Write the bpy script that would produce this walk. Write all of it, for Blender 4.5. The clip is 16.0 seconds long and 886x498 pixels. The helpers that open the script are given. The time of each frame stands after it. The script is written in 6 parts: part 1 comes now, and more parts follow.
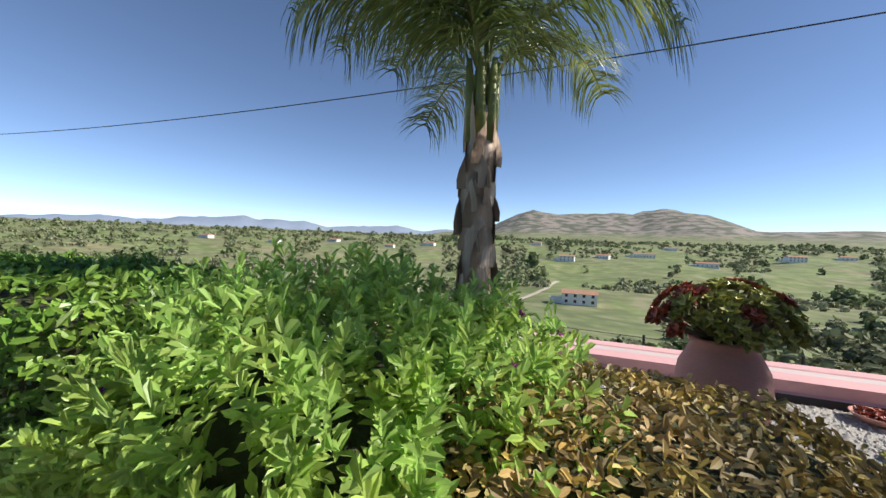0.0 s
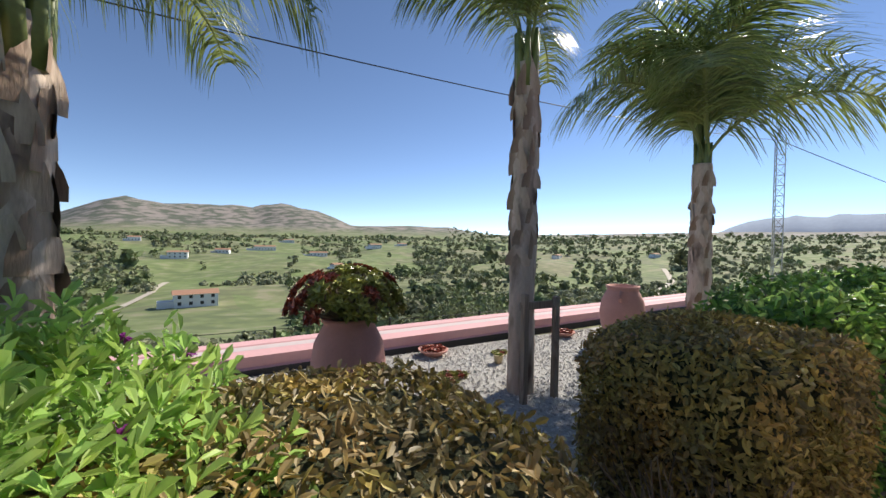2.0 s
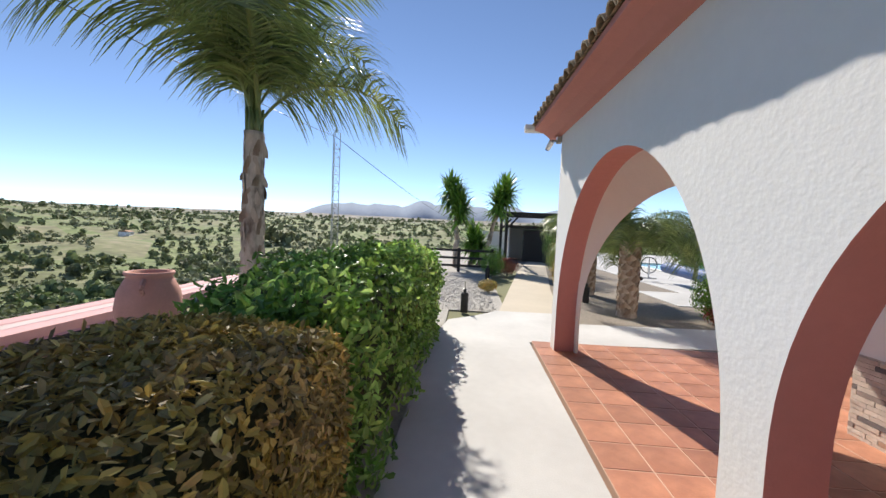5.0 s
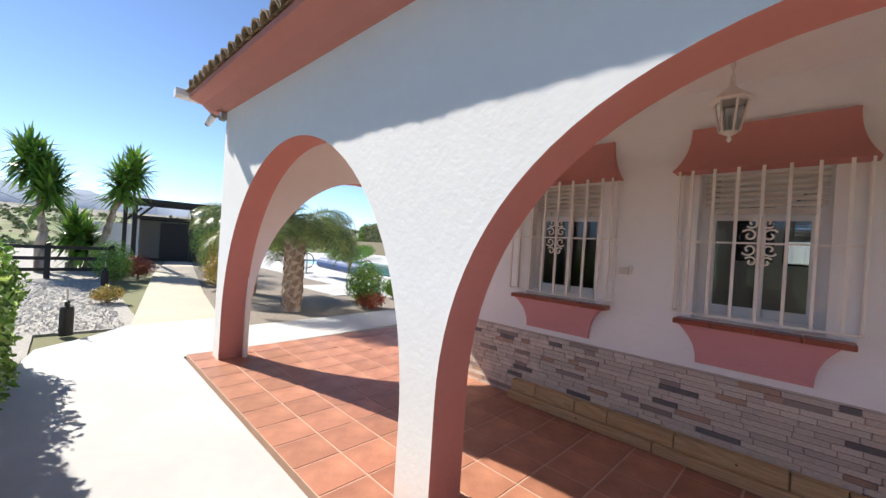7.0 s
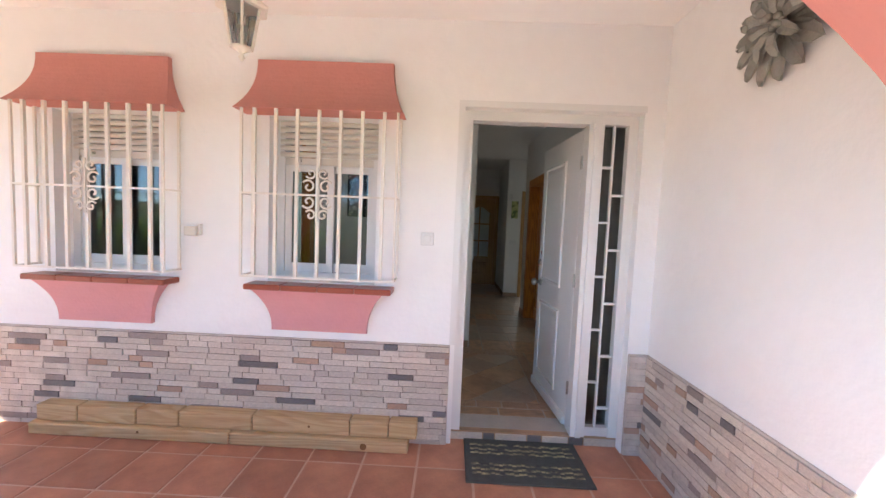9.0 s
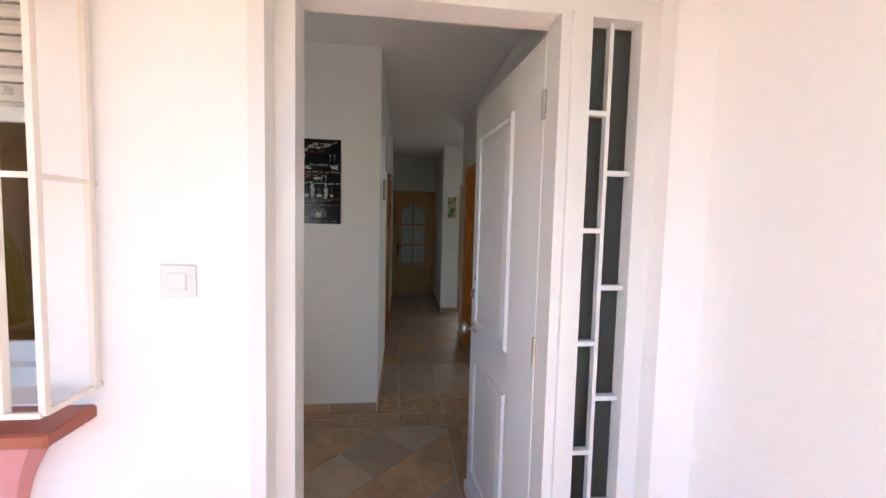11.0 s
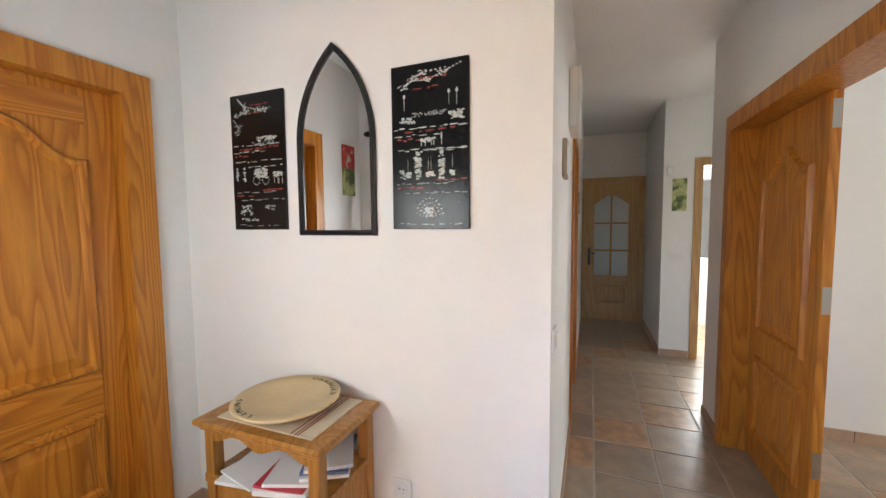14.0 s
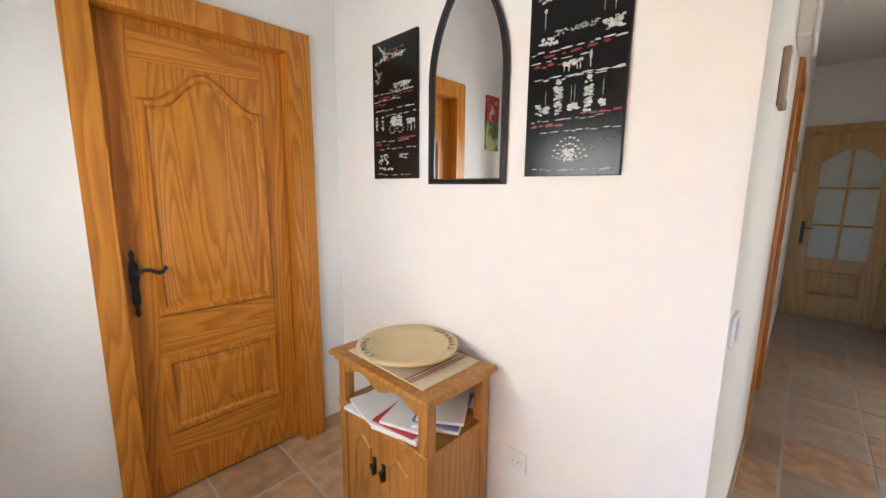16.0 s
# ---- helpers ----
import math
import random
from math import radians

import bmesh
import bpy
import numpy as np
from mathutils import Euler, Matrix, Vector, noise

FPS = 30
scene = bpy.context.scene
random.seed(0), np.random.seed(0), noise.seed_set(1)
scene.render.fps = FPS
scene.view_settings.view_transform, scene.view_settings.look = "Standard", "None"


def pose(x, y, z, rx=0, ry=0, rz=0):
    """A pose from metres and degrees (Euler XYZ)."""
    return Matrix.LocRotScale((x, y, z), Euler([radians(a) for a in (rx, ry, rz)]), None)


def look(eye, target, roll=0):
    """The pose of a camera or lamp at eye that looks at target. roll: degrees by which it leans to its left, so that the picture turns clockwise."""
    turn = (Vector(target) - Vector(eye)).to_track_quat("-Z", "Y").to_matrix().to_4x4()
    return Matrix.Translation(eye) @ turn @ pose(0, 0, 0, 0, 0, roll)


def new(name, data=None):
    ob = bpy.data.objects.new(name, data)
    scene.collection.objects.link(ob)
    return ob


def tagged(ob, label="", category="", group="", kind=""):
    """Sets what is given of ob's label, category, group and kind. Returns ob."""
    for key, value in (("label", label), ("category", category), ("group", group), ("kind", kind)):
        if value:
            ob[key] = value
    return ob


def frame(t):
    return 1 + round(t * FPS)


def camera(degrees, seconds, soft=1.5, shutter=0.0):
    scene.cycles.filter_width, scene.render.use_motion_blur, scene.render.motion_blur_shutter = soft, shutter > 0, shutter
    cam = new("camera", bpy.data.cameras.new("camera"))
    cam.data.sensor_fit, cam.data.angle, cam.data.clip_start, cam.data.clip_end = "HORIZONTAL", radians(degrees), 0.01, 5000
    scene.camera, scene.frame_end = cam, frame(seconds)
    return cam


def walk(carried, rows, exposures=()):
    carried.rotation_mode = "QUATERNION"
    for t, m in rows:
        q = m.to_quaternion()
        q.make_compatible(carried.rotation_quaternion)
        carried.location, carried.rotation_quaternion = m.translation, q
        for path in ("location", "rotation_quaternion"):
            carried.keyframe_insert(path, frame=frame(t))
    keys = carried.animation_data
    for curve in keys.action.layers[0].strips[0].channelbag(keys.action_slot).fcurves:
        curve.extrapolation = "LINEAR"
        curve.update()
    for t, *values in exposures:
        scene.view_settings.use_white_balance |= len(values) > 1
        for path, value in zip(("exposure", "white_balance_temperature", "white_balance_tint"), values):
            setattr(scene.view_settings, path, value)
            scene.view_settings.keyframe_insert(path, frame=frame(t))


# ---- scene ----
cam = camera(99.0, 16.0)
PATH = [
    (0, (0.812, -2.843, 1.551), (1.624, -4.67, 1.496), 2.1),
    (0.5, (0.815, -3.017, 1.52), (1.204, -4.978, 1.488), 2.7),
    (1, (0.823, -3.139, 1.504), (0.711, -5.136, 1.492), 2.7),
    (1.5, (0.847, -3.147, 1.528), (0.262, -5.059, 1.503), 2.5),
    (2, (0.899, -3.119, 1.532), (-0.078, -4.864, 1.494), 1.0),
    (2.5, (0.902, -3.075, 1.519), (-0.441, -4.556, 1.475), 0.9),
    (2.7, (0.899, -3.067, 1.53), (-0.606, -4.382, 1.463), 1.3),
    (3, (0.81, -3.044, 1.527), (-0.869, -4.127, 1.433), 1.6),
    (3.5, (0.601, -3.072, 1.534), (-1.231, -3.867, 1.422), 2.1),
    (3.7, (0.496, -3.083, 1.538), (-1.369, -3.796, 1.424), 2.2),
    (6, (-0.671, -3.297, 1.475), (-2.585, -2.72, 1.433), 3.1),
    (6.5, (-0.637, -3.341, 1.453), (-2.347, -2.304, 1.448), 3.5),
    (7, (-0.581, -3.307, 1.445), (-1.994, -1.892, 1.435), 3.6),
    (7.5, (-0.47, -3.145, 1.424), (-1.467, -1.411, 1.354), 3.4),
    (8, (-0.363, -2.955, 1.435), (-0.917, -1.037, 1.316), 2.7),
    (8.5, (-0.161, -2.716, 1.457), (-0.437, -0.74, 1.318), 2.0),
    (9, (-0.048, -2.431, 1.454), (-0.092, -0.436, 1.324), 2.4),
    (9.5, (0.084, -2.101, 1.485), (0.251, -0.111, 1.374), 2.5),
    (10, (0.215, -1.753, 1.528), (0.464, 0.226, 1.382), 2.2),
    (10.2, (0.266, -1.621, 1.514), (0.51, 0.361, 1.409), 2.0),
    (12.3, (0.39, -0.098, 1.526), (0.575, 1.884, 1.338), 0.7),
    (12.5, (0.395, 0.01, 1.53), (0.567, 1.993, 1.339), 0.7),
    (13, (0.39, 0.255, 1.521), (0.551, 2.239, 1.33), 0.5),
    (13.5, (0.377, 0.447, 1.516), (0.394, 2.438, 1.322), -0.3),
    (14, (0.317, 0.526, 1.521), (-0.409, 2.385, 1.386), -0.5),
    (14.5, (0.265, 0.522, 1.492), (-0.894, 2.143, 1.33), 0.3),
    (15, (0.25, 0.519, 1.449), (-1.15, 1.928, 1.218), 0.4),
    (15.5, (0.273, 0.568, 1.451), (-1.172, 1.922, 1.173), 0.5),
    (16, (0.3, 0.707, 1.458), (-1.062, 2.136, 1.142), 0.6),
]
EXPO = [(0, 0.4, 6800, 10), (3.7, 0.35, 6800, 10), (6, 0.55, 6900, 11), (7, 0.8, 6700, 10), (7.5, 1.4, 6500, 9), (8, 2.0, 6400, 5), (9, 2.62, 6450, 2), (10.2, 2.9, 6500, 0),
        (11.6, 3.5, 6500, 6), (12.3, 4.0, 6650, 4), (13.5, 4.45, 6700, 6), (14.5, 4.7, 6900, 8), (16, 4.85, 6900, 8)]
walk(cam, [(t, look(*p)) for t, *p in PATH], EXPO)

# ---- light ----
SUN = Vector((-0.750, -0.250, 0.616)).normalized()
world = bpy.data.worlds.new("sky")
scene.world = world
world.use_nodes = True
wn = world.node_tree
sky = wn.nodes.new("ShaderNodeTexSky")
sky.sky_type, sky.sun_disc = "NISHITA", False
sky.sun_elevation, sky.sun_rotation = math.asin(SUN.z), math.atan2(SUN.x, SUN.y)
sky.air_density, sky.dust_density, sky.ozone_density = 0.5, 0.0, 2.6
wn.nodes["Background"].inputs["Strength"].default_value = 0.14
wn.links.new(sky.outputs[0], wn.nodes["Background"].inputs["Color"])
lamp = bpy.data.lights.new("sun", "SUN")
lamp.energy, lamp.angle, lamp.color = 5.0, radians(0.5), (1.0, 0.95, 0.87)
new("sun", lamp).matrix_world = look(SUN * 50, (0, 0, 0))


def window_light(name, m, w, h, watts, color=(0.9, 0.95, 1.0)):
    a = bpy.data.lights.new(name, "AREA")
    a.shape, a.size, a.size_y, a.energy, a.color = "RECTANGLE", w, h, watts, color
    new(name, a).matrix_world = m


# ---- materials ----
def mat(name, base, rough=0.7, vary=0.12, scale=6.0, bump=0.0, bscale=60.0, metal=0.0, island=0.0, objrand=0.0,
        second=None, mix_scale=2.0, mix_at=0.5, mix_soft=0.15, translucent=0.0, stretch=None, spec=0.5):
    m = bpy.data.materials.new(name)
    m.use_nodes = True
    nt = m.node_tree
    b = nt.nodes["Principled BSDF"]
    b.inputs["Roughness"].default_value, b.inputs["Metallic"].default_value = rough, metal
    b.inputs["Specular IOR Level"].default_value = spec
    tc = nt.nodes.new("ShaderNodeTexCoord")
    co = tc.outputs["Object"]
    if stretch:
        mp = nt.nodes.new("ShaderNodeMapping")
        mp.inputs["Scale"].default_value = stretch
        nt.links.new(co, mp.inputs["Vector"])
        co = mp.outputs[0]

    def tex(sc, detail=4.0):
        n = nt.nodes.new("ShaderNodeTexNoise")
        n.inputs["Scale"].default_value, n.inputs["Detail"].default_value = sc, detail
        nt.links.new(co, n.inputs["Vector"])
        return n.outputs["Fac"]

    col = nt.nodes.new("ShaderNodeRGB").outputs[0]
    col.default_value = (*base, 1)
    if second:
        r = nt.nodes.new("ShaderNodeMapRange")
        r.inputs["From Min"].default_value, r.inputs["From Max"].default_value = mix_at - mix_soft, mix_at + mix_soft
        nt.links.new(tex(mix_scale), r.inputs["Value"])
        mx = nt.nodes.new("ShaderNodeMixRGB")
        nt.links.new(r.outputs[0], mx.inputs[0])
        nt.links.new(col, mx.inputs[1])
        mx.inputs[2].default_value = (*second, 1)
        col = mx.outputs[0]
    val = None

    def add(socket, amount):
        nonlocal val
        r = nt.nodes.new("ShaderNodeMapRange")
        r.inputs["To Min"].default_value, r.inputs["To Max"].default_value = 1 - amount, 1 + amount
        nt.links.new(socket, r.inputs["Value"])
        if val is None:
            val = r.outputs[0]
        else:
            k = nt.nodes.new("ShaderNodeMath")
            k.operation = "MULTIPLY"
            nt.links.new(val, k.inputs[0])
            nt.links.new(r.outputs[0], k.inputs[1])
            val = k.outputs[0]

    if vary:
        add(tex(scale), vary * 1.6)
        add(tex(scale * 9), vary)
    if island:
        add(nt.nodes.new("ShaderNodeNewGeometry").outputs["Random Per Island"], island)
    if objrand:
        add(nt.nodes.new("ShaderNodeObjectInfo").outputs["Random"], objrand)
    if val is not None:
        h = nt.nodes.new("ShaderNodeHueSaturation")
        nt.links.new(val, h.inputs["Value"])
        nt.links.new(col, h.inputs["Color"])
        col = h.outputs[0]
    nt.links.new(col, b.inputs["Base Color"])
    if bump:
        bn = nt.nodes.new("ShaderNodeBump")
        bn.inputs["Strength"].default_value, bn.inputs["Distance"].default_value = bump, 0.02
        nt.links.new(tex(bscale, 6.0), bn.inputs["Height"])
        nt.links.new(bn.outputs[0], b.inputs["Normal"])
    if translucent:
        tr = nt.nodes.new("ShaderNodeBsdfTranslucent")
        nt.links.new(col, tr.inputs["Color"])
        ms = nt.nodes.new("ShaderNodeMixShader")
        ms.inputs[0].default_value = translucent
        nt.links.new(b.outputs[0], ms.inputs[1])
        nt.links.new(tr.outputs[0], ms.inputs[2])
        nt.links.new(ms.outputs[0], nt.nodes["Material Output"].inputs["Surface"])
    return m


def wood(name, light, dark, axis="z", rough=0.35, freq=9.0):
    """Pine or plank wood with long grain along one axis."""
    m = bpy.data.materials.new(name)
    m.use_nodes = True
    nt = m.node_tree
    b = nt.nodes["Principled BSDF"]
    b.inputs["Roughness"].default_value = rough
    tc = nt.nodes.new("ShaderNodeTexCoord")
    mp = nt.nodes.new("ShaderNodeMapping")
    mp.inputs["Scale"].default_value = {"z": (1, 1, 0.085), "x": (0.085, 1, 1), "y": (1, 0.085, 1)}[axis]
    nt.links.new(tc.outputs["Object"], mp.inputs["Vector"])
    oi = nt.nodes.new("ShaderNodeObjectInfo")
    off = nt.nodes.new("ShaderNodeVectorMath")
    off.operation = "MULTIPLY_ADD"
    off.inputs[0].default_value = (3, 5, 7)
    nt.links.new(oi.outputs["Random"], off.inputs[1])
    nt.links.new(mp.outputs[0], off.inputs[2])
    n1 = nt.nodes.new("ShaderNodeTexNoise")
    n1.inputs["Scale"].default_value, n1.inputs["Detail"].default_value = freq * 0.55, 2
    nt.links.new(off.outputs[0], n1.inputs["Vector"])
    k = nt.nodes.new("ShaderNodeMath")
    k.operation = "MULTIPLY"
    k.inputs[1].default_value = 19
    nt.links.new(n1.outputs["Fac"], k.inputs[0])
    fr = nt.nodes.new("ShaderNodeMath")
    fr.operation = "FRACT"
    nt.links.new(k.outputs[0], fr.inputs[0])
    ramp = nt.nodes.new("ShaderNodeValToRGB")
    ramp.color_ramp.elements[0].color, ramp.color_ramp.elements[1].color = (*light, 1), (*dark, 1)
    ramp.color_ramp.elements[0].position = 0.25
    ramp.color_ramp.elements[1].position = 0.85
    e = ramp.color_ramp.elements.new(1.0)
    e.color = (*light, 1)
    nt.links.new(fr.outputs[0], ramp.inputs[0])
    n2 = nt.nodes.new("ShaderNodeTexNoise")
    n2.inputs["Scale"].default_value = 120
    nt.links.new(mp.outputs[0], n2.inputs["Vector"])
    mx = nt.nodes.new("ShaderNodeMixRGB")
    mx.blend_type = "MULTIPLY"
    mx.inputs[0].default_value = 0.35
    nt.links.new(ramp.outputs[0], mx.inputs[1])
    nt.links.new(n2.outputs["Fac"], mx.inputs[2])
    nt.links.new(mx.outputs[0], b.inputs["Base Color"])
    return m


WHITE = mat("white_render", (0.85, 0.84, 0.83), 0.85, 0.03, 1.2, 0.11, 30)
INWHITE = mat("inside_paint", (0.80, 0.79, 0.77), 0.8, 0.025, 1.5, 0.10, 40)
CEIL = mat("ceiling_paint", (0.83, 0.82, 0.81), 0.9, 0.03, 1.0, 0.05, 40)
PINK = mat("pink_paint", (0.56, 0.235, 0.205), 0.8, 0.05, 2.0, 0.15, 50)
PINKLT = mat("pale_pink_paint", (0.62, 0.29, 0.30), 0.8, 0.05, 2.0, 0.15, 50)
TERRA = mat("terracotta_tile", (0.40, 0.175, 0.108), 0.45, 0.14, 2.5, 0.12, 40, objrand=0.14, second=(0.50, 0.23, 0.14), mix_scale=1.6)
GROUT = mat("pale_grout", (0.56, 0.37, 0.28), 0.9, 0.08, 8)
CONC = mat("pale_concrete", (0.57, 0.57, 0.565), 0.8, 0.06, 1.3, 0.12, 90, second=(0.48, 0.48, 0.475), mix_scale=0.8)
PATHM = mat("beige_path", (0.52, 0.46, 0.37), 0.85, 0.06, 1.3, 0.1, 90)
GRAVEL = mat("gravel", (0.40, 0.38, 0.35), 0.9, 0.25, 25, 0.6, 70)
STONE = mat("gravel_stone", (0.54, 0.51, 0.47), 0.85, 0.08, 20, 0.0, island=0.45)
SLATE = [mat("split_stone", c, 0.7, 0.10, 14, 0.35, 70, objrand=0.10, second=tuple(v * 0.8 for v in c), mix_scale=9)
         for c in ((0.70, 0.61, 0.53), (0.63, 0.54, 0.47), (0.50, 0.33, 0.24), (0.19, 0.17, 0.17), (0.36, 0.29, 0.26))]
IVORY = mat("ivory_metal", (0.78, 0.73, 0.66), 0.4, 0.03, 5)
PVC = mat("white_upvc", (0.74, 0.735, 0.72), 0.35, 0.02, 4)
SHUT = mat("cream_shutter", (0.66, 0.62, 0.56), 0.5, 0.03, 4)
DARK = mat("dark_interior", (0.05, 0.045, 0.04), 0.8, 0.1, 3)
SILL = mat("red_clay_sill", (0.30, 0.075, 0.045), 0.3, 0.08, 5)
ROOFT = mat("roof_tile", (0.44, 0.31, 0.19), 0.85, 0.25, 9, 0.3, 60, objrand=0.2, second=(0.22, 0.18, 0.12), mix_scale=12)
PINE = wood("honey_pine", (0.68, 0.265, 0.034), (0.48, 0.15, 0.016), freq=10.0)
PINEH = wood("honey_pine_cross", (0.68, 0.265, 0.034), (0.48, 0.15, 0.016), "x", freq=10.0)
OAK = wood("oak_veneer", (0.60, 0.345, 0.13), (0.50, 0.265, 0.085), "z", 0.4, 5)
CABW = wood("waxed_pine", (0.49, 0.225, 0.05), (0.37, 0.15, 0.028), "z", 0.4, 7)
PLANK = wood("new_timber", (0.72, 0.50, 0.27), (0.62, 0.39, 0.19), "x", 0.7, 8)
BLACKW = mat("black_timber", (0.018, 0.016, 0.016), 0.6, 0.2, 8)
BLACKM = mat("black_iron", (0.012, 0.012, 0.013), 0.45, 0.1, 9)
GREYW = wood("weathered_wood", (0.42, 0.33, 0.25), (0.28, 0.21, 0.16), "z", 0.85, 9)
STEEL = mat("brushed_steel", (0.45, 0.43, 0.40), 0.35, 0.05, 9, metal=1.0)
INTILE = mat("brown_stone_tile", (0.43, 0.305, 0.21), 0.33, 0.2, 3.0, 0.06, 30, objrand=0.14, second=(0.36, 0.29, 0.22), mix_scale=4)
INTILE2 = mat("ochre_stone_tile", (0.52, 0.315, 0.18), 0.33, 0.2, 3.0, 0.06, 30, objrand=0.12, second=(0.34, 0.22, 0.13), mix_scale=4)
INGROUT = mat("grey_grout", (0.46, 0.42, 0.37), 0.9, 0.1, 10)
SKIRT = mat("tile_skirting", (0.42, 0.28, 0.19), 0.45, 0.12, 8, objrand=0.1)
CURT = mat("grey_green_curtain", (0.30, 0.35, 0.33), 0.9, 0.05, 6)
PAPER = mat("paper", (0.75, 0.75, 0.76), 0.8, 0.04, 8)
CLAY = mat("pink_clay_pot", (0.58, 0.29, 0.235), 0.85, 0.08, 4, 0.2, 40)
POOL = mat("pool_water", (0.09, 0.30, 0.36), 0.05, 0.05, 2)
RUBBER = mat("blue_cover", (0.02, 0.07, 0.22), 0.5, 0.1, 5)
LACQ = mat("black_lacquer", (0.008, 0.008, 0.009), 0.2, 0.05, 4, spec=0.3)
PEARL = mat("mother_of_pearl", (0.52, 0.52, 0.49), 0.3, 0.3, 40, second=(0.38, 0.42, 0.40), mix_scale=60)
PEARLD = mat("grey_mother_of_pearl", (0.26, 0.27, 0.26), 0.3, 0.3, 40)
REDL = mat("red_inlay", (0.22, 0.018, 0.012), 0.3, 0.3, 30)
MIRROR = mat("mirror_glass", (0.92, 0.92, 0.92), 0.01, 0.0, 1, metal=1.0)
MATD = mat("dark_door_mat", (0.07, 0.075, 0.07), 0.95, 0.2, 30, 0.4, 150)
MATL = mat("cream_mat_weave", (0.42, 0.37, 0.22), 0.95, 0.25, 40, second=(0.06, 0.06, 0.06), mix_scale=18)
FROST = mat("frosted_glass", (0.75, 0.78, 0.78), 0.4, 0.03, 30, 0.3, 120, translucent=0.6)
RED = mat("red_plastic", (0.45, 0.03, 0.05), 0.4, 0.05, 5)
BLUEP = mat("blue_print", (0.12, 0.16, 0.30), 0.5, 0.2, 5)
SHELL = mat("fired_clay_plate", (0.60, 0.46, 0.26), 0.45, 0.10, 6, 0.1, 40)
CLOTH = mat("striped_runner", (0.66, 0.56, 0.42), 0.95, 0.05, 30, 0.3, 300)
SILVER = mat("grey_metal_flower", (0.30, 0.30, 0.27), 0.5, 0.2, 12, metal=0.5)
BARK = mat("palm_bark", (0.58, 0.47, 0.38), 0.95, 0.22, 5, 0.9, 16, second=(0.13, 0.085, 0.06), mix_scale=5.5, mix_at=0.56, mix_soft=0.1, stretch=(1, 1, 0.3))
BOOT = mat("dry_leaf_sheath", (0.58, 0.46, 0.36), 0.9, 0.25, 7, 0.8, 25, island=0.35, second=(0.16, 0.09, 0.05), mix_scale=4, stretch=(1, 1, 0.2))
PETI = mat("green_petiole", (0.16, 0.20, 0.06), 0.5, 0.2, 6)
FROND = mat("palm_leaflets", (0.16, 0.225, 0.07), 0.38, 0.1, 3, island=0.45, translucent=0.34, second=(0.34, 0.37, 0.12), mix_scale=2.5, mix_at=0.62)
LIME = mat("bright_green_leaf", (0.40, 0.60, 0.17), 0.38, 0.1, 3, island=0.35, translucent=0.5, second=(0.50, 0.62, 0.14), mix_scale=5, mix_at=0.58)
BROWNL = mat("bronzed_leaf", (0.26, 0.22, 0.09), 0.55, 0.15, 6, island=0.55, translucent=0.15, second=(0.44, 0.30, 0.12), mix_scale=3.0, mix_at=0.52)
GOLDL = mat("golden_leaf", (0.38, 0.32, 0.09), 0.5, 0.15, 6, island=0.5, translucent=0.2, second=(0.50, 0.33, 0.09), mix_scale=4.0, mix_at=0.55)
GREENL = mat("glossy_green_leaf", (0.13, 0.27, 0.045), 0.36, 0.12, 4, island=0.5, translucent=0.25, second=(0.24, 0.36, 0.06), mix_scale=3, mix_at=0.58)
# solid twiggy core, its colour darkened for the shade deep between the leaves
DKCORE = mat("hedge_core_shade", (0.05, 0.055, 0.022), 0.95, 0.3, 20, 0.6, 50)
TWIG = mat("dry_twig", (0.22, 0.175, 0.12), 0.9, 0.2, 20, island=0.3)
PURPLE = mat("purple_flower", (0.34, 0.05, 0.32), 0.6, 0.1, 9, translucent=0.3)
ORANGE = mat("orange_flower", (0.60, 0.14, 0.05), 0.6, 0.1, 9)
SUCCG = mat("succulent_green", (0.36, 0.36, 0.09), 0.35, 0.15, 9, island=0.45)
SUCCR = mat("succulent_red", (0.34, 0.08, 0.04), 0.35, 0.2, 9, island=0.5)


def glass(name, tint=(1, 1, 1)):
    m = bpy.data.materials.new(name)
    m.use_nodes = True
    b = m.node_tree.nodes["Principled BSDF"]
    b.inputs["Base Color"].default_value = (*tint, 1)
    b.inputs["Transmission Weight"].default_value = 1.0
    b.inputs["Roughness"].default_value = 0.0
    b.inputs["IOR"].default_value = 1.45
    return m


GLASS = glass("window_glass", (0.42, 0.46, 0.46))
SIDEGLASS = glass("obscured_sidelight_glass", (0.40, 0.44, 0.42))
SIDEGLASS.node_tree.nodes["Principled BSDF"].inputs["Roughness"].default_value = 0.25


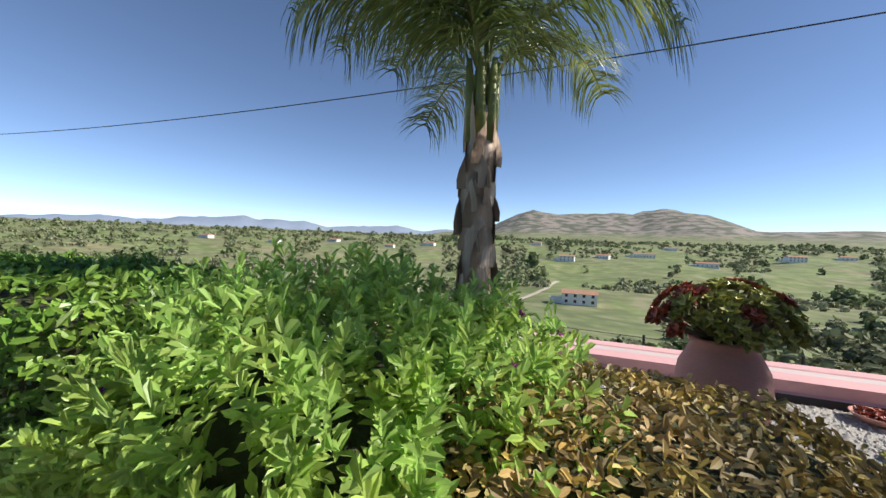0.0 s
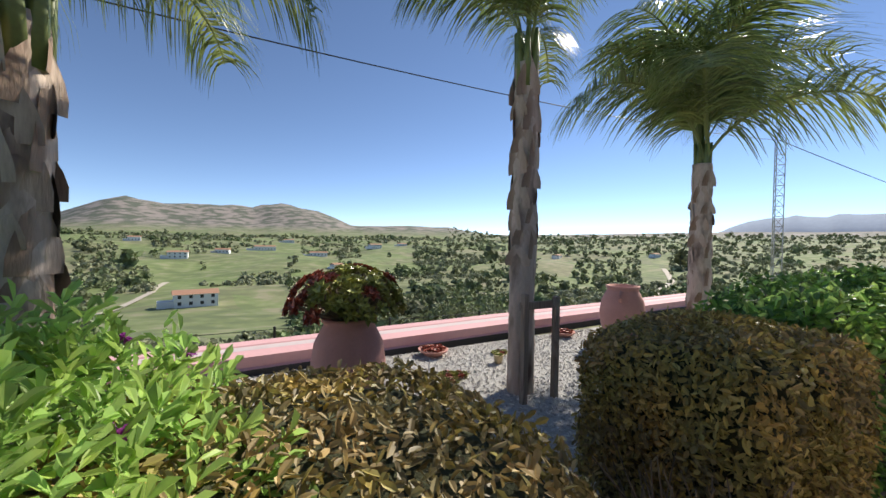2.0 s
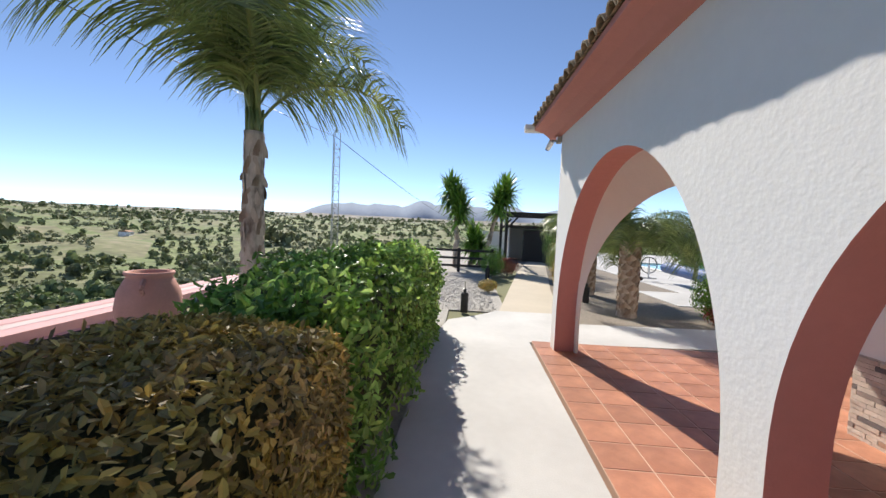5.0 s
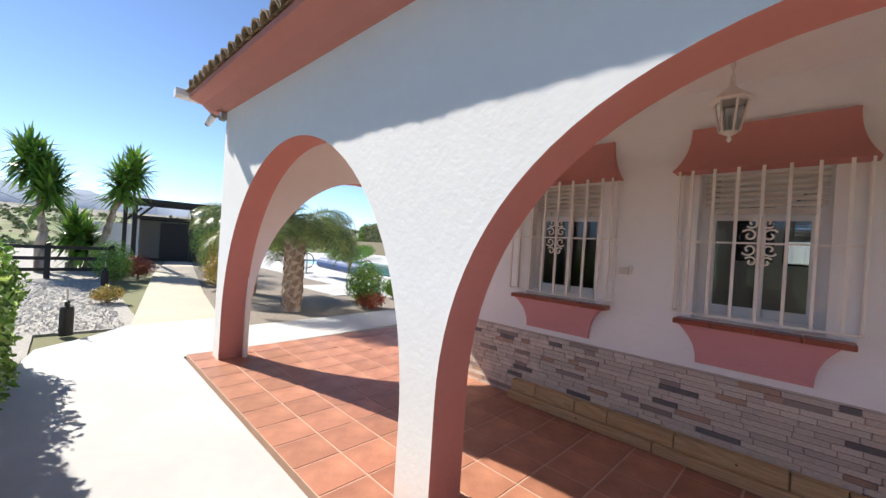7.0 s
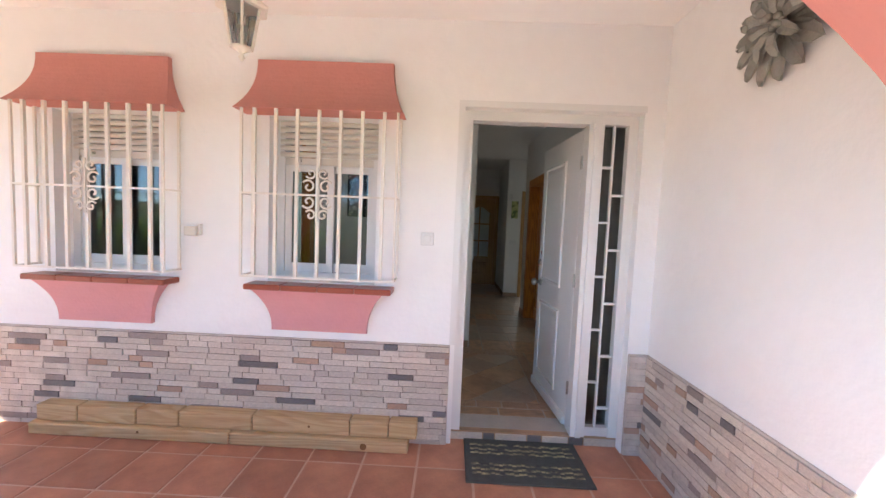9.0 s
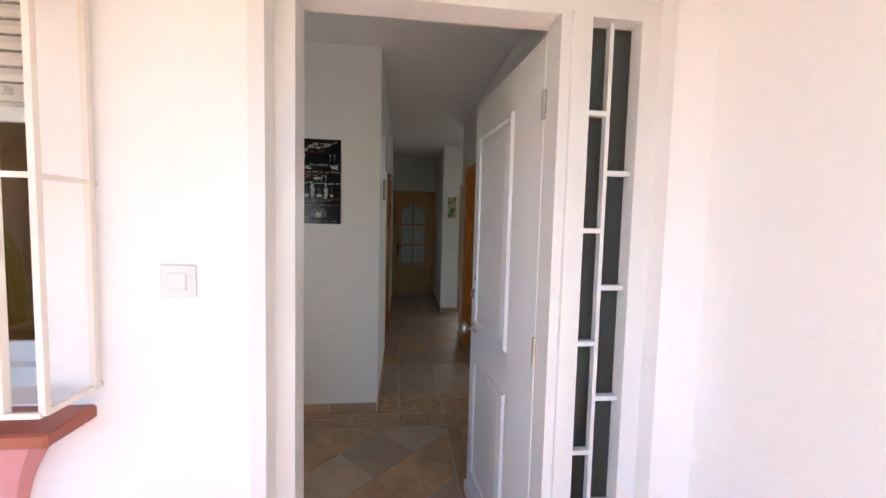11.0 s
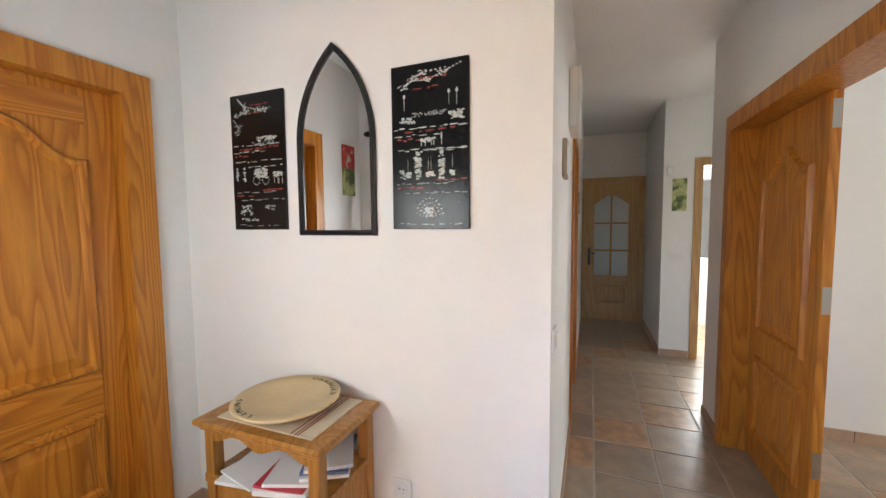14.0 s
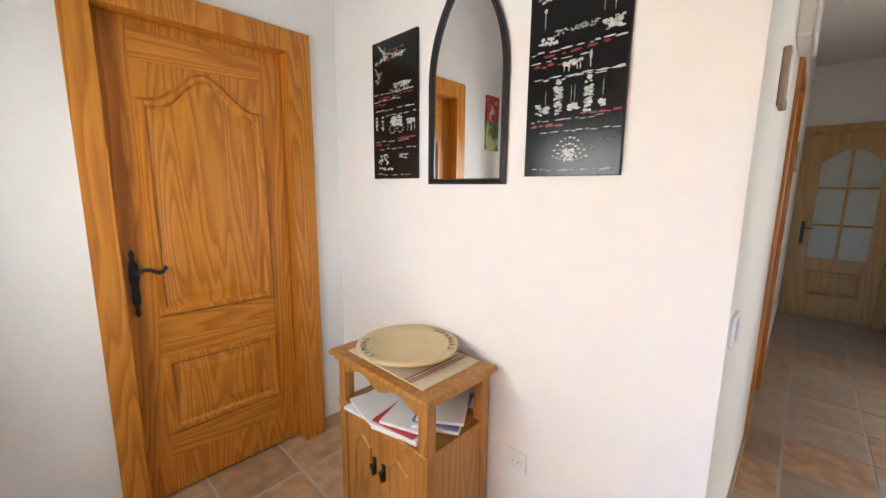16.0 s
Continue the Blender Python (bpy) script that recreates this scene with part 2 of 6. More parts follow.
def terrain_material():
    m = mat("countryside", (0.125, 0.155, 0.055), 0.95, 0.25, 0.012, second=(0.24, 0.21, 0.12), mix_scale=0.02, mix_at=0.55, mix_soft=0.06)
    nt = m.node_tree
    b = nt.nodes["Principled BSDF"]
    old = b.inputs["Base Color"].links[0].from_socket
    tc = nt.nodes.new("ShaderNodeTexCoord")
    vo = nt.nodes.new("ShaderNodeTexVoronoi")
    vo.inputs["Scale"].default_value = 0.016
    nt.links.new(tc.outputs["Object"], vo.inputs["Vector"])
    sep = nt.nodes.new("ShaderNodeSeparateColor")
    nt.links.new(vo.outputs["Color"], sep.inputs[0])
    ramp = nt.nodes.new("ShaderNodeValToRGB")
    cr = ramp.color_ramp
    cr.interpolation = "CONSTANT"
    cols = ((0, (0.18, 0.29, 0.06)), (0.3, (0.20, 0.20, 0.10)), (0.5, (0.10, 0.14, 0.05)), (0.66, (0.30, 0.25, 0.16)), (0.8, (0.15, 0.23, 0.06)))
    cr.elements[0].color = (*cols[0][1], 1)
    cr.elements[1].position, cr.elements[1].color = cols[1][0], (*cols[1][1], 1)
    for p, c in cols[2:]:
        cr.elements.new(p).color = (*c, 1)
    nt.links.new(sep.outputs[0], ramp.inputs[0])
    mx = nt.nodes.new("ShaderNodeMixRGB")
    mx.inputs[0].default_value = 0.55
    nt.links.new(old, mx.inputs[1])
    nt.links.new(ramp.outputs[0], mx.inputs[2])
    # scrub and bare soil in patches a few metres wide
    pn = nt.nodes.new("ShaderNodeTexNoise")
    pn.inputs["Scale"].default_value, pn.inputs["Detail"].default_value = 0.09, 9
    nt.links.new(tc.outputs["Object"], pn.inputs["Vector"])
    pr = nt.nodes.new("ShaderNodeValToRGB")
    pr.color_ramp.elements[0].position, pr.color_ramp.elements[0].color = 0.40, (0.11, 0.13, 0.055, 1)
    pr.color_ramp.elements[1].position, pr.color_ramp.elements[1].color = 0.66, (0.36, 0.31, 0.21, 1)
    pr.color_ramp.elements.new(0.53).color = (0.20, 0.24, 0.09, 1)
    nt.links.new(pn.outputs["Fac"], pr.inputs[0])
    pm = nt.nodes.new("ShaderNodeMixRGB")
    pm.inputs[0].default_value = 0.5
    nt.links.new(mx.outputs[0], pm.inputs[1])
    nt.links.new(pr.outputs[0], pm.inputs[2])
    mx = pm
    # far ridges are bare grey rock; FARBLUE holds the painted distance haze
    geo = nt.nodes.new("ShaderNodeNewGeometry")
    sx = nt.nodes.new("ShaderNodeSeparateXYZ")
    nt.links.new(geo.outputs["Position"], sx.inputs[0])
    r = nt.nodes.new("ShaderNodeMapRange")
    r.inputs["From Min"].default_value, r.inputs["From Max"].default_value = 18, 60
    nt.links.new(sx.outputs["Z"], r.inputs["Value"])
    rock = nt.nodes.new("ShaderNodeMixRGB")
    nt.links.new(r.outputs[0], rock.inputs[0])
    nt.links.new(mx.outputs[0], rock.inputs[1])
    n = nt.nodes.new("ShaderNodeTexNoise")
    n.inputs["Scale"].default_value, n.inputs["Detail"].default_value = 0.02, 12
    nt.links.new(tc.outputs["Object"], n.inputs["Vector"])
    rr = nt.nodes.new("ShaderNodeValToRGB")
    rr.color_ramp.elements[0].position, rr.color_ramp.elements[0].color = 0.43, (0.10, 0.115, 0.08, 1)
    rr.color_ramp.elements[1].position, rr.color_ramp.elements[1].color = 0.58, (0.29, 0.25, 0.22, 1)
    nt.links.new(n.outputs["Fac"], rr.inputs[0])
    nt.links.new(rr.outputs[0], rock.inputs[2])
    nt.links.new(rock.outputs[0], b.inputs["Base Color"])
    return m


LAND = terrain_material()
# distance haze is painted into the base colour of the mountain chains
FARBLUE = mat("painted_haze_ridge", (0.25, 0.31, 0.41), 1.0, 0.10, 0.004)
TREEL = mat("far_tree_leaf", (0.16, 0.215, 0.09), 0.8, 0.1, 0.1, island=0.5, second=(0.17, 0.18, 0.09), mix_scale=0.02, translucent=0.2)
OLIVE = mat("olive_leaf", (0.24, 0.26, 0.15), 0.8, 0.1, 0.1, island=0.45, translucent=0.2)
HOUSEW = mat("whitewashed_house", (0.78, 0.77, 0.74), 0.85, 0.04, 0.4)
HOUSER = mat("far_clay_roof", (0.40, 0.22, 0.14), 0.9, 0.1, 1.0)


# ---- builders ----
def box(bm, x0, y0, z0, x1, y1, z1, bevel=0.0):
    r = bmesh.ops.create_cube(bm, size=1.0, matrix=Matrix.LocRotScale(
        ((x0 + x1) / 2, (y0 + y1) / 2, (z0 + z1) / 2), None, (abs(x1 - x0), abs(y1 - y0), abs(z1 - z0))))
    if bevel:
        es = list({e for v in r["verts"] for e in v.link_edges})
        bmesh.ops.bevel(bm, geom=es, offset=bevel, segments=1, affect="EDGES")
    return bm


def boxes(*list_of):
    bm = bmesh.new()
    for b in list_of:
        box(bm, *b)
    return bm


def tube(bm, a, b, r0, r1=None, n=8):
    a, b = Vector(a), Vector(b)
    d = b - a
    m = Matrix.Translation((a + b) / 2) @ d.to_track_quat("Z", "Y").to_matrix().to_4x4()
    bmesh.ops.create_cone(bm, cap_ends=True, segments=n, radius1=r0, radius2=r0 if r1 is None else r1, depth=d.length, matrix=m)
    return bm


def lathe(bm, profile, n=20, m=Matrix()):
    rings = [[bm.verts.new(m @ Vector((r * math.cos(2 * math.pi * i / n), r * math.sin(2 * math.pi * i / n), z))) for i in range(n)] for r, z in profile]
    for a, b in zip(rings, rings[1:]):
        for i in range(n):
            bm.faces.new((a[i], a[(i + 1) % n], b[(i + 1) % n], b[i]))
    bm.faces.new(rings[0][::-1])
    bm.faces.new(rings[-1])
    return bm


def prism(bm, outline, axis, a, b):
    """A flat outline (pairs) pushed along an axis from a to b."""
    def at(u, v, w):
        return {"x": (w, u, v), "y": (u, w, v), "z": (u, v, w)}[axis]
    fa = [bm.verts.new(at(u, v, a)) for u, v in outline]
    fb = [bm.verts.new(at(u, v, b)) for u, v in outline]
    bm.faces.new(fa)
    bm.faces.new(fb[::-1])
    n = len(outline)
    for i in range(n):
        bm.faces.new((fa[i], fb[i], fb[(i + 1) % n], fa[(i + 1) % n]))
    return bm


def mesh_of(name, bm, *mats, smooth=False):
    bmesh.ops.recalc_face_normals(bm, faces=bm.faces)
    me = bpy.data.meshes.new(name)
    bm.to_mesh(me)
    bm.free()
    for k in mats:
        me.materials.append(k)
    if smooth:
        for p in me.polygons:
            p.use_smooth = True
    return me


def thing(name, bm=None, material=None, label="", category="", group="", kind="", smooth=False):
    ob = new(name, mesh_of(name, bm, *(material if isinstance(material, tuple) else (material,)), smooth=smooth) if bm else None)
    return tagged(ob, label, category, group, kind)


def part(name, bm, material, parent, label="", smooth=False):
    ob = new(name, mesh_of(name, bm, *(material if isinstance(material, tuple) else (material,)), smooth=smooth))
    ob.parent = parent
    return tagged(ob, label)


def setting(name, bm, *mats, smooth=False):
    return tagged(new(name, mesh_of(name, bm, *mats, smooth=smooth)), kind="structure")


def base(name, x, y, z, label, category, group="", rz=0):
    ob = new(name)
    ob.matrix_basis = pose(x, y, z, 0, 0, rz)
    ob.empty_display_size = 0.1
    return tagged(ob, label, category, group)


def leaf_mesh(name, pos, nrm, length, width, material, seed=1, spread=0.6, fold=0.25, droop=0.0, along=None):
    """Folded leaves at pos, facing out along nrm with some disorder."""
    rng = np.random.default_rng(seed)
    n = len(pos)
    nrm = nrm + rng.normal(0, spread, (n, 3))
    nrm /= np.linalg.norm(nrm, axis=1)[:, None] + 1e-9
    d = (rng.normal(0, 1, (n, 3)) if along is None else along + rng.normal(0, 0.35, (n, 3)))
    d -= (d * nrm).sum(1)[:, None] * nrm
    d /= np.linalg.norm(d, axis=1)[:, None] + 1e-9
    s = np.cross(nrm, d)
    L = length * rng.uniform(0.6, 1.25, (n, 1))
    W = width * rng.uniform(0.7, 1.2, (n, 1))
    up = nrm * fold * W
    low, high = pos + d * L * 0.32, pos + d * L * 0.74
    v = np.stack([pos, low + s * W * 0.42 + up * 0.8, high + s * W * 0.46 + up, pos + d * L - nrm * droop * L, high - s * W * 0.46 + up, low - s * W * 0.42 + up * 0.8], 1).reshape(-1, 3)
    k = np.arange(n)[:, None] * 6
    f = np.concatenate([k + [0, 1, 2], k + [0, 2, 3], k + [0, 3, 4], k + [0, 4, 5]])
    me = bpy.data.meshes.new(name)
    me.from_pydata(v.tolist(), [], f.tolist())
    me.materials.append(material)
    return me


def stuff_part(name, me, parent, label=""):
    ob = new(name, me)
    ob.parent = parent
    return tagged(ob, label, kind="stuff")

# ---- large structure: house ----
YW, YI = -2.02, -1.76          # outer and inner face of the arcade
ARCHES = ((-3.80, 1.57, 0.46, 1.84), (-0.315, 1.645, 0.60, 1.645, 2.13))
SKEW = Matrix.Translation((-5.58, YW, 0)) @ pose(0, 0, 0, 0, 0, 1.6) @ Matrix.Translation((5.58, -YW, 0))   # the arcade stands slightly askew


def arch_wall(axis, a, b, outer, inner, top, arches, z0=-0.02):
    """A wall along one axis with half-ellipse openings; their soffits take the second material."""
    cuts = {a, b}
    for c, w, zs, h, *_ in arches:
        cuts |= {c + w * -math.cos(math.pi * i / 44) for i in range(45)}
    us = sorted(cuts)
    bm = bmesh.new()

    def at(u, w, z):
        return (u, w, z) if axis == "x" else (w, u, z)

    def low(u, mid):
        for c, w, zs, h, *k in arches:
            if abs(mid - c) < w:
                e = k[0] if k else 2.0
                return zs + h * max(0, 1 - abs((u - c) / w) ** e) ** (1 / e)
        return z0

    for u, v in zip(us, us[1:]):
        m = (u + v) / 2
        lu, lv = low(u, m), low(v, m)
        for w in (outer, inner):
            bm.faces.new([bm.verts.new(at(*p)) for p in ((u, w, lu), (v, w, lv), (v, w, top), (u, w, top))])
        f = bm.faces.new([bm.verts.new(at(*p)) for p in ((u, outer, lu), (v, outer, lv), (v, inner, lv), (u, inner, lu))])
        f.material_index = int(lu > z0 or lv > z0)
        bm.faces.new([bm.verts.new(at(*p)) for p in ((u, outer, top), (v, outer, top), (v, inner, top), (u, inner, top))])
    for c, w, zs, h, *_ in arches:
        for u in (c - w, c + w):
            f = bm.faces.new([bm.verts.new(at(*p)) for p in ((u, outer, z0), (u, inner, z0), (u, inner, zs), (u, outer, zs))])
            f.material_index = 1
    for u in (a, b):
        bm.faces.new([bm.verts.new(at(*p)) for p in ((u, outer, z0), (u, inner, z0), (u, inner, top), (u, outer, top))])
    bmesh.ops.remove_doubles(bm, verts=bm.verts, dist=0.0005)
    return bm


setting("wall_arcade_front", arch_wall("x", -5.58, 1.60, YW, YI, 2.93, ARCHES), WHITE, PINK).matrix_basis = SKEW
setting("wall_arcade_end", arch_wall("y", YI, 9.0, -5.58, -5.32, 2.93, ((-0.22, 1.5, 0.46, 1.82), (3.4, 1.5, 0.46, 1.82))), WHITE, PINK)


def holed(x0, x1, z0, z1, y0, y1, holes):
    """A wall along x with rectangular holes (x0, x1, z0, z1)."""
    bm = bmesh.new()
    xs = sorted({x0, x1, *(h[0] for h in holes), *(h[1] for h in holes)})
    for a, b in zip(xs, xs[1:]):
        spans, z = [], z0
        for h in sorted((h for h in holes if h[0] <= a and h[1] >= b), key=lambda h: h[2]):
            if h[2] > z:
                spans.append((z, h[2]))
            z = h[3]
        spans.append((z, z1))
        for s, t in spans:
            box(bm, a, y0, s, b, y1, t)
    return bm


FZ = 0.06
DOOR = (0.0, 1.12, -0.02, 2.205)
WIN = ((-2.66, -1.96, 1.04, 2.10), (-1.24, -0.54, 1.04, 2.10))
setting("wall_facade", holed(-3.62, 1.25, -0.02, 2.9, 0.0, 0.28, [DOOR, *WIN]), WHITE)
setting("wall_porch_side", boxes((1.25, -1.58, -0.02, 1.55, 0.0, 2.9)), WHITE)
setting("wall_house_left", boxes((-3.62, 0.28, -0.02, -3.4, 9.0, 2.9)), WHITE)
bm = boxes((-5.3, 0.0, 2.72, -3.63, 9.0, 2.8))
prism(bm, [(-5.3, -1.75), (1.25, -1.57), (1.25, 0.0), (-5.3, 0.0)], "z", 2.72, 2.8)
setting("ceiling_porch", bm, CEIL)
setting("wall_house_back", boxes((-5.58, 9.0, -0.02, 6.0, 9.25, 2.9)), WHITE)
setting("wall_house_right", boxes((5.8, 0.3, -0.02, 6.0, 9.0, 2.9)), WHITE)
setting("wall_house_front", boxes((1.55, -0.02, -0.02, 6.0, 0.28, 2.9)), WHITE)
# rooms
LX, HX, RX, MY, CY = -1.58, 0.195, 1.13, 1.846, 2.79
setting("wall_left_room", boxes((LX - 0.14, 0.28, FZ, LX, 0.87, CY), (LX - 0.14, 1.58, FZ, LX, MY, CY), (LX - 0.14, 0.87, 2.11, LX, 1.58, CY)), INWHITE)
setting("wall_mirror", boxes((LX - 0.14, MY, FZ, HX, MY + 0.14, CY)), INWHITE)
setting("wall_hall_left", boxes((HX - 0.14, MY + 0.14, FZ, HX, 3.3, CY), (HX - 0.14, 4.1, FZ, HX, 6.6, CY), (HX - 0.14, 3.3, 2.09, HX, 4.1, CY)), INWHITE)
setting("wall_hall_end", boxes((HX - 0.14, 6.6, FZ, 0.24, 6.75, CY), (0.95, 6.6, FZ, 1.03, 6.75, CY), (0.24, 6.6, 2.09, 0.95, 6.75, CY)), INWHITE)
setting("wall_hall_right", boxes((RX, 0.28, FZ, RX + 0.16, 1.84, CY), (RX, 3.40, FZ, RX + 0.16, 3.84, CY), (RX, 1.84, 2.10, RX + 0.16, 3.40, CY)), INWHITE)
setting("wall_hall_niche", boxes((1.03, 5.17, FZ, 1.34, 6.75, CY), (1.34, 5.17, 2.13, 2.3, 5.31, CY), (2.15, 5.17, FZ, 2.3, 5.31, 2.13)), INWHITE)
setting("wall_living", boxes((RX + 0.16, 0.28, FZ, 4.6, 0.4, CY), (4.6, 0.28, FZ, 4.75, 3.84, 0.9), (4.6, 0.28, 2.2, 4.75, 3.84, CY), (4.6, 0.28, 0.9, 4.75, 1.0, 2.2), (4.6, 2.8, 0.9, 4.75, 3.84, 2.2), (RX + 0.16, 3.74, FZ, 4.75, 3.84, CY)), INWHITE)
setting("wall_kitchen", boxes((2.3, 3.84, FZ, 2.4, 5.31, CY), (1.34, 6.75, FZ, 3.3, 6.9, 1.0), (1.34, 6.75, 2.1, 3.3, 6.9, CY), (3.2, 5.31, FZ, 3.3, 6.75, CY), (2.4, 5.21, FZ, 3.2, 5.31, CY)), INWHITE)
setting("wall_behind", boxes((-3.4, 2.0, FZ, HX - 0.14, 2.1, CY), (-3.4, 0.28, FZ, -3.3, 2.0, CY)), INWHITE)
setting("ceiling_inside", boxes((-3.4, 0.28, CY, 5.8, 9.0, CY + 0.1)), CEIL)
setting("floor_house", boxes((-3.4, 0.12, -0.05, 5.8, 9.0, FZ - 0.003)), INGROUT)

# eave, soffit and roof
bm = bmesh.new()
prism(bm, [(-2.02, 2.86), (-2.10, 2.88), (-2.20, 2.96), (-2.33, 3.0), (-2.33, 3.06), (-1.7, 3.30), (-1.7, 2.93), (-2.02, 2.93)], "x", -5.9, 1.9)
setting("trim_eave", bm, PINK).matrix_basis = SKEW
bm = bmesh.new()
prism(bm, [(-5.58, 2.86), (-5.66, 2.88), (-5.74, 2.96), (-5.9, 3.0), (-5.9, 3.06), (-5.2, 3.3), (-5.2, 2.93), (-5.58, 2.93)], "y", -1.75, 9.3)
setting("trim_eave_end", bm, PINK)
bm = bmesh.new()
v = [bm.verts.new(p) for p in ((-5.95, -2.36, 3.07), (6.2, -2.04, 3.07), (6.2, 9.4, 3.07), (-5.95, 9.4, 3.07), (-1.5, 3.5, 4.9), (3.0, 3.5, 4.9))]
for f in ((0, 1, 5, 4), (1, 2, 5), (2, 3, 4, 5), (3, 0, 4)):
    bm.faces.new([v[i] for i in f])
setting("roof", bm, ROOFT)

# ---- ground ----
def land(x, y):
    """Height of the countryside: a terrace, a slope into the valley, far hills and ridges."""
    dx, dy = max(-28 - x, 0, x - 14), max(-9.0 - y, 0, y - 40)
    d = math.hypot(dx, dy)
    az = math.degrees(math.atan2(-(x - 0.5), y + 3)) % 360
    if d < 0.01:
        return -0.09
    z = -0.09 - 26 * min(1, d / 120) ** 0.75
    if d > 150:
        z += 30 * (1 - math.cos(math.pi * min(1, (d - 150) / 900))) / 2
    if d > 1000:
        z += (d - 1000) * (0.010 + 0.016 * max(0, min(1, (172 - az) / 16)) + 0.014 * max(0, min(1, (140 - az) / 25)))
    z += noise.noise((x * 0.012, y * 0.012, 3)) * min(6, d * 0.04) + noise.noise((x * 0.003, y * 0.003, 7)) * min(9, d * 0.008)
    if y < -9 or x < -28:
        for a, w, h, r, rw in ((181, 13.5, 165, 2500, 600), (197, 8, 42, 2350, 400), (160, 14, 55, 2200, 500)):
            da = (az - a) / w
            dist = math.hypot(x, y)
            if abs(da) < 2.2 and dist > r - rw * 2:
                bumpy = 1 + 0.09 * noise.noise((x * 0.004, y * 0.004, 1)) + 0.10 * noise.noise((x * 0.012, y * 0.012, 5))
                z += h * bumpy * max(0, 1 - abs(da) ** 3.2 / 2.0) * math.exp(-((dist - r) / rw) ** 2)
    return z


def build_land():
    radii = [0] + [2 * 1.075 ** i for i in range(107)]
    steps = 300
    vs, fs = [(0.5, -3.0, -0.09)], []
    for r in radii[1:]:
        for k in range(steps):
            a = 2 * math.pi * k / steps
            x, y = 0.5 + r * math.sin(a), -3 + r * math.cos(a)
            vs.append((x, y, land(x, y)))
    n = len(radii) - 1
    for k in range(steps):
        fs.append((0, 1 + k, 1 + (k + 1) % steps))
    for i in range(n - 1):
        for k in range(steps):
            p, q = 1 + i * steps, 1 + (i + 1) * steps
            fs.append((p + k, q + k, q + (k + 1) % steps, p + (k + 1) % steps))
    me = bpy.data.meshes.new("ground")
    me.from_pydata(vs, [], fs)
    me.materials.append(LAND)
    for p in me.polygons:
        p.use_smooth = True
    return tagged(new("ground", me), kind="structure")


build_land()


def ridge(name, a0, a1, dist, height, seed, base_z=-30):
    """A far mountain chain along a stretch of the compass."""
    bm = bmesh.new()
    n = 90
    rows = []
    for i in range(n + 1):
        u = i / n
        a = radians(a0 + (a1 - a0) * u)
        h = height * math.sin(math.pi * u) ** 0.5 * (0.72 + 0.30 * noise.noise((u * 6, seed, 0)) + 0.22 * noise.noise((u * 17, seed, 4)) + 0.08 * noise.noise((u * 50, seed, 4)))
        rows.append([bm.verts.new((-math.sin(a) * (dist + o), math.cos(a) * (dist + o), z)) for o, z in ((-500, base_z), (-250, base_z + h * 0.45), (0, base_z + h), (300, base_z))])
    for p, q in zip(rows, rows[1:]):
        for i in range(3):
            bm.faces.new((p[i], q[i], q[i + 1], p[i + 1]))
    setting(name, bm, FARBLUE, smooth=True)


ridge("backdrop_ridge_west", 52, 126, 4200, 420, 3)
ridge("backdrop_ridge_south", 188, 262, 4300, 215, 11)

# terrace surfaces
bm = boxes((-32, -8.0, -0.3, 8, -3.55, -0.06), (-32, -3.55, -0.3, -7.9, -2.4, -0.06))
setting("ground_gravel", bm, GRAVEL)
setting("ground_pool_bed", boxes((-32, -1.2, -0.3, -6.6, 12, -0.064)), mat("brown_gravel", (0.25, 0.215, 0.18), 0.95, 0.3, 18, 0.7, 60))
bm = bmesh.new()
prism(bm, [(8, -3.68), (8, -2.27), (-5.78, -2.27), (-6.0, 1.2), (-6.6, 3.2), (-7.3, 1.8), (-7.1, -1.2), (-7.9, -1.3), (-7.85, -2.6), (-7.3, -3.05), (-6.9, -3.5), (-5.8, -3.66)], "z", -0.3, -0.022)
setting("pavement_concrete", bm, CONC)
bm = bmesh.new()
prism(bm, [(-7.88, -2.55), (-7.88, -1.34), (-11.2, -0.85), (-22.2, 1.1), (-22.2, 0.1), (-16, -1.2)], "z", -0.3, -0.03)
setting("pavement_path", bm, PATHM)
setting("floor_porch", boxes((-5.78, -2.24, -0.3, 1.25, 0.1, -0.003), (-5.78, 0.1, -0.3, -3.62, 9, -0.003)), GROUT)
# low pink boundary wall
bm = bmesh.new()
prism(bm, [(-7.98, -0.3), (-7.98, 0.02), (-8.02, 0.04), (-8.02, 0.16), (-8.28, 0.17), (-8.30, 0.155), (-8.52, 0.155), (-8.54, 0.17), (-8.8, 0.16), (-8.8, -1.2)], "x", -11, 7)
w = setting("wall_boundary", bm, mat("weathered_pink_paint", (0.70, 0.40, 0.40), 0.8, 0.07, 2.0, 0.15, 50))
w.data.materials.append(mat("black_foot_band", (0.03, 0.028, 0.03), 0.7, 0.1, 5))
w.data.materials.append(mat("pale_coping", (0.62, 0.52, 0.50), 0.8, 0.06, 3))
# black on the upright house-side face, pale on the coping strip
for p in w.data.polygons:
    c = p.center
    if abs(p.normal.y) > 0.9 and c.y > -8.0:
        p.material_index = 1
    elif p.normal.z > 0.9 and -8.53 < c.y < -8.29:
        p.material_index = 2
w.matrix_basis = pose(0, 0, 0, 0, 0, 2.5)

# ---- porch ----
def lathe_part(name, prof, material, parent, m=Matrix(), n=16, label=""):
    return part(name, lathe(bmesh.new(), prof, n, m), material, parent, label, smooth=True)


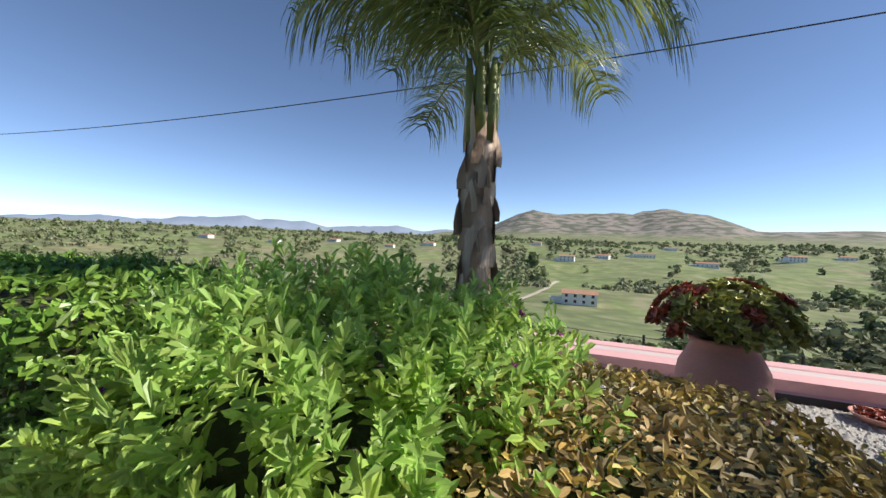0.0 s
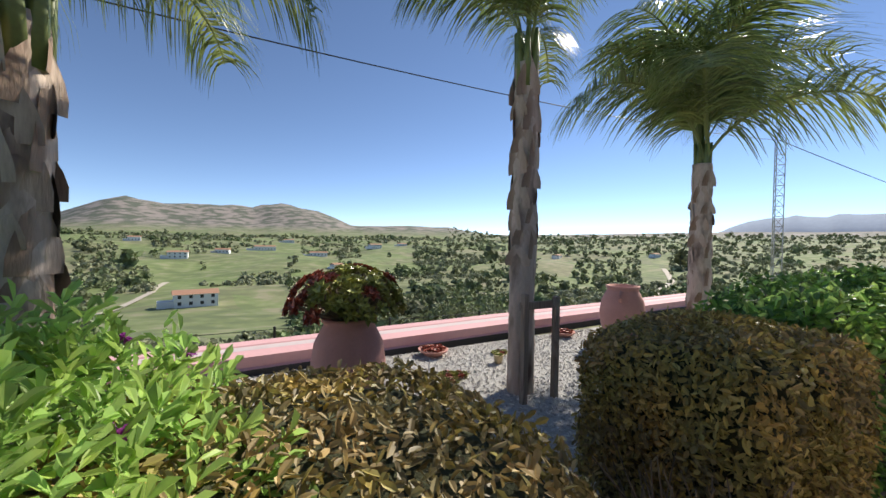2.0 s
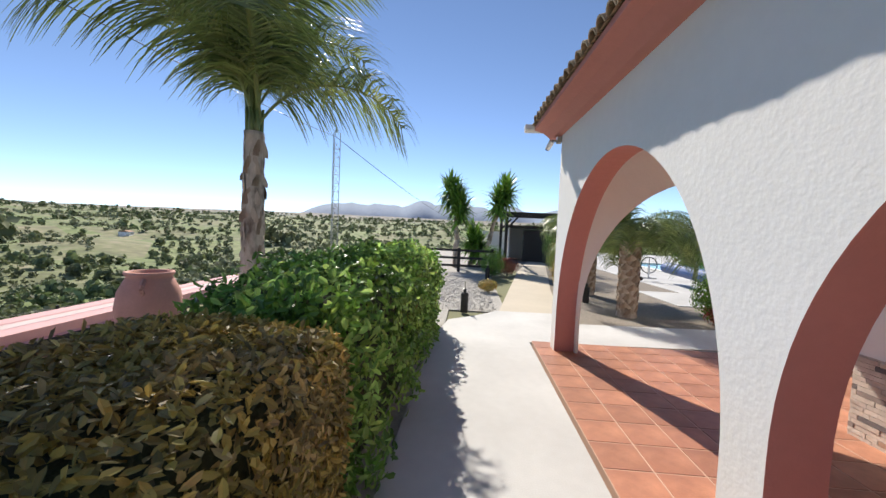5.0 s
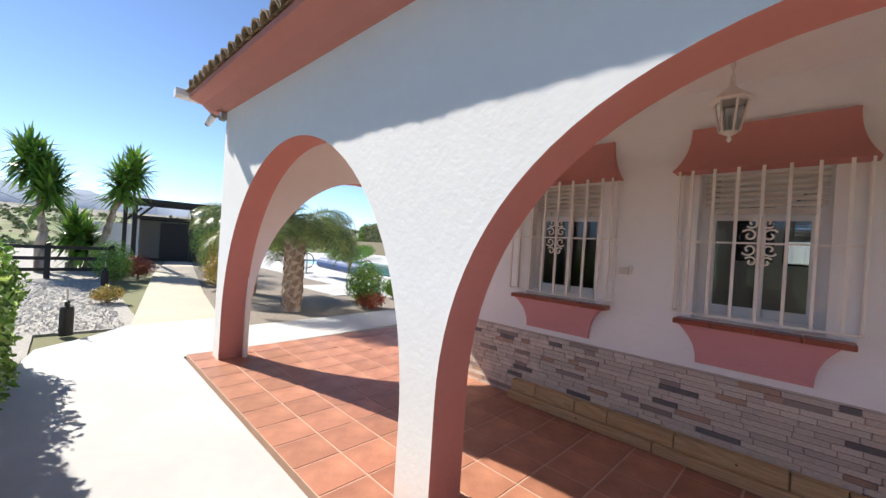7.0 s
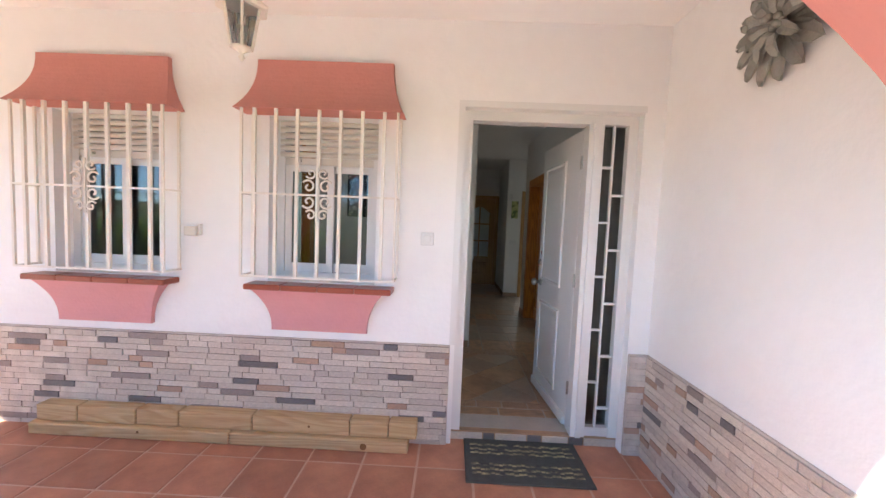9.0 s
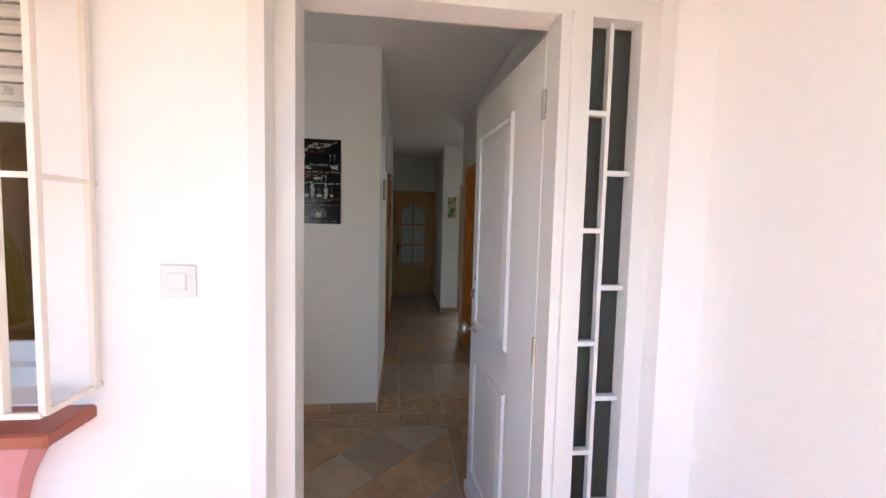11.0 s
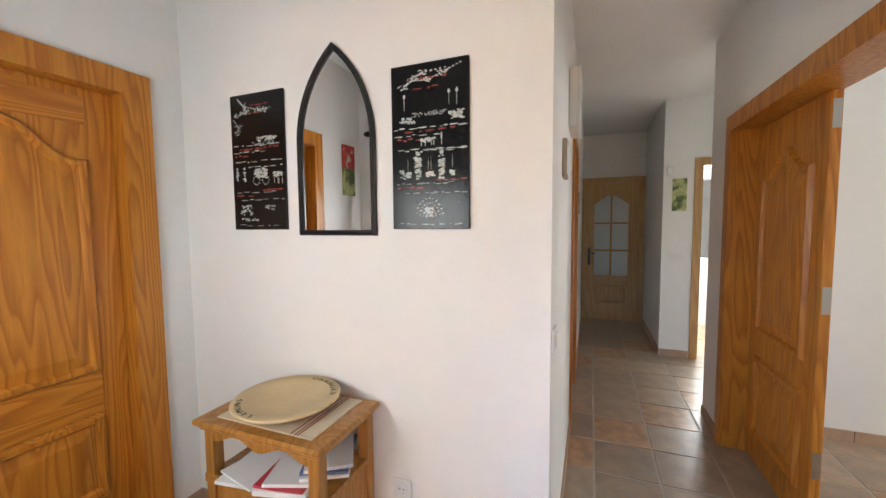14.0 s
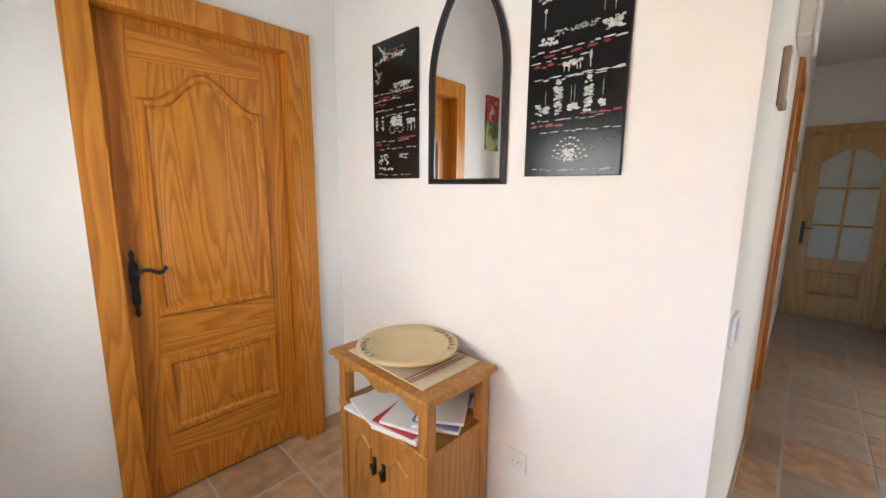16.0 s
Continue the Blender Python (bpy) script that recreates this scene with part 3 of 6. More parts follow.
def flared(s0, s1, d0, d1, z0, z1, n=10, late=True):
    """A hood or apron: half width s and depth d change along a hollow curve from z0 to z1."""
    bm = bmesh.new()
    rows = []
    for i in range(n + 1):
        u = i / n
        k = u ** 2.3 if late else 1 - (1 - u) ** 2.3
        s, d, z = s0 + (s1 - s0) * k, d0 + (d1 - d0) * k, z0 + (z1 - z0) * u
        rows.append([bm.verts.new(p) for p in ((-s, 0, z), (-s, -d, z), (s, -d, z), (s, 0, z))])
    for p, q in zip(rows, rows[1:]):
        for i in range(4):
            bm.faces.new((p[i], p[(i + 1) % 4], q[(i + 1) % 4], q[i]))
    bm.faces.new(rows[0])
    bm.faces.new(rows[-1])
    return bm


def scroll(bm, cx, cz, r, y, turn, flip):
    pts = []
    for i in range(22):
        a = turn + flip * i * 0.33
        k = r * (1 - 0.038 * i)
        pts.append((cx + k * math.cos(a), y, cz + k * math.sin(a)))
    for a, b in zip(pts, pts[1:]):
        tube(bm, a, b, 0.0065, n=5)


def window(n, x0, x1, z0, z1):
    xc = (x0 + x1) / 2
    w = tagged(new("window_%d" % n), "white sliding window with a half lowered cream roller shutter", "window", kind="structure")
    w.matrix_basis = pose(xc, 0, 0)
    h = (x1 - x0) / 2
    zs = z1 - 0.27
    part("window_frame", boxes((-h, 0.12, z0, -h + 0.05, 0.20, z1), (h - 0.05, 0.12, z0, h, 0.20, z1), (-h + 0.05, 0.12, z0, h - 0.05, 0.20, z0 + 0.05), (-h + 0.05, 0.142, zs - 0.02, h - 0.05, 0.20, zs + 0.02)), PVC, w)
    for s, y in ((-1, 0.135), (1, 0.165)):
        a, b = (-h + 0.05, 0.03) if s < 0 else (-0.03, h - 0.05)
        sash = part("sash", boxes((a, y, z0 + 0.05, a + 0.045, y + 0.025, zs - 0.02), (b - 0.045, y, z0 + 0.05, b, y + 0.025, zs - 0.02),
                                  (a + 0.045, y, z0 + 0.05, b - 0.045, y + 0.025, z0 + 0.11), (a + 0.045, y, zs - 0.06, b - 0.045, y + 0.025, zs - 0.02)), PVC, w)
        pane = part("pane", boxes((a + 0.045, y + 0.010, z0 + 0.11, b - 0.045, y + 0.016, zs - 0.06)), GLASS, sash)
        pane.visible_shadow = False
    sh = part("roller_shutter", boxes((-h + 0.02, 0.125, zs - 0.015, h - 0.02, 0.14, zs + 0.03)), SHUT, w)
    for i in range(6):
        z = zs + 0.03 + i * 0.041
        bm = bmesh.new()
        prism(bm, [(0.118, z + 0.004), (0.112, z + 0.02), (0.118, z + 0.037), (0.13, z + 0.037), (0.13, z + 0.004)], "x", -h + 0.02, h - 0.02)
        part("slat", bm, SHUT, sh)
    for sx in (-0.2, 0.2):
        part("stop", boxes((sx - 0.012, 0.10, zs, sx + 0.012, 0.125, zs + 0.018)), SHUT, sh)
    # hood and apron
    hd = thing("window_hood", flared(0.425, 0.51, 0.035, 0.165, z1 + 0.33, z1), PINK, "salmon-pink plaster hood flaring out above the window", "hood", "window hoods")
    hd.matrix_basis = pose(xc + 0.015, -0.002, 0)
    ap = thing("window_apron", flared(0.415, 0.31, 0.10, 0.03, z0 - 0.045, 0.725, late=False), PINKLT, "pale pink plaster apron tapering under the window sill", "apron", "window aprons")
    ap.matrix_basis = pose(xc + 0.005, -0.002, 0)
    sl = base("window_sill", xc + 0.02, 0, 0, "glazed dark red clay tile sill under the window", "sill", "window sills")
    for i in range(4):
        part("tile", box(bmesh.new(), -0.46 + i * 0.231, -0.14, z0 - 0.04, -0.46 + i * 0.231 + 0.228, 0.12, z0 - 0.004, 0.006), SILL, sl)
    # grille
    g = base("window_grille", xc + 0.025, 0, 0, "ivory painted steel window grille with a scroll ornament", "window grille", "window grilles")
    yb, zl, zh, s = -0.155, z0 + 0.05, z1, 0.47
    for i in range(7):
        x = -s + 0.08 + i * (2 * s - 0.16) / 6
        part("bar", boxes((x - 0.009, yb - 0.009, zl, x + 0.009, yb + 0.009, zh)), IVORY, g)
    for x in (-s, s):
        for y in (yb, -0.02):
            part("corner_bar", boxes((x - 0.007, y - 0.007, zl, x + 0.007, y + 0.007, zh)), IVORY, g)
    for z in (zl, (zl + zh) / 2 + 0.0):
        part("rail", boxes((-s, yb - 0.012, z - 0.006, s, yb - 0.003, z + 0.006)), IVORY, g)
        for x in (-s, s):
            part("side_rail", boxes((x - 0.004, yb, z - 0.006, x + 0.004, 0.0, z + 0.006)), IVORY, g)
    bm = bmesh.new()
    zm = (zl + zh) / 2 + 0.005
    for sx in (-1, 1):
        for sz in (-1, 1):
            scroll(bm, -0.0 + sx * 0.052, zm + sz * 0.045, 0.042, yb - 0.016, math.pi / 2 * (1 - sx) + 0.6 * sx * sz, sx * sz)
            scroll(bm, -0.0 + sx * 0.038, zm + sz * 0.125, 0.034, yb - 0.016, math.pi / 2 * (1 - sx) - 0.6 * sx * sz, -sx * sz)
    tube(bm, (0, yb - 0.016, zm - 0.165), (0, yb - 0.016, zm + 0.165), 0.008, n=6)
    part("scroll_ornament", bm, IVORY, g)


for i, (x0, x1, z0, z1) in enumerate(WIN):
    window(i + 1, x0, x1, z0, z1)

# entrance door
fr = tagged(new("door_1"), "white panelled entrance door standing open with a glazed sidelight", "door", kind="structure")
part("door_frame", boxes((0.0, 0.07, FZ, 0.06, 0.17, 2.205), (0.06, 0.07, 2.135, 1.06, 0.17, 2.205), (0.805, 0.06, FZ, 0.90, 0.17, 2.135), (1.06, 0.07, FZ, 1.12, 0.17, 2.205), (0.90, 0.08, FZ, 1.06, 0.16, FZ + 0.06)), PVC, fr)
part("door_moulding", boxes((-0.035, -0.006, 0.67, 0.006, 0.07, 2.235), (0.006, -0.006, 2.195, 1.13, 0.07, 2.235), (0.835, 0.045, FZ, 0.87, 0.06, 2.135)), PVC, fr)
sl = part("sidelight", boxes((0.974, 0.095, FZ + 0.06, 0.986, 0.12, 2.135)), PVC, fr)
for i in range(5):
    part("glazing_bar", boxes((0.90, 0.096, 0.42 + i * 0.36, 0.974, 0.119, 0.435 + i * 0.36)), PVC, sl)
    part("glazing_bar", boxes((0.986, 0.096, 0.24 + i * 0.36, 1.06, 0.119, 0.255 + i * 0.36)), PVC, sl)
pg = part("sidelight_pane", boxes((0.90, 0.125, FZ + 0.06, 1.06, 0.131, 2.135)), SIDEGLASS, fr)
LW = 0.775
leaf = part("door_leaf", box(bmesh.new(), 0, -0.045, 0.012, LW, 0.0, 2.065, 0.004), PVC, fr)
leaf.matrix_basis = pose(0.803, 0.165, FZ, 0, 0, 95)


def moulded(x0, x1, z0, z1, y, d=0.012, w=0.03, top=0.0):
    """A raised moulding round a panel, with the panel's field set proud."""
    bm = bmesh.new()
    def ring(i, yy):
        pts = [(x0 + i, z0 + i), (x1 - i, z0 + i)]
        for k in range(13):
            u = k / 12
            x = x1 - i + (x0 + i - x1 + i) * u
            e = abs(u - 0.5) * 2
            pts.append((x, z1 - i + (top * (0.5 + 0.5 * math.cos(math.pi * min(1, e * 1.25))) if top else 0)))
        return [bm.verts.new((px, yy, pz)) for px, pz in pts]
    rs = [ring(0, y), ring(w * 0.3, y - d), ring(w * 0.75, y - d), ring(w, y - d * 0.2), ring(w * 2.2, y - d * 0.7)]
    for a, b in zip(rs, rs[1:]):
        n = len(a)
        for i in range(n):
            bm.faces.new((a[i], a[(i + 1) % n], b[(i + 1) % n], b[i]))
    bm.faces.new(rs[-1])
    return bm


for s in (0, 1):
    for z0, z1 in ((0.16, 0.78), (0.95, 1.9)):
        bm = moulded(0.25, LW - 0.09, z0, z1, -0.045)
        if s:
            bmesh.ops.transform(bm, matrix=Matrix.Diagonal((1, -1, 1, 1)) @ Matrix.Translation((0, 0.045, 0)), verts=bm.verts)
        part("panel", bm, PVC, leaf)
part("weather_strip", boxes((0.02, -0.001, 0.02, LW - 0.02, 0.02, 0.08)), PVC, leaf)
part("edge_seal", boxes((-0.006, -0.04, 0.02, -0.001, -0.02, 2.02)), BLACKM, leaf)
kx = LW - 0.075
part("door_knob", lathe(bmesh.new(), [(0.03, 0), (0.03, 0.006), (0.011, 0.012), (0.011, 0.035), (0.026, 0.045), (0.031, 0.06), (0.026, 0.074), (0.01, 0.08)], 16, pose(kx, -0.001, 0.93, -90)), STEEL, leaf, "round brushed steel knob", smooth=True)
part("lock", lathe(bmesh.new(), [(0.024, 0), (0.024, 0.01), (0.018, 0.016), (0.005, 0.016)], 16, pose(LW - 0.045, -0.001, 1.10, -90)), STEEL, leaf, smooth=True)
part("sticker", boxes((LW - 0.062, 0.0005, 1.17, LW - 0.046, 0.002, 1.20)), RED, leaf)
for z in (0.25, 1.0, 1.8):
    part("hinge", tube(bmesh.new(), (-0.004, 0.004, z), (-0.004, 0.004, z + 0.09), 0.008), STEEL, leaf)
# threshold
th = setting("trim_threshold", boxes((0.0, 0.075, -0.02, 1.12, 0.30, FZ - 0.004)), INTILE2)

# lantern
la = base("porch_lantern", -0.96, -0.82, 2.10, "white metal hexagonal lantern hanging on a chain", "lantern")
part("finial", lathe(bmesh.new(), [(0.004, 0.0), (0.014, 0.015), (0.006, 0.03), (0.03, 0.045), (0.045, 0.055)], 8), IVORY, la, smooth=True)
for i in range(6):
    a = math.pi / 3 * i
    c, s = math.cos(a), math.sin(a)
    part("post", tube(bmesh.new(), (0.045 * c, 0.045 * s, 0.055), (0.075 * c, 0.075 * s, 0.215), 0.006, n=5), IVORY, la)
    c2, s2 = math.cos(a + math.pi / 3), math.sin(a + math.pi / 3)
    bm = bmesh.new()
    bm.faces.new([bm.verts.new(p) for p in ((0.043 * c, 0.043 * s, 0.057), (0.043 * c2, 0.043 * s2, 0.057), (0.073 * c2, 0.073 * s2, 0.213), (0.073 * c, 0.073 * s, 0.213))])
    part("glass", bm, GLASS, la).visible_shadow = False
part("roof_cap", lathe(bmesh.new(), [(0.10, 0.212), (0.112, 0.22), (0.07, 0.255), (0.03, 0.285), (0.012, 0.31), (0.016, 0.325), (0.005, 0.335)], 6), IVORY, la)
part("candle", tube(bmesh.new(), (0, 0, 0.055), (0, 0, 0.14), 0.012), PVC, la)
for i in range(8):
    bm = bmesh.new()
    q = Matrix.Translation((0, 0, 0.345 + i * 0.034)) @ pose(0, 0, 0, 90, 0, 90 * (i % 2))
    ring = [q @ Vector((0.009 * math.cos(k * math.pi / 4), 0.02 * math.sin(k * math.pi / 4), 0)) for k in range(8)]
    for k in range(8):
        tube(bm, ring[k], ring[(k + 1) % 8], 0.003, n=4)
    part("chain_link", bm, IVORY, la)

# metal flower on the side wall
fl = base("wall_flower", 1.248, -0.84, 2.31, "grey metal flower wall ornament with broad curled petals", "wall ornament")
for ring, (n, L, t) in enumerate(((15, 0.235, 0.05), (9, 0.15, 0.16))):
    for i in range(n):
        a = 2 * math.pi * i / n + ring * 0.3
        bm = bmesh.new()
        pv = []
        for k, (u, w) in enumerate(((0.1, 0.3), (0.35, 0.75), (0.65, 1.0), (0.9, 0.7), (1.0, 0.15))):
            for sg in (-1, 0, 1):
                r, off = L * u, sg * w * L * 0.17
                y = r * math.cos(a) - off * math.sin(a)
                z = r * math.sin(a) + off * math.cos(a)
                pv.append(bm.verts.new((-0.01 - t * u * (1.2 - u) - 0.012 * abs(sg), y, z)))
        for k in range(4):
            for j in range(2):
                bm.faces.new((pv[k * 3 + j], pv[k * 3 + j + 1], pv[k * 3 + j + 4], pv[k * 3 + j + 3]))
        part("petal", bm, SILVER, fl)
rng = random.Random(4)
for i in range(9):
    bm = bmesh.new()
    bmesh.ops.create_icosphere(bm, subdivisions=1, radius=0.018, matrix=Matrix.Translation((-0.05 - rng.random() * 0.02, rng.uniform(-0.04, 0.04), rng.uniform(-0.04, 0.04))))
    part("stamen", bm, SILVER, fl, smooth=True)

# timber by the wall
def timber(x0, x1, y0, y1, z0, z1, kerfs, knots):
    """A sawn beam with shallow saw cuts across its face and end-grain knots."""
    t = base("timber_beam", x0, y0, z0, "pale new sawn timber beam lying along the wall", "timber", "timber beams")
    w, d, h = x1 - x0, y1 - y0, z1 - z0
    cuts = [0.0, *kerfs, w]
    for a, b in zip(cuts, cuts[1:]):
        part("section", box(bmesh.new(), a + (0.003 if a else 0), 0, 0, b - (0.003 if b < w else 0), d, h, 0.006), PLANK, t)
    # dark core behind the sections stands in for shade inside the saw cuts
    part("core", boxes((0.01, 0.012, 0.01, w - 0.01, d - 0.01, h - 0.012)), KNOT_KERF, t)
    for x, z, q in knots:
        part("knot", lathe(bmesh.new(), [(q, 0), (q * 0.9, 0.0015), (q * 0.4, 0.002)], 12, pose(x, -0.0002, z, 90)), KNOT_KERF, t, "dark brown knot")


KNOT_KERF = mat("knot_and_kerf_shade", (0.22, 0.11, 0.04), 0.8, 0.25, 30)
timber(-2.72, -0.27, -0.145, -0.03, 0.0, 0.075, (1.31,), ((2.17, 0.035, 0.022), (0.72, 0.05, 0.009)))
timber(-2.70, -0.22, -0.11, -0.016, 0.077, 0.18, (0.27, 0.66, 0.94, 1.42, 2.05, 2.30), ((1.79, 0.05, 0.008),))

# mat
mt = base("door_mat", 0.46, -0.16, 0, "dark grey door mat with cream woven stripes", "door mat")
part("mat_base", box(bmesh.new(), -0.37, -0.22, 0.0, 0.37, 0.22, 0.012, 0.004), MATD, mt)
for y in (-0.14, -0.10, -0.055, 0.06, 0.10, 0.15):
    bm = bmesh.new()
    for k in range(24):
        x = -0.33 + k * 0.0275
        box(bm, x, y - 0.008 + 0.006 * math.sin(k * 1.9), 0.012, x + 0.024, y + 0.006 + 0.006 * math.sin(k * 1.9), 0.015)
    part("stripe", bm, MATL, mt)

# switch and sensor on the facade
sw = base("wall_switch", -0.205, 0, 1.355, "white square light switch beside the entrance", "switch")
part("plate", box(bmesh.new(), -0.042, -0.010, -0.042, 0.042, 0, 0.042, 0.003), PVC, sw)
part("rocker", box(bmesh.new(), -0.022, -0.016, -0.022, 0.022, -0.010, 0.022, 0.002), PVC, sw)
se = base("wall_sensor", -1.72, 0, 1.345, "small grey plastic box fixed to the wall", "sensor")
part("housing", box(bmesh.new(), -0.045, -0.05, -0.03, 0.03, 0, 0.03, 0.004), SHUT, se)
part("bracket", box(bmesh.new(), 0.032, -0.03, -0.025, 0.05, 0, 0.045, 0.003), IVORY, se)

# security camera under the eave corner
sc = base("security_camera", -5.62, -2.06, 2.80, "small white and black security camera on the wall corner", "camera")
part("mount", boxes((-0.05, -0.02, -0.03, 0.05, 0.04, 0.05)), STEEL, sc)
part("arm", tube(bmesh.new(), (0, -0.02, 0.0), (-0.11, -0.06, 0.03), 0.014), STEEL, sc)
part("camera_body", tube(bmesh.new(), (-0.10, -0.06, 0.02), (-0.19, -0.10, -0.07), 0.04, 0.035, 12), PVC, sc)
part("lens", tube(bmesh.new(), (-0.19, -0.10, -0.07), (-0.20, -0.104, -0.08), 0.028, 0.028, 12), BLACKM, sc)

# gutter end at the eave corner
gt = base("roof_gutter", -6.0, -2.36, 3.0, "short pale grey gutter end at the eave corner", "gutter")
bm = bmesh.new()
prof = [(-0.07, 0.10), (-0.065, 0.03), (-0.03, 0.0), (0.03, 0.0), (0.065, 0.03), (0.07, 0.10), (0.058, 0.10), (0.053, 0.038), (0.025, 0.012), (-0.025, 0.012), (-0.053, 0.038), (-0.058, 0.10)]
prism(bm, prof, "y", -0.10, 0.9)
part("channel", bm, PVC, gt)
part("end_cap", prism(bmesh.new(), prof[:6], "y", -0.106, -0.10), PVC, gt)

# ---- rooms ----
def casing(name, outline_boxes, material, label):
    return setting(name, boxes(*outline_boxes), material)


casing("trim_pine_casing", [(LX - 0.14, 0.80, FZ, LX + 0.02, 0.885, 2.19), (LX - 0.14, 1.575, FZ, LX + 0.02, 1.69, 2.19), (LX - 0.14, 0.885, 2.09, LX + 0.02, 1.575, 2.19)], PINE, "")
pd = tagged(new("door_2"), "honey coloured pine panelled door, closed", "door", kind="structure")
pd.matrix_basis = pose(LX - 0.06, 0.885, FZ, 0, 0, 90)
W2 = 0.69
part("door_leaf", box(bmesh.new(), 0.002, -0.0, 0.01, W2 - 0.002, 0.04, 2.03, 0.002), PINE, pd)
for z0, z1, top in ((0.84, 1.74, 0.13), (0.30, 0.66, 0.0)):
    part("panel", moulded(0.10, W2 - 0.10, z0, z1, 0.0, 0.018, 0.04, top), PINE, pd)
for z0, z1 in ((0.665, 0.835), (0.18, 0.29), (1.88, 1.99)):
    part("rail", box(bmesh.new(), 0.10, -0.005, z0, W2 - 0.10, 0.0, z1, 0.002), PINEH, pd)
part("strip", boxes((0.0, -0.02, 2.035, W2, 0.0, 2.05)), PVC, pd)
bm = bmesh.new()
prism(bm, [(0.04, 0.86), (0.050, 0.875), (0.046, 0.90), (0.055, 0.93), (0.052, 0.99), (0.058, 1.03), (0.055, 1.08), (0.046, 1.105), (0.050, 1.125), (0.04, 1.145),
           (0.030, 1.125), (0.034, 1.105), (0.025, 1.08), (0.022, 1.03), (0.028, 0.99), (0.025, 0.93), (0.034, 0.90), (0.030, 0.875)], "y", -0.010, -0.001)
hp = part("handle_plate", bm, BLACKM, pd, "black wrought iron handle plate")
bm = tube(bmesh.new(), (0.04, -0.006, 1.05), (0.04, -0.05, 1.05), 0.009)
pts = [(0.04 + 0.105 * u, -0.05, 1.05 + 0.012 * math.sin(u * 5) + 0.03 * max(0, u - 0.8) * 5) for u in [k / 10 for k in range(11)]]
for a, b in zip(pts, pts[1:]):
    tube(bm, a, b, 0.0075, n=7)
part("lever", bm, BLACKM, hp)

casing("trim_hall_casing", [(RX - 0.02, 1.775, FZ, RX + 0.18, 1.86, 2.17), (RX - 0.02, 3.385, FZ, RX + 0.18, 3.47, 2.17), (RX - 0.02, 1.86, 2.075, RX + 0.18, 3.385, 2.17)], PINE, "")
ld = tagged(new("door_3"), "honey pine double door leaf with raised panels", "door", kind="structure")
ld.matrix_basis = pose(RX + 0.155, 3.385, FZ, 0, 0, -90)
part("door_leaf", box(bmesh.new(), 0.0, -0.03, 0.01, 0.74, 0.01, 2.01, 0.003), PINE, ld)
for z0, z1, top in ((0.80, 1.72, 0.12), (0.18, 0.66, 0.0)):
    part("panel", moulded(0.10, 0.64, z0, z1, -0.03, 0.02, 0.04, top), PINE, ld)
for z in (0.3, 1.05, 1.85):
    part("bolt_plate", boxes((0.741, -0.025, z, 0.744, 0.005, z + 0.12)), STEEL, ld)

casing("trim_far_casing", [(0.165, 6.56, FZ, 0.245, 6.62, 2.165), (0.945, 6.56, FZ, 1.025, 6.62, 2.165), (0.245, 6.56, 2.09, 0.945, 6.62, 2.165)], OAK, "")
fd = tagged(new("door_4"), "oak veneer hall door with six frosted panes, closed", "door", kind="structure")
fd.matrix_basis = pose(0.245, 6.61, FZ, 0, 0, 0)
W4, G0, G1 = 0.70, 0.67, 1.86
part("stile", boxes((0, -0.0, 0.01, 0.12, 0.035, 2.03), (W4 - 0.12, 0, 0.01, W4, 0.035, 2.03), (0.12, 0, 0.01, W4 - 0.12, 0.035, G0)), OAK, fd)
bm = bmesh.new()
prism(bm, [(0.12, 2.03), (0.12, 1.72), *[(0.12 + (W4 - 0.24) * k / 14, 1.72 + 0.13 * (0.5 - 0.5 * math.cos(2 * math.pi * k / 14)) ** 0.6) for k in range(1, 14)], (W4 - 0.12, 1.72), (W4 - 0.12, 2.03)], "y", 0, 0.035)
part("arched_rail", bm, OAK, fd)
part("pane", boxes((0.12, 0.014, G0, W4 - 0.12, 0.02, 1.87)), FROST, fd)
for z in (G0 + 0.36, G0 + 0.76):
    part("glazing_bar", boxes((0.12, 0.0, z, W4 - 0.12, 0.012, z + 0.025)), OAK, fd)
part("glazing_bar", boxes((W4 / 2 - 0.0125, -0.001, G0, W4 / 2 + 0.0125, 0.011, 1.85)), OAK, fd)
part("panel", moulded(0.14, W4 - 0.14, 0.25, 0.53, 0.0), OAK, fd)
hp = part("handle_plate", boxes((0.035, -0.012, 0.82, 0.07, -0.0, 1.08)), BLACKM, fd)
part("lever", tube(bmesh.new(), (0.05, -0.04, 1.0), (0.14, -0.04, 1.0), 0.008), BLACKM, hp)
casing("trim_hall_left_casing", [(HX - 0.15, 3.24, FZ, HX + 0.015, 3.32, 2.165), (HX - 0.15, 4.08, FZ, HX + 0.015, 4.16, 2.165), (HX - 0.15, 3.32, 2.085, HX + 0.015, 4.08, 2.165)], PINE, "")
setting("door_5", boxes((HX - 0.12, 3.32, FZ, HX - 0.08, 4.08, 2.085)), PINE)
casing("trim_kitchen_casing", [(1.31, 5.15, FZ, 1.385, 5.32, 2.17), (1.385, 5.15, 2.09, 2.2, 5.32, 2.17)], OAK, "")

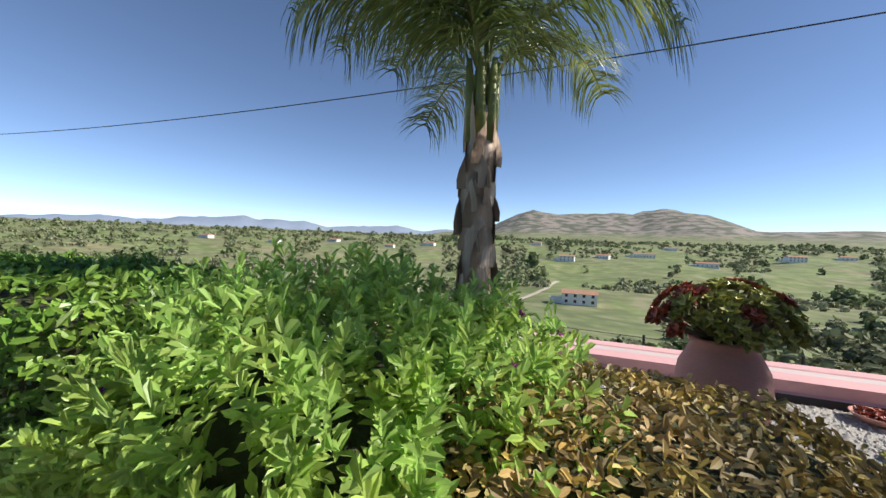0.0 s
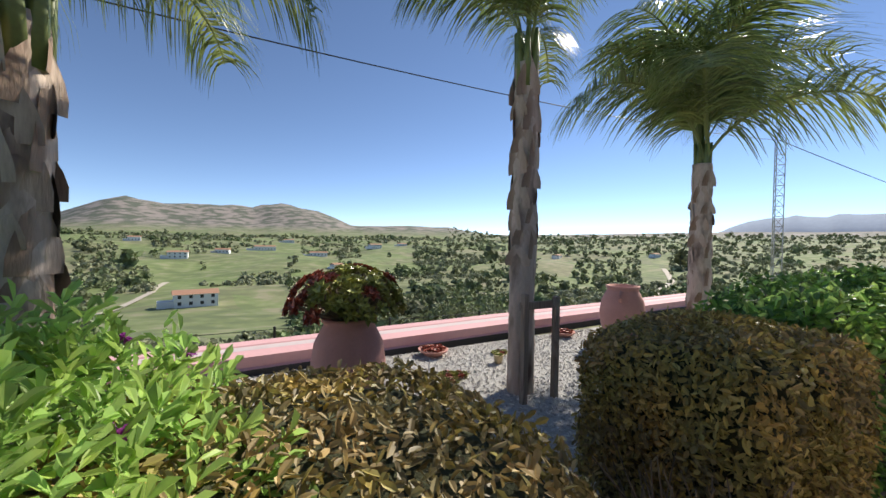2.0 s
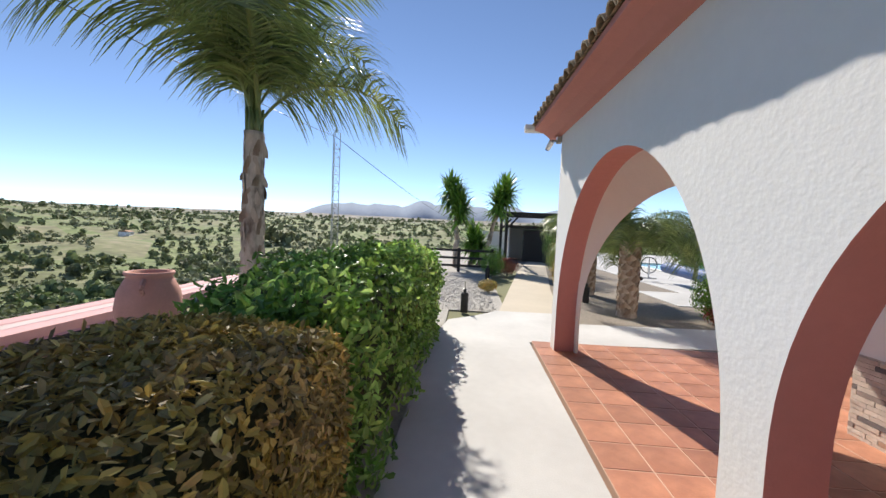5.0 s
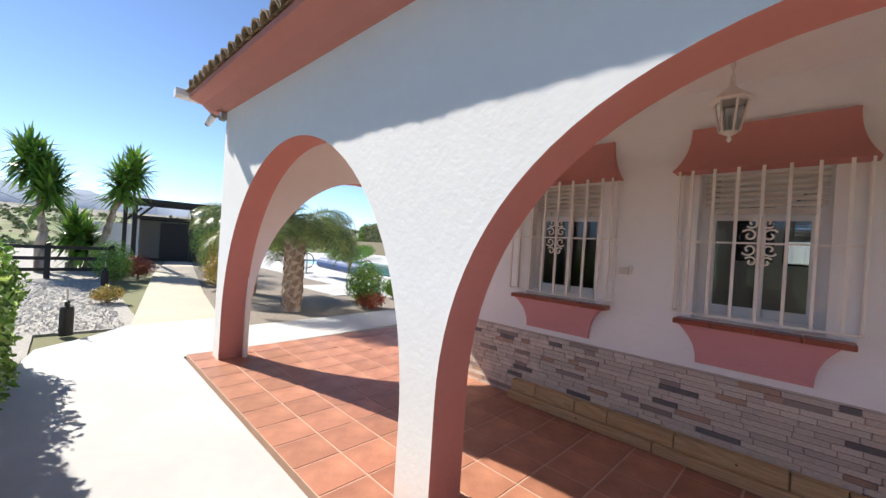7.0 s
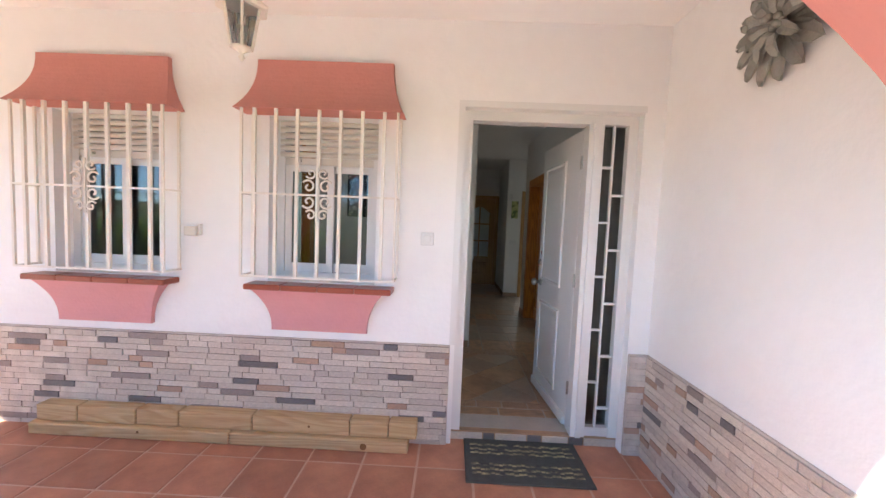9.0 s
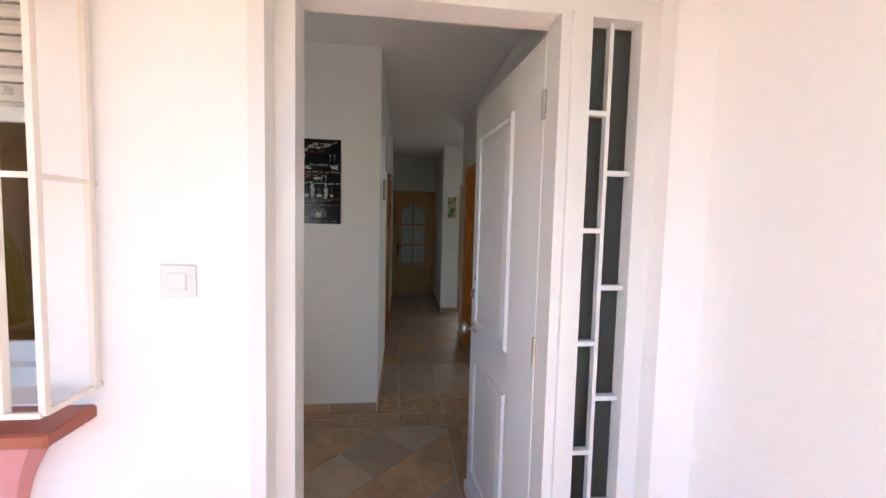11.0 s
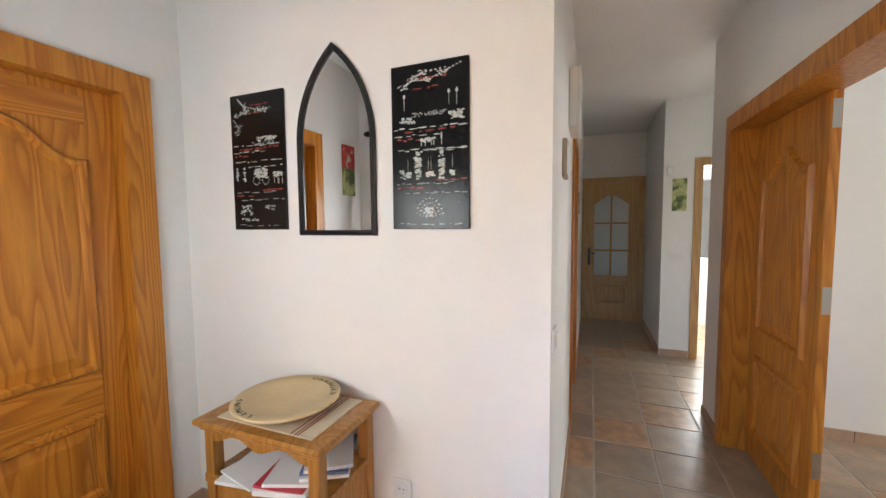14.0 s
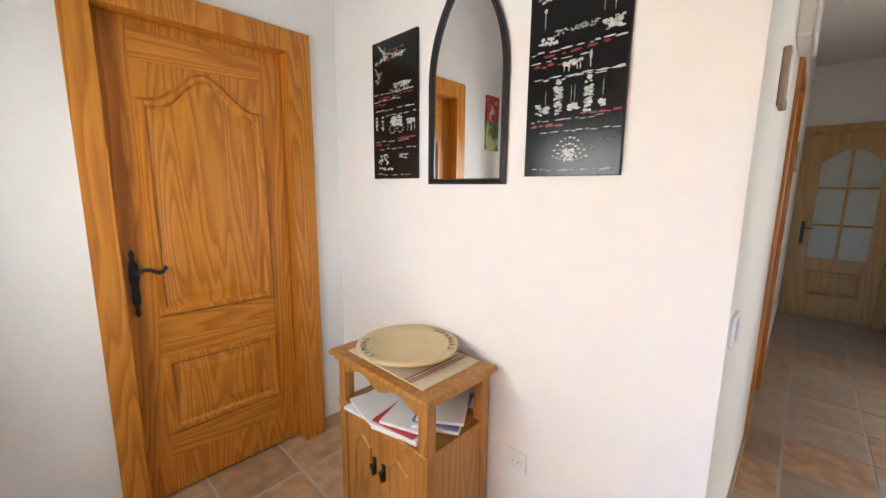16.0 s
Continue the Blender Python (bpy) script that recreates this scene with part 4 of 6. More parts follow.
# tile skirting
sk = tagged(new("baseboard"), "brown stone tile skirting", "skirting", kind="structure")
def skirting(x0, y0, x1, y1, nx, ny):
    L = math.hypot(x1 - x0, y1 - y0)
    n = max(1, round(L / 0.33))
    for i in range(n):
        a, b = i / n, (i + 1) / n - 0.006 / L
        xa, ya, xb, yb = x0 + (x1 - x0) * a, y0 + (y1 - y0) * a, x0 + (x1 - x0) * b, y0 + (y1 - y0) * b
        part("skirting_tile", boxes((min(xa, xb) + min(nx, 0) * 0.01, min(ya, yb) + min(ny, 0) * 0.01, FZ, max(xa, xb) + max(nx, 0) * 0.01, max(ya, yb) + max(ny, 0) * 0.01, FZ + 0.075)), SKIRT, sk)
skirting(LX, MY, HX, MY, 0, -1)
skirting(LX, 1.69, LX, MY, 1, 0)
skirting(LX, 0.28, LX, 0.80, 1, 0)
skirting(HX, MY, HX, 3.24, 1, 0)
skirting(HX, 4.16, HX, 6.6, 1, 0)
skirting(RX, 0.28, RX, 1.77, -1, 0)
skirting(RX, 3.47, RX, 3.84, -1, 0)
skirting(1.03, 5.17, 1.03, 6.6, -1, 0)
skirting(1.03, 5.17, 1.31, 5.17, 0, -1)
skirting(RX + 0.16, 3.74, 4.6, 3.74, 0, -1)

# cabinet
cx0, cx1, cy0, cy1 = -1.03, -0.50, 1.48, 1.815
cb = base("side_cabinet", 0, 0, FZ, "small waxed pine cabinet with open shelf and two doors", "cabinet")
tz = 0.74
part("top", box(bmesh.new(), cx0 - 0.03, cy0 - 0.03, tz - 0.025, cx1 + 0.03, cy1 + 0.015, tz, 0.008), CABW, cb)
part("top_moulding", box(bmesh.new(), cx0 - 0.012, cy0 - 0.012, tz - 0.045, cx1 + 0.012, cy1, tz - 0.025, 0.006), CABW, cb)
for x in (cx0, cx1 - 0.045):
    for y in (cy0, cy1 - 0.045):
        part("post", box(bmesh.new(), x, y, 0, x + 0.045, y + 0.045, tz - 0.045, 0.003), CABW, cb)
for y in (cy0 + 0.004, cy1 - 0.03):
    bm = bmesh.new()
    a, b = cx0 + 0.045, cx1 - 0.045
    prism(bm, [(a, tz - 0.045), (a, tz - 0.085), *[(a + (b - a) * k / 20, tz - 0.068 - 0.017 * math.cos(k / 20 * 4 * math.pi)) for k in range(1, 20)], (b, tz - 0.085), (b, tz - 0.045)], "y", y, y + 0.018)
    part("apron", bm, CABW, cb)
part("shelf", boxes((cx0 + 0.004, cy0 + 0.004, 0.50, cx1 - 0.004, cy1 - 0.004, 0.52)), CABW, cb)
part("side_panel", boxes((cx0 + 0.008, cy0 + 0.045, 0.05, cx0 + 0.024, cy1 - 0.045, 0.50)), CABW, cb)
part("side_panel", boxes((cx1 - 0.024, cy0 + 0.045, 0.05, cx1 - 0.008, cy1 - 0.045, 0.50)), CABW, cb)
part("shelf_edge", box(bmesh.new(), cx0 - 0.004, cy0 - 0.004, 0.488, cx1 + 0.004, cy0 + 0.012, 0.525, 0.004), CABW, cb)
part("plinth", boxes((cx0 + 0.045, cy0 + 0.01, 0.03, cx1 - 0.045, cy0 + 0.03, 0.08)), CABW, cb)
part("back_panel", boxes((cx0 + 0.045, cy1 - 0.02, 0.05, cx1 - 0.045, cy1 - 0.01, 0.50)), CABW, cb)
for i in (0, 1):
    a = cx0 + 0.048 + i * 0.219
    d = part("cabinet_door", box(bmesh.new(), a, cy0 + 0.006, 0.085, a + 0.216, cy0 + 0.024, 0.485, 0.002), CABW, cb)
    part("panel", moulded(a + 0.045, a + 0.171, 0.13, 0.40, cy0 + 0.006, 0.006, 0.02, 0.03), CABW, d)
    kx = a + (0.19 if i == 0 else 0.026)
    bm = box(bmesh.new(), kx - 0.008, cy0 - 0.002, 0.30, kx + 0.008, cy0 + 0.006, 0.37, 0.002)
    tube(bm, (kx, cy0 - 0.006, 0.30), (kx, cy0 - 0.012, 0.345), 0.005, 0.009)
    part("drop_handle", bm, BLACKM, d)
bm = box(bmesh.new(), -0.98, 1.50, FZ + tz, -0.54, 1.80, FZ + tz + 0.004)
ru = thing("table_runner", bm, CLOTH, "cream woven cloth with thin red stripes on the cabinet", "cloth")
for k in (0.0, 0.012, 0.03):
    part("stripe", boxes((-0.60 - k, 1.50, FZ + tz + 0.0042, -0.605 - k, 1.80, FZ + tz + 0.005)), REDL, ru)
pl = base("clay_plate", -0.775, 1.64, FZ + tz + 0.005, "large round yellow clay plate lettered for oranges and lemons", "plate")
part("dish", lathe(bmesh.new(), [(0.10, 0.0), (0.12, 0.002), (0.15, 0.03), (0.197, 0.042), (0.20, 0.05), (0.196, 0.054), (0.150, 0.043), (0.125, 0.026), (0.01, 0.022)], 40), SHELL, pl, smooth=True)
for word, a0 in (("ORANGES", 60), ("LEMONS", 235)):
    for i, ch in enumerate(word):
        cu = bpy.data.curves.new("letter", "FONT")
        cu.body, cu.size, cu.extrude, cu.align_x, cu.align_y = ch, 0.034, 0.0006, "CENTER", "CENTER"
        ob = new("letter", cu)
        a = radians(a0 - i * 11 + 33)
        ob.matrix_basis = pose(0.173 * math.cos(a), 0.173 * math.sin(a), 0.0505, 0, 0, math.degrees(a) - 90)
        ob.parent = pl
        cu.materials.append(BLACKM)
rng = random.Random(7)
for i, (x, y, rz, w, d, h, m) in enumerate(((-0.86, 1.60, 8, 0.21, 0.28, 0.012, PAPER), (-0.84, 1.60, -12, 0.2, 0.27, 0.008, PAPER), (-0.70, 1.60, 14, 0.2, 0.26, 0.02, PAPER), (-0.70, 1.60, 10, 0.19, 0.25, 0.01, RED), (-0.69, 1.61, 20, 0.18, 0.25, 0.012, PAPER), (-0.60, 1.66, 30, 0.17, 0.24, 0.012, PAPER), (-0.60, 1.67, 26, 0.17, 0.24, 0.01, BLUEP), (-0.60, 1.67, 34, 0.17, 0.23, 0.012, PAPER))):
    zz = FZ + 0.521 + (0 if i == 0 else 0.0125 if i == 1 else [0, 0, 0, 0.0205, 0.031, 0, 0.0125, 0.023][i])
    if i >= 5:
        zz += 0.044 
    ob = thing("letter" if m != RED else "red_folder", box(bmesh.new(), -w / 2, -d / 2, 0, w / 2, d / 2, h, 0.001), m, "stack of post and papers on the cabinet shelf" if m != RED else "red plastic folder among the papers", "papers", "papers on the shelf")
    ob.matrix_basis = pose(x, y, zz, 0, 0, rz)

# black lacquer pictures with pearl inlay
def blob(bm, rg, x, z, rx, rz, n=9):
    """A small uneven flake of inlay."""
    vs = []
    for k in range(n):
        a, q = 2 * math.pi * k / n, rg.uniform(0.7, 1.15)
        vs.append(bm.verts.new((min(0.303, max(0.007, x + rx * q * math.cos(a))), -0.0150 - rg.uniform(0, 0.0004), min(0.603, max(0.007, z + rz * q * math.sin(a))))))
    bm.faces.new(vs)


def streak(bm, rg, x0, x1, z, h):
    """A thin broken line of water or shore."""
    x = x0
    while x < x1:
        L = rg.uniform(0.012, 0.05)
        blob(bm, rg, x + L / 2, z + rg.uniform(-0.003, 0.003), L * 0.52, h * rg.uniform(0.4, 1.0), 8)
        x += L * rg.uniform(0.85, 1.5)


def cluster(bm, rg, x, z, w, h, n, size):
    for _ in range(2 * n):
        q = size * rg.uniform(0.35, 0.85)
        blob(bm, rg, x + rg.uniform(-w, w), z + rg.uniform(-h, h), q * rg.uniform(0.8, 1.6), q * rg.uniform(0.4, 0.9), 7)


def branch(bm, rg, pts, size):
    for (xa, za), (xb, zb) in zip(pts, pts[1:]):
        for k in range(5):
            u = k / 5
            blob(bm, rg, xa + (xb - xa) * u, za + (zb - za) * u, 0.006, 0.0035, 6)
        cluster(bm, rg, xb, zb, size, size * 0.5, 7, 0.0065)


def lacquer(x0, seed, porters):
    p = base("lacquer_picture", x0, MY, 1.50, "black lacquer panel inlaid with mother of pearl scenery", "picture", "lacquer pictures")
    part("panel", box(bmesh.new(), 0, -0.014, 0, 0.31, 0, 0.61, 0.002), LACQ, p)
    rg = random.Random(seed)
    bm, dim, red = bmesh.new(), bmesh.new(), bmesh.new()
    if porters:
        branch(bm, rg, [(0.28, 0.59), (0.21, 0.565), (0.15, 0.545), (0.09, 0.55), (0.05, 0.53)], 0.022)
        branch(bm, rg, [(0.22, 0.58), (0.13, 0.575), (0.10, 0.56)], 0.016)
        for x in (0.055, 0.235, 0.265):
            blob(bm, rg, x, 0.475, 0.0015, 0.035, 6)
            blob(bm, rg, x, 0.495, 0.006, 0.008)
        cluster(bm, rg, 0.07, 0.405, 0.03, 0.012, 12, 0.009)
        cluster(bm, rg, 0.265, 0.412, 0.025, 0.015, 14, 0.010)
        cluster(dim, rg, 0.16, 0.425, 0.07, 0.007, 22, 0.007)
        cluster(bm, rg, 0.15, 0.33, 0.03, 0.008, 14, 0.009)
        for x in (0.125, 0.14, 0.165, 0.175, 0.205):
            blob(bm, rg, x, 0.318, 0.002, 0.012, 6)
        blob(bm, rg, 0.205, 0.342, 0.005, 0.016)
        for x in (0.11, 0.205):
            blob(bm, rg, x, 0.28, 0.009, 0.008)
            cluster(bm, rg, x, 0.25, 0.010, 0.020, 14, 0.008)
            cluster(bm, rg, x, 0.205, 0.009, 0.018, 10, 0.008)
            cluster(dim, rg, x, 0.23, 0.013, 0.024, 10, 0.006)
            for e in (-0.042, 0.042):
                blob(dim, rg, x + e, 0.245, 0.0014, 0.03, 6)
                cluster(bm, rg, x + e, 0.205, 0.008, 0.009, 6, 0.009)
        cluster(bm, rg, 0.045, 0.205, 0.01, 0.018, 8, 0.007)
        for k in range(11):
            a = 0.25 + k * 0.26
            for t in (0.25, 0.5, 0.75, 1.0):
                blob(bm if k % 2 else dim, rg, 0.155 + 0.055 * t * math.cos(a), 0.04 + 0.075 * t * math.sin(a), 0.006, 0.003, 6)
        cluster(bm, rg, 0.15, 0.065, 0.02, 0.018, 14, 0.007)
    else:
        branch(bm, rg, [(0.05, 0.59), (0.08, 0.56), (0.10, 0.53), (0.05, 0.52)], 0.022)
        branch(bm, rg, [(0.10, 0.55), (0.17, 0.535), (0.22, 0.53)], 0.022)
        branch(dim, rg, [(0.02, 0.50), (0.05, 0.465), (0.04, 0.44)], 0.020)
        cluster(bm, rg, 0.21, 0.405, 0.055, 0.010, 24, 0.009)
        cluster(dim, rg, 0.20, 0.385, 0.07, 0.006, 16, 0.007)
        cluster(bm, rg, 0.17, 0.255, 0.035, 0.025, 34, 0.010)
        for x in (0.145, 0.20):
            for k in range(10):
                a = k * 0.628
                blob(bm, rg, x + 0.019 * math.cos(a), 0.222 + 0.019 * math.sin(a), 0.004, 0.003, 6)
        for x in (0.26, 0.285):
            cluster(bm, rg, x, 0.245, 0.016, 0.010, 9, 0.008)
            for e in (-0.01, 0.01):
                blob(bm, rg, x + e, 0.218, 0.002, 0.018, 6)
        for x in (0.03, 0.075):
            cluster(bm, rg, x, 0.245, 0.007, 0.022, 10, 0.007)
            blob(bm, rg, x, 0.278, 0.007, 0.007)
        cluster(bm, rg, 0.08, 0.09, 0.035, 0.022, 18, 0.008)
        cluster(dim, rg, 0.22, 0.10, 0.03, 0.010, 9, 0.008)
        cluster(bm, rg, 0.10, 0.045, 0.05, 0.006, 12, 0.007)
    for z, xa, xb in ((0.385, 0.01, 0.29), (0.30, 0.02, 0.28), (0.285, 0.10, 0.30), (0.355, 0.01, 0.17)):
        streak(bm, rg, xa, xb, z + rg.uniform(-0.01, 0.01), 0.0032)
    for z, xa, xb in ((0.17, 0.02, 0.26), (0.135, 0.05, 0.29), (0.02, 0.03, 0.27)):
        streak(dim, rg, xa, xb, z, 0.003)
    for z, xa, xb in ((0.555, 0.12, 0.21), (0.52, 0.09, 0.18), (0.365, 0.05, 0.25), (0.335, 0.02, 0.10), (0.18, 0.18, 0.29), (0.155, 0.02, 0.13)):
        streak(red, rg, xa, xb, z, 0.006)
    for name, b, m in (("pearl_inlay", bm, PEARL), ("dark_pearl_inlay", dim, PEARLD), ("red_inlay", red, REDL)):
        ob = part(name, b, m, p)
        tagged(ob, kind="stuff")


lacquer(-1.24, 3, False)
lacquer(-0.40, 8, True)

# pointed arch mirror
def point(u, hw, H):
    R = (hw * hw + H * H) / (2 * hw)
    return max(0.0, hw - R + math.sqrt(R * R - (H * u) ** 2))


def gothic(i):
    x0, x1, z0, zs, zt = -0.858 + i, -0.478 - i, 1.475 + i, 1.86, 2.252 - i * 1.3
    xc = (x0 + x1) / 2
    pts = [(x0, z0), (x1, z0)]
    for k in range(13):
        u = k / 12
        pts.append((xc + point(u, x1 - xc, zt - zs), zs + (zt - zs) * u))
    for k in range(11, -1, -1):
        u = k / 12
        pts.append((xc - point(u, x1 - xc, zt - zs), zs + (zt - zs) * u))
    return pts
mi = base("wall_mirror", 0, MY, 0, "pointed arch mirror in a slim black iron frame", "mirror")
part("mirror_glass", prism(bmesh.new(), gothic(0.012), "y", -0.008, -0.003), MIRROR, mi)
bm = bmesh.new()
rings = [[bm.verts.new((x, y, z)) for x, z in gothic(i)] for i, y in ((0.0, -0.002), (0.0, -0.018), (0.007, -0.024), (0.012, -0.018), (0.017, -0.022), (0.022, -0.009))]
for a, b in zip(rings, rings[1:]):
    for k in range(len(a)):
        bm.faces.new((a[k], a[(k + 1) % len(a)], b[(k + 1) % len(a)], b[k]))
part("mirror_frame", bm, BLACKM, mi)

# landscape picture on the left wall
PGREEN = mat("painted_foliage", (0.10, 0.16, 0.05), 0.6, 0.4, 14, second=(0.45, 0.48, 0.22), mix_scale=11, mix_soft=0.05)
PRED = mat("painted_red_leaves", (0.45, 0.03, 0.03), 0.6, 0.3, 20, second=(0.70, 0.68, 0.55), mix_scale=16, mix_at=0.58, mix_soft=0.04)
lp = base("canvas_picture", LX, 0.385, 1.76, "tall canvas painting of a green garden and red tree", "picture")
part("lower_canvas", boxes((0, 0, 0, 0.018, 0.155, 0.22)), PGREEN, lp)
part("upper_canvas", boxes((0, 0, 0.22, 0.018, 0.155, 0.41)), PRED, lp)

# curtains by the room window
rod = base("curtain_rod", -0.9, 0.34, 2.28, "black iron curtain rod with twisted finials", "curtain rod")
part("rod", tube(bmesh.new(), (-0.52, 0, 0), (0.72, 0, 0), 0.009), BLACKM, rod)
for x in (-0.55, 0.75):
    bm = bmesh.new()
    bmesh.ops.create_icosphere(bm, subdivisions=2, radius=0.03, matrix=Matrix.Translation((x, 0, 0)) @ Matrix.Diagonal((1.5, 0.8, 0.8, 1)))
    part("finial", bm, BLACKM, rod)
for x in (-0.44, 0.64):
    part("rod_bracket", tube(bmesh.new(), (x, 0, 0), (x, -0.06, 0), 0.007), BLACKM, rod)
for x0, x1 in ((-1.40, -1.17), (-0.52, -0.22)):
    bm = bmesh.new()
    cols = [[bm.verts.new((x0 + (x1 - x0) * k / 60, 0.36 + 0.022 * math.sin(k / 60 * 5.5 * 2 * math.pi) * (0.6 + 0.4 * v), 2.27 - 1.36 * v if v else 2.27)) for v in (0, 0.1, 0.5, 1)] for k in range(61)]
    for a, b in zip(cols, cols[1:]):
        for i in range(3):
            bm.faces.new((a[i], a[i + 1], b[i + 1], b[i]))
    ob = thing("curtain", bm, CURT, "grey-green gathered curtain hanging from an iron rod", "curtain", "window curtains", smooth=True)
    mod = ob.modifiers.new("thickness", "SOLIDIFY")
    mod.thickness = 0.004

# hall fittings
so = base("wall_socket", -0.385, MY, 0.44, "white double-pin wall socket", "socket")
part("plate", box(bmesh.new(), -0.042, -0.009, -0.042, 0.042, 0, 0.042, 0.003), PVC, so)
part("recess", lathe(bmesh.new(), [(0.026, 0), (0.026, 0.003), (0.020, 0.003), (0.019, 0.0005)], 16, pose(0, -0.009, 0, 90)), PVC, so)
for x in (-0.009, 0.009):
    part("pin_hole", tube(bmesh.new(), (x, -0.0095, 0), (x, -0.0105, 0), 0.003), BLACKM, so)
sw = base("hall_switch", HX, 1.93, 1.10, "white rocker switch at the hall corner", "switch")
part("plate", box(bmesh.new(), 0, -0.042, -0.042, 0.011, 0.042, 0.042, 0.003), PVC, sw)
part("rocker", box(bmesh.new(), 0.011, -0.026, -0.026, 0.017, 0.026, 0.026, 0.002), PVC, sw)
fb = base("fuse_box", HX, 2.9, 2.04, "white fuse box mounted high on the hall wall", "fuse box")
part("housing", box(bmesh.new(), 0, -0.16, 0, 0.05, 0.16, 0.32, 0.006), PVC, fb)
part("cover", box(bmesh.new(), 0.05, -0.17, -0.005, 0.06, 0.17, 0.325, 0.004), PVC, fb)
for y, z, w, h in ((2.35, 1.72, 0.13, 0.17), (4.4, 1.60, 0.15, 0.2)):
    fp = base("framed_picture", HX, y, z, "small dark framed picture on the hall wall", "picture", "hall pictures")
    part("frame", box(bmesh.new(), 0, -w / 2, 0, 0.02, w / 2, h, 0.004), GREYW, fp)
    part("print", boxes((0.02, -w / 2 + 0.02, 0.02, 0.022, w / 2 - 0.02, h - 0.02)), PAPER, fp)
npic = base("niche_picture", 1.18, 5.17, 1.63, "dark green and yellow unframed painting", "picture")
part("canvas", boxes((-0.065, -0.018, 0, 0.065, 0, 0.34)), PGREEN, npic)
sn = base("alarm_sensor", 1.09, 5.17, 2.05, "white motion alarm sensor high on the wall", "sensor")
part("housing", box(bmesh.new(), -0.03, -0.04, -0.05, 0.03, 0, 0.05, 0.008), PVC, sn)
ns = base("niche_switch", 1.17, 5.17, 1.15, "white double switch plate", "switch")
part("plate", box(bmesh.new(), -0.07, -0.01, -0.04, 0.07, 0, 0.04, 0.003), PVC, ns)
part("rocker", box(bmesh.new(), -0.05, -0.014, -0.024, -0.004, -0.01, 0.024, 0.002), PVC, ns)
part("rocker", box(bmesh.new(), 0.004, -0.014, -0.024, 0.05, -0.01, 0.024, 0.002), PVC, ns)

# daylight through the windows of the rooms
window_light("living_window_daylight", look((4.6, 1.9, 1.55), (2.0, 1.9, 1.2)), 1.8, 1.3, 2.4)
window_light("kitchen_window_daylight", look((2.3, 6.74, 1.5), (2.3, 5.3, 1.2)), 1.6, 1.0, 4.5)
window_light("room_window_daylight", look((-0.89, 0.24, 1.45), (-0.89, 1.4, 1.3)), 0.6, 0.7, 0.6)

# ---- garden ----
def shell_points(n, x0, x1, y0, y1, z0, z1, seed, rough=0.05, power=6.0):
    """Points on the skin of a rounded block, with their outward normals."""
    rg = np.random.default_rng(seed)
    d = rg.normal(0, 1, (n * 3, 3))
    d /= np.linalg.norm(d, axis=1)[:, None]
    d = d[d[:, 2] > -0.55][:n]
    k = (np.abs(d) ** power).sum(1) ** (-1 / power)
    u = d * k[:, None]
    nr = np.sign(u) * np.abs(u) ** (power - 1)
    nr /= np.linalg.norm(nr, axis=1)[:, None]
    c = np.array([(x0 + x1) / 2, (y0 + y1) / 2, (z0 + z1) / 2])
    h = np.array([(x1 - x0) / 2, (y1 - y0) / 2, (z1 - z0) / 2])
    p = c + u * h
    lump = np.array([noise.noise(Vector(q) * 2.6) for q in p])
    p += nr * (lump * rough * 1.6 + rg.uniform(-1, 0.35, len(p)) * rough)[:, None]
    return p, nr


def core_block(x0, x1, y0, y1, z0, z1, power, inset):
    bm = bmesh.new()
    bmesh.ops.create_icosphere(bm, subdivisions=4, radius=1.0)
    for v in bm.verts:
        d = v.co.normalized()
        k = (abs(d.x) ** power + abs(d.y) ** power + abs(d.z) ** power) ** (-1 / power)
        v.co = Vector(((x0 + x1) / 2 + d.x * k * ((x1 - x0) / 2 - inset), (y0 + y1) / 2 + d.y * k * ((y1 - y0) / 2 - inset), (z0 + z1) / 2 + d.z * k * ((z1 - z0) / 2 - inset)))
        v.co += d * noise.noise(v.co * 2.6) * 0.06
    return bm


def hedge(name, dims, n, leaf, material, label, power=6.0, seed=1, rough=0.05, second=None, spread=0.7):
    h = base(name, 0, 0, 0, label, "hedge")
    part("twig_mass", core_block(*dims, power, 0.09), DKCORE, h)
    p, nr = shell_points(n, *dims, seed, rough, power)
    if second:
        sel = np.array([noise.noise(Vector(q) * 3.0 + Vector((9, 2, 4))) for q in p]) + np.random.default_rng(seed).normal(0, 0.25, len(p)) > second[1]
        stuff_part("leaves", leaf_mesh(name + "_leaves", p[~sel], nr[~sel], *leaf, material, seed, spread), h)
        stuff_part("young_leaves", leaf_mesh(name + "_young", p[sel], nr[sel], *leaf, second[0], seed + 1, spread), h)
    else:
        stuff_part("leaves", leaf_mesh(name + "_leaves", p, nr, *leaf, material, seed, spread), h)
    return h


hedge("bronze_hedge", (-0.14, 1.6, -5.15, -3.48, -0.1, 1.0), 18000, (0.046, 0.021), BROWNL, "low rounded hedge of small bronze and olive leaves", 3.2, 11, 0.045, (GOLDL, 0.15))
hedge("clipped_hedge", (-2.12, -0.83, -4.70, -3.70, -0.1, 1.08), 20000, (0.046, 0.021), GOLDL, "box-clipped hedge with bronze and golden leaves", 7, 12, 0.035, (BROWNL, 0.2))
hedge("green_hedge", (-6.9, -2.06, -4.75, -3.68, -0.1, 1.22), 26000, (0.072, 0.034), GREENL, "long dense green hedge along the concrete path", 7, 13, 0.12, (LIME, 0.16))
hedge("dark_hedge", (2.75, 6.4, -5.0, -3.5, -0.1, 1.24), 20000, (0.075, 0.032), GREENL, "dense dark green hedge behind the flowering bush", 6, 14, 0.06)
rg = random.Random(21)
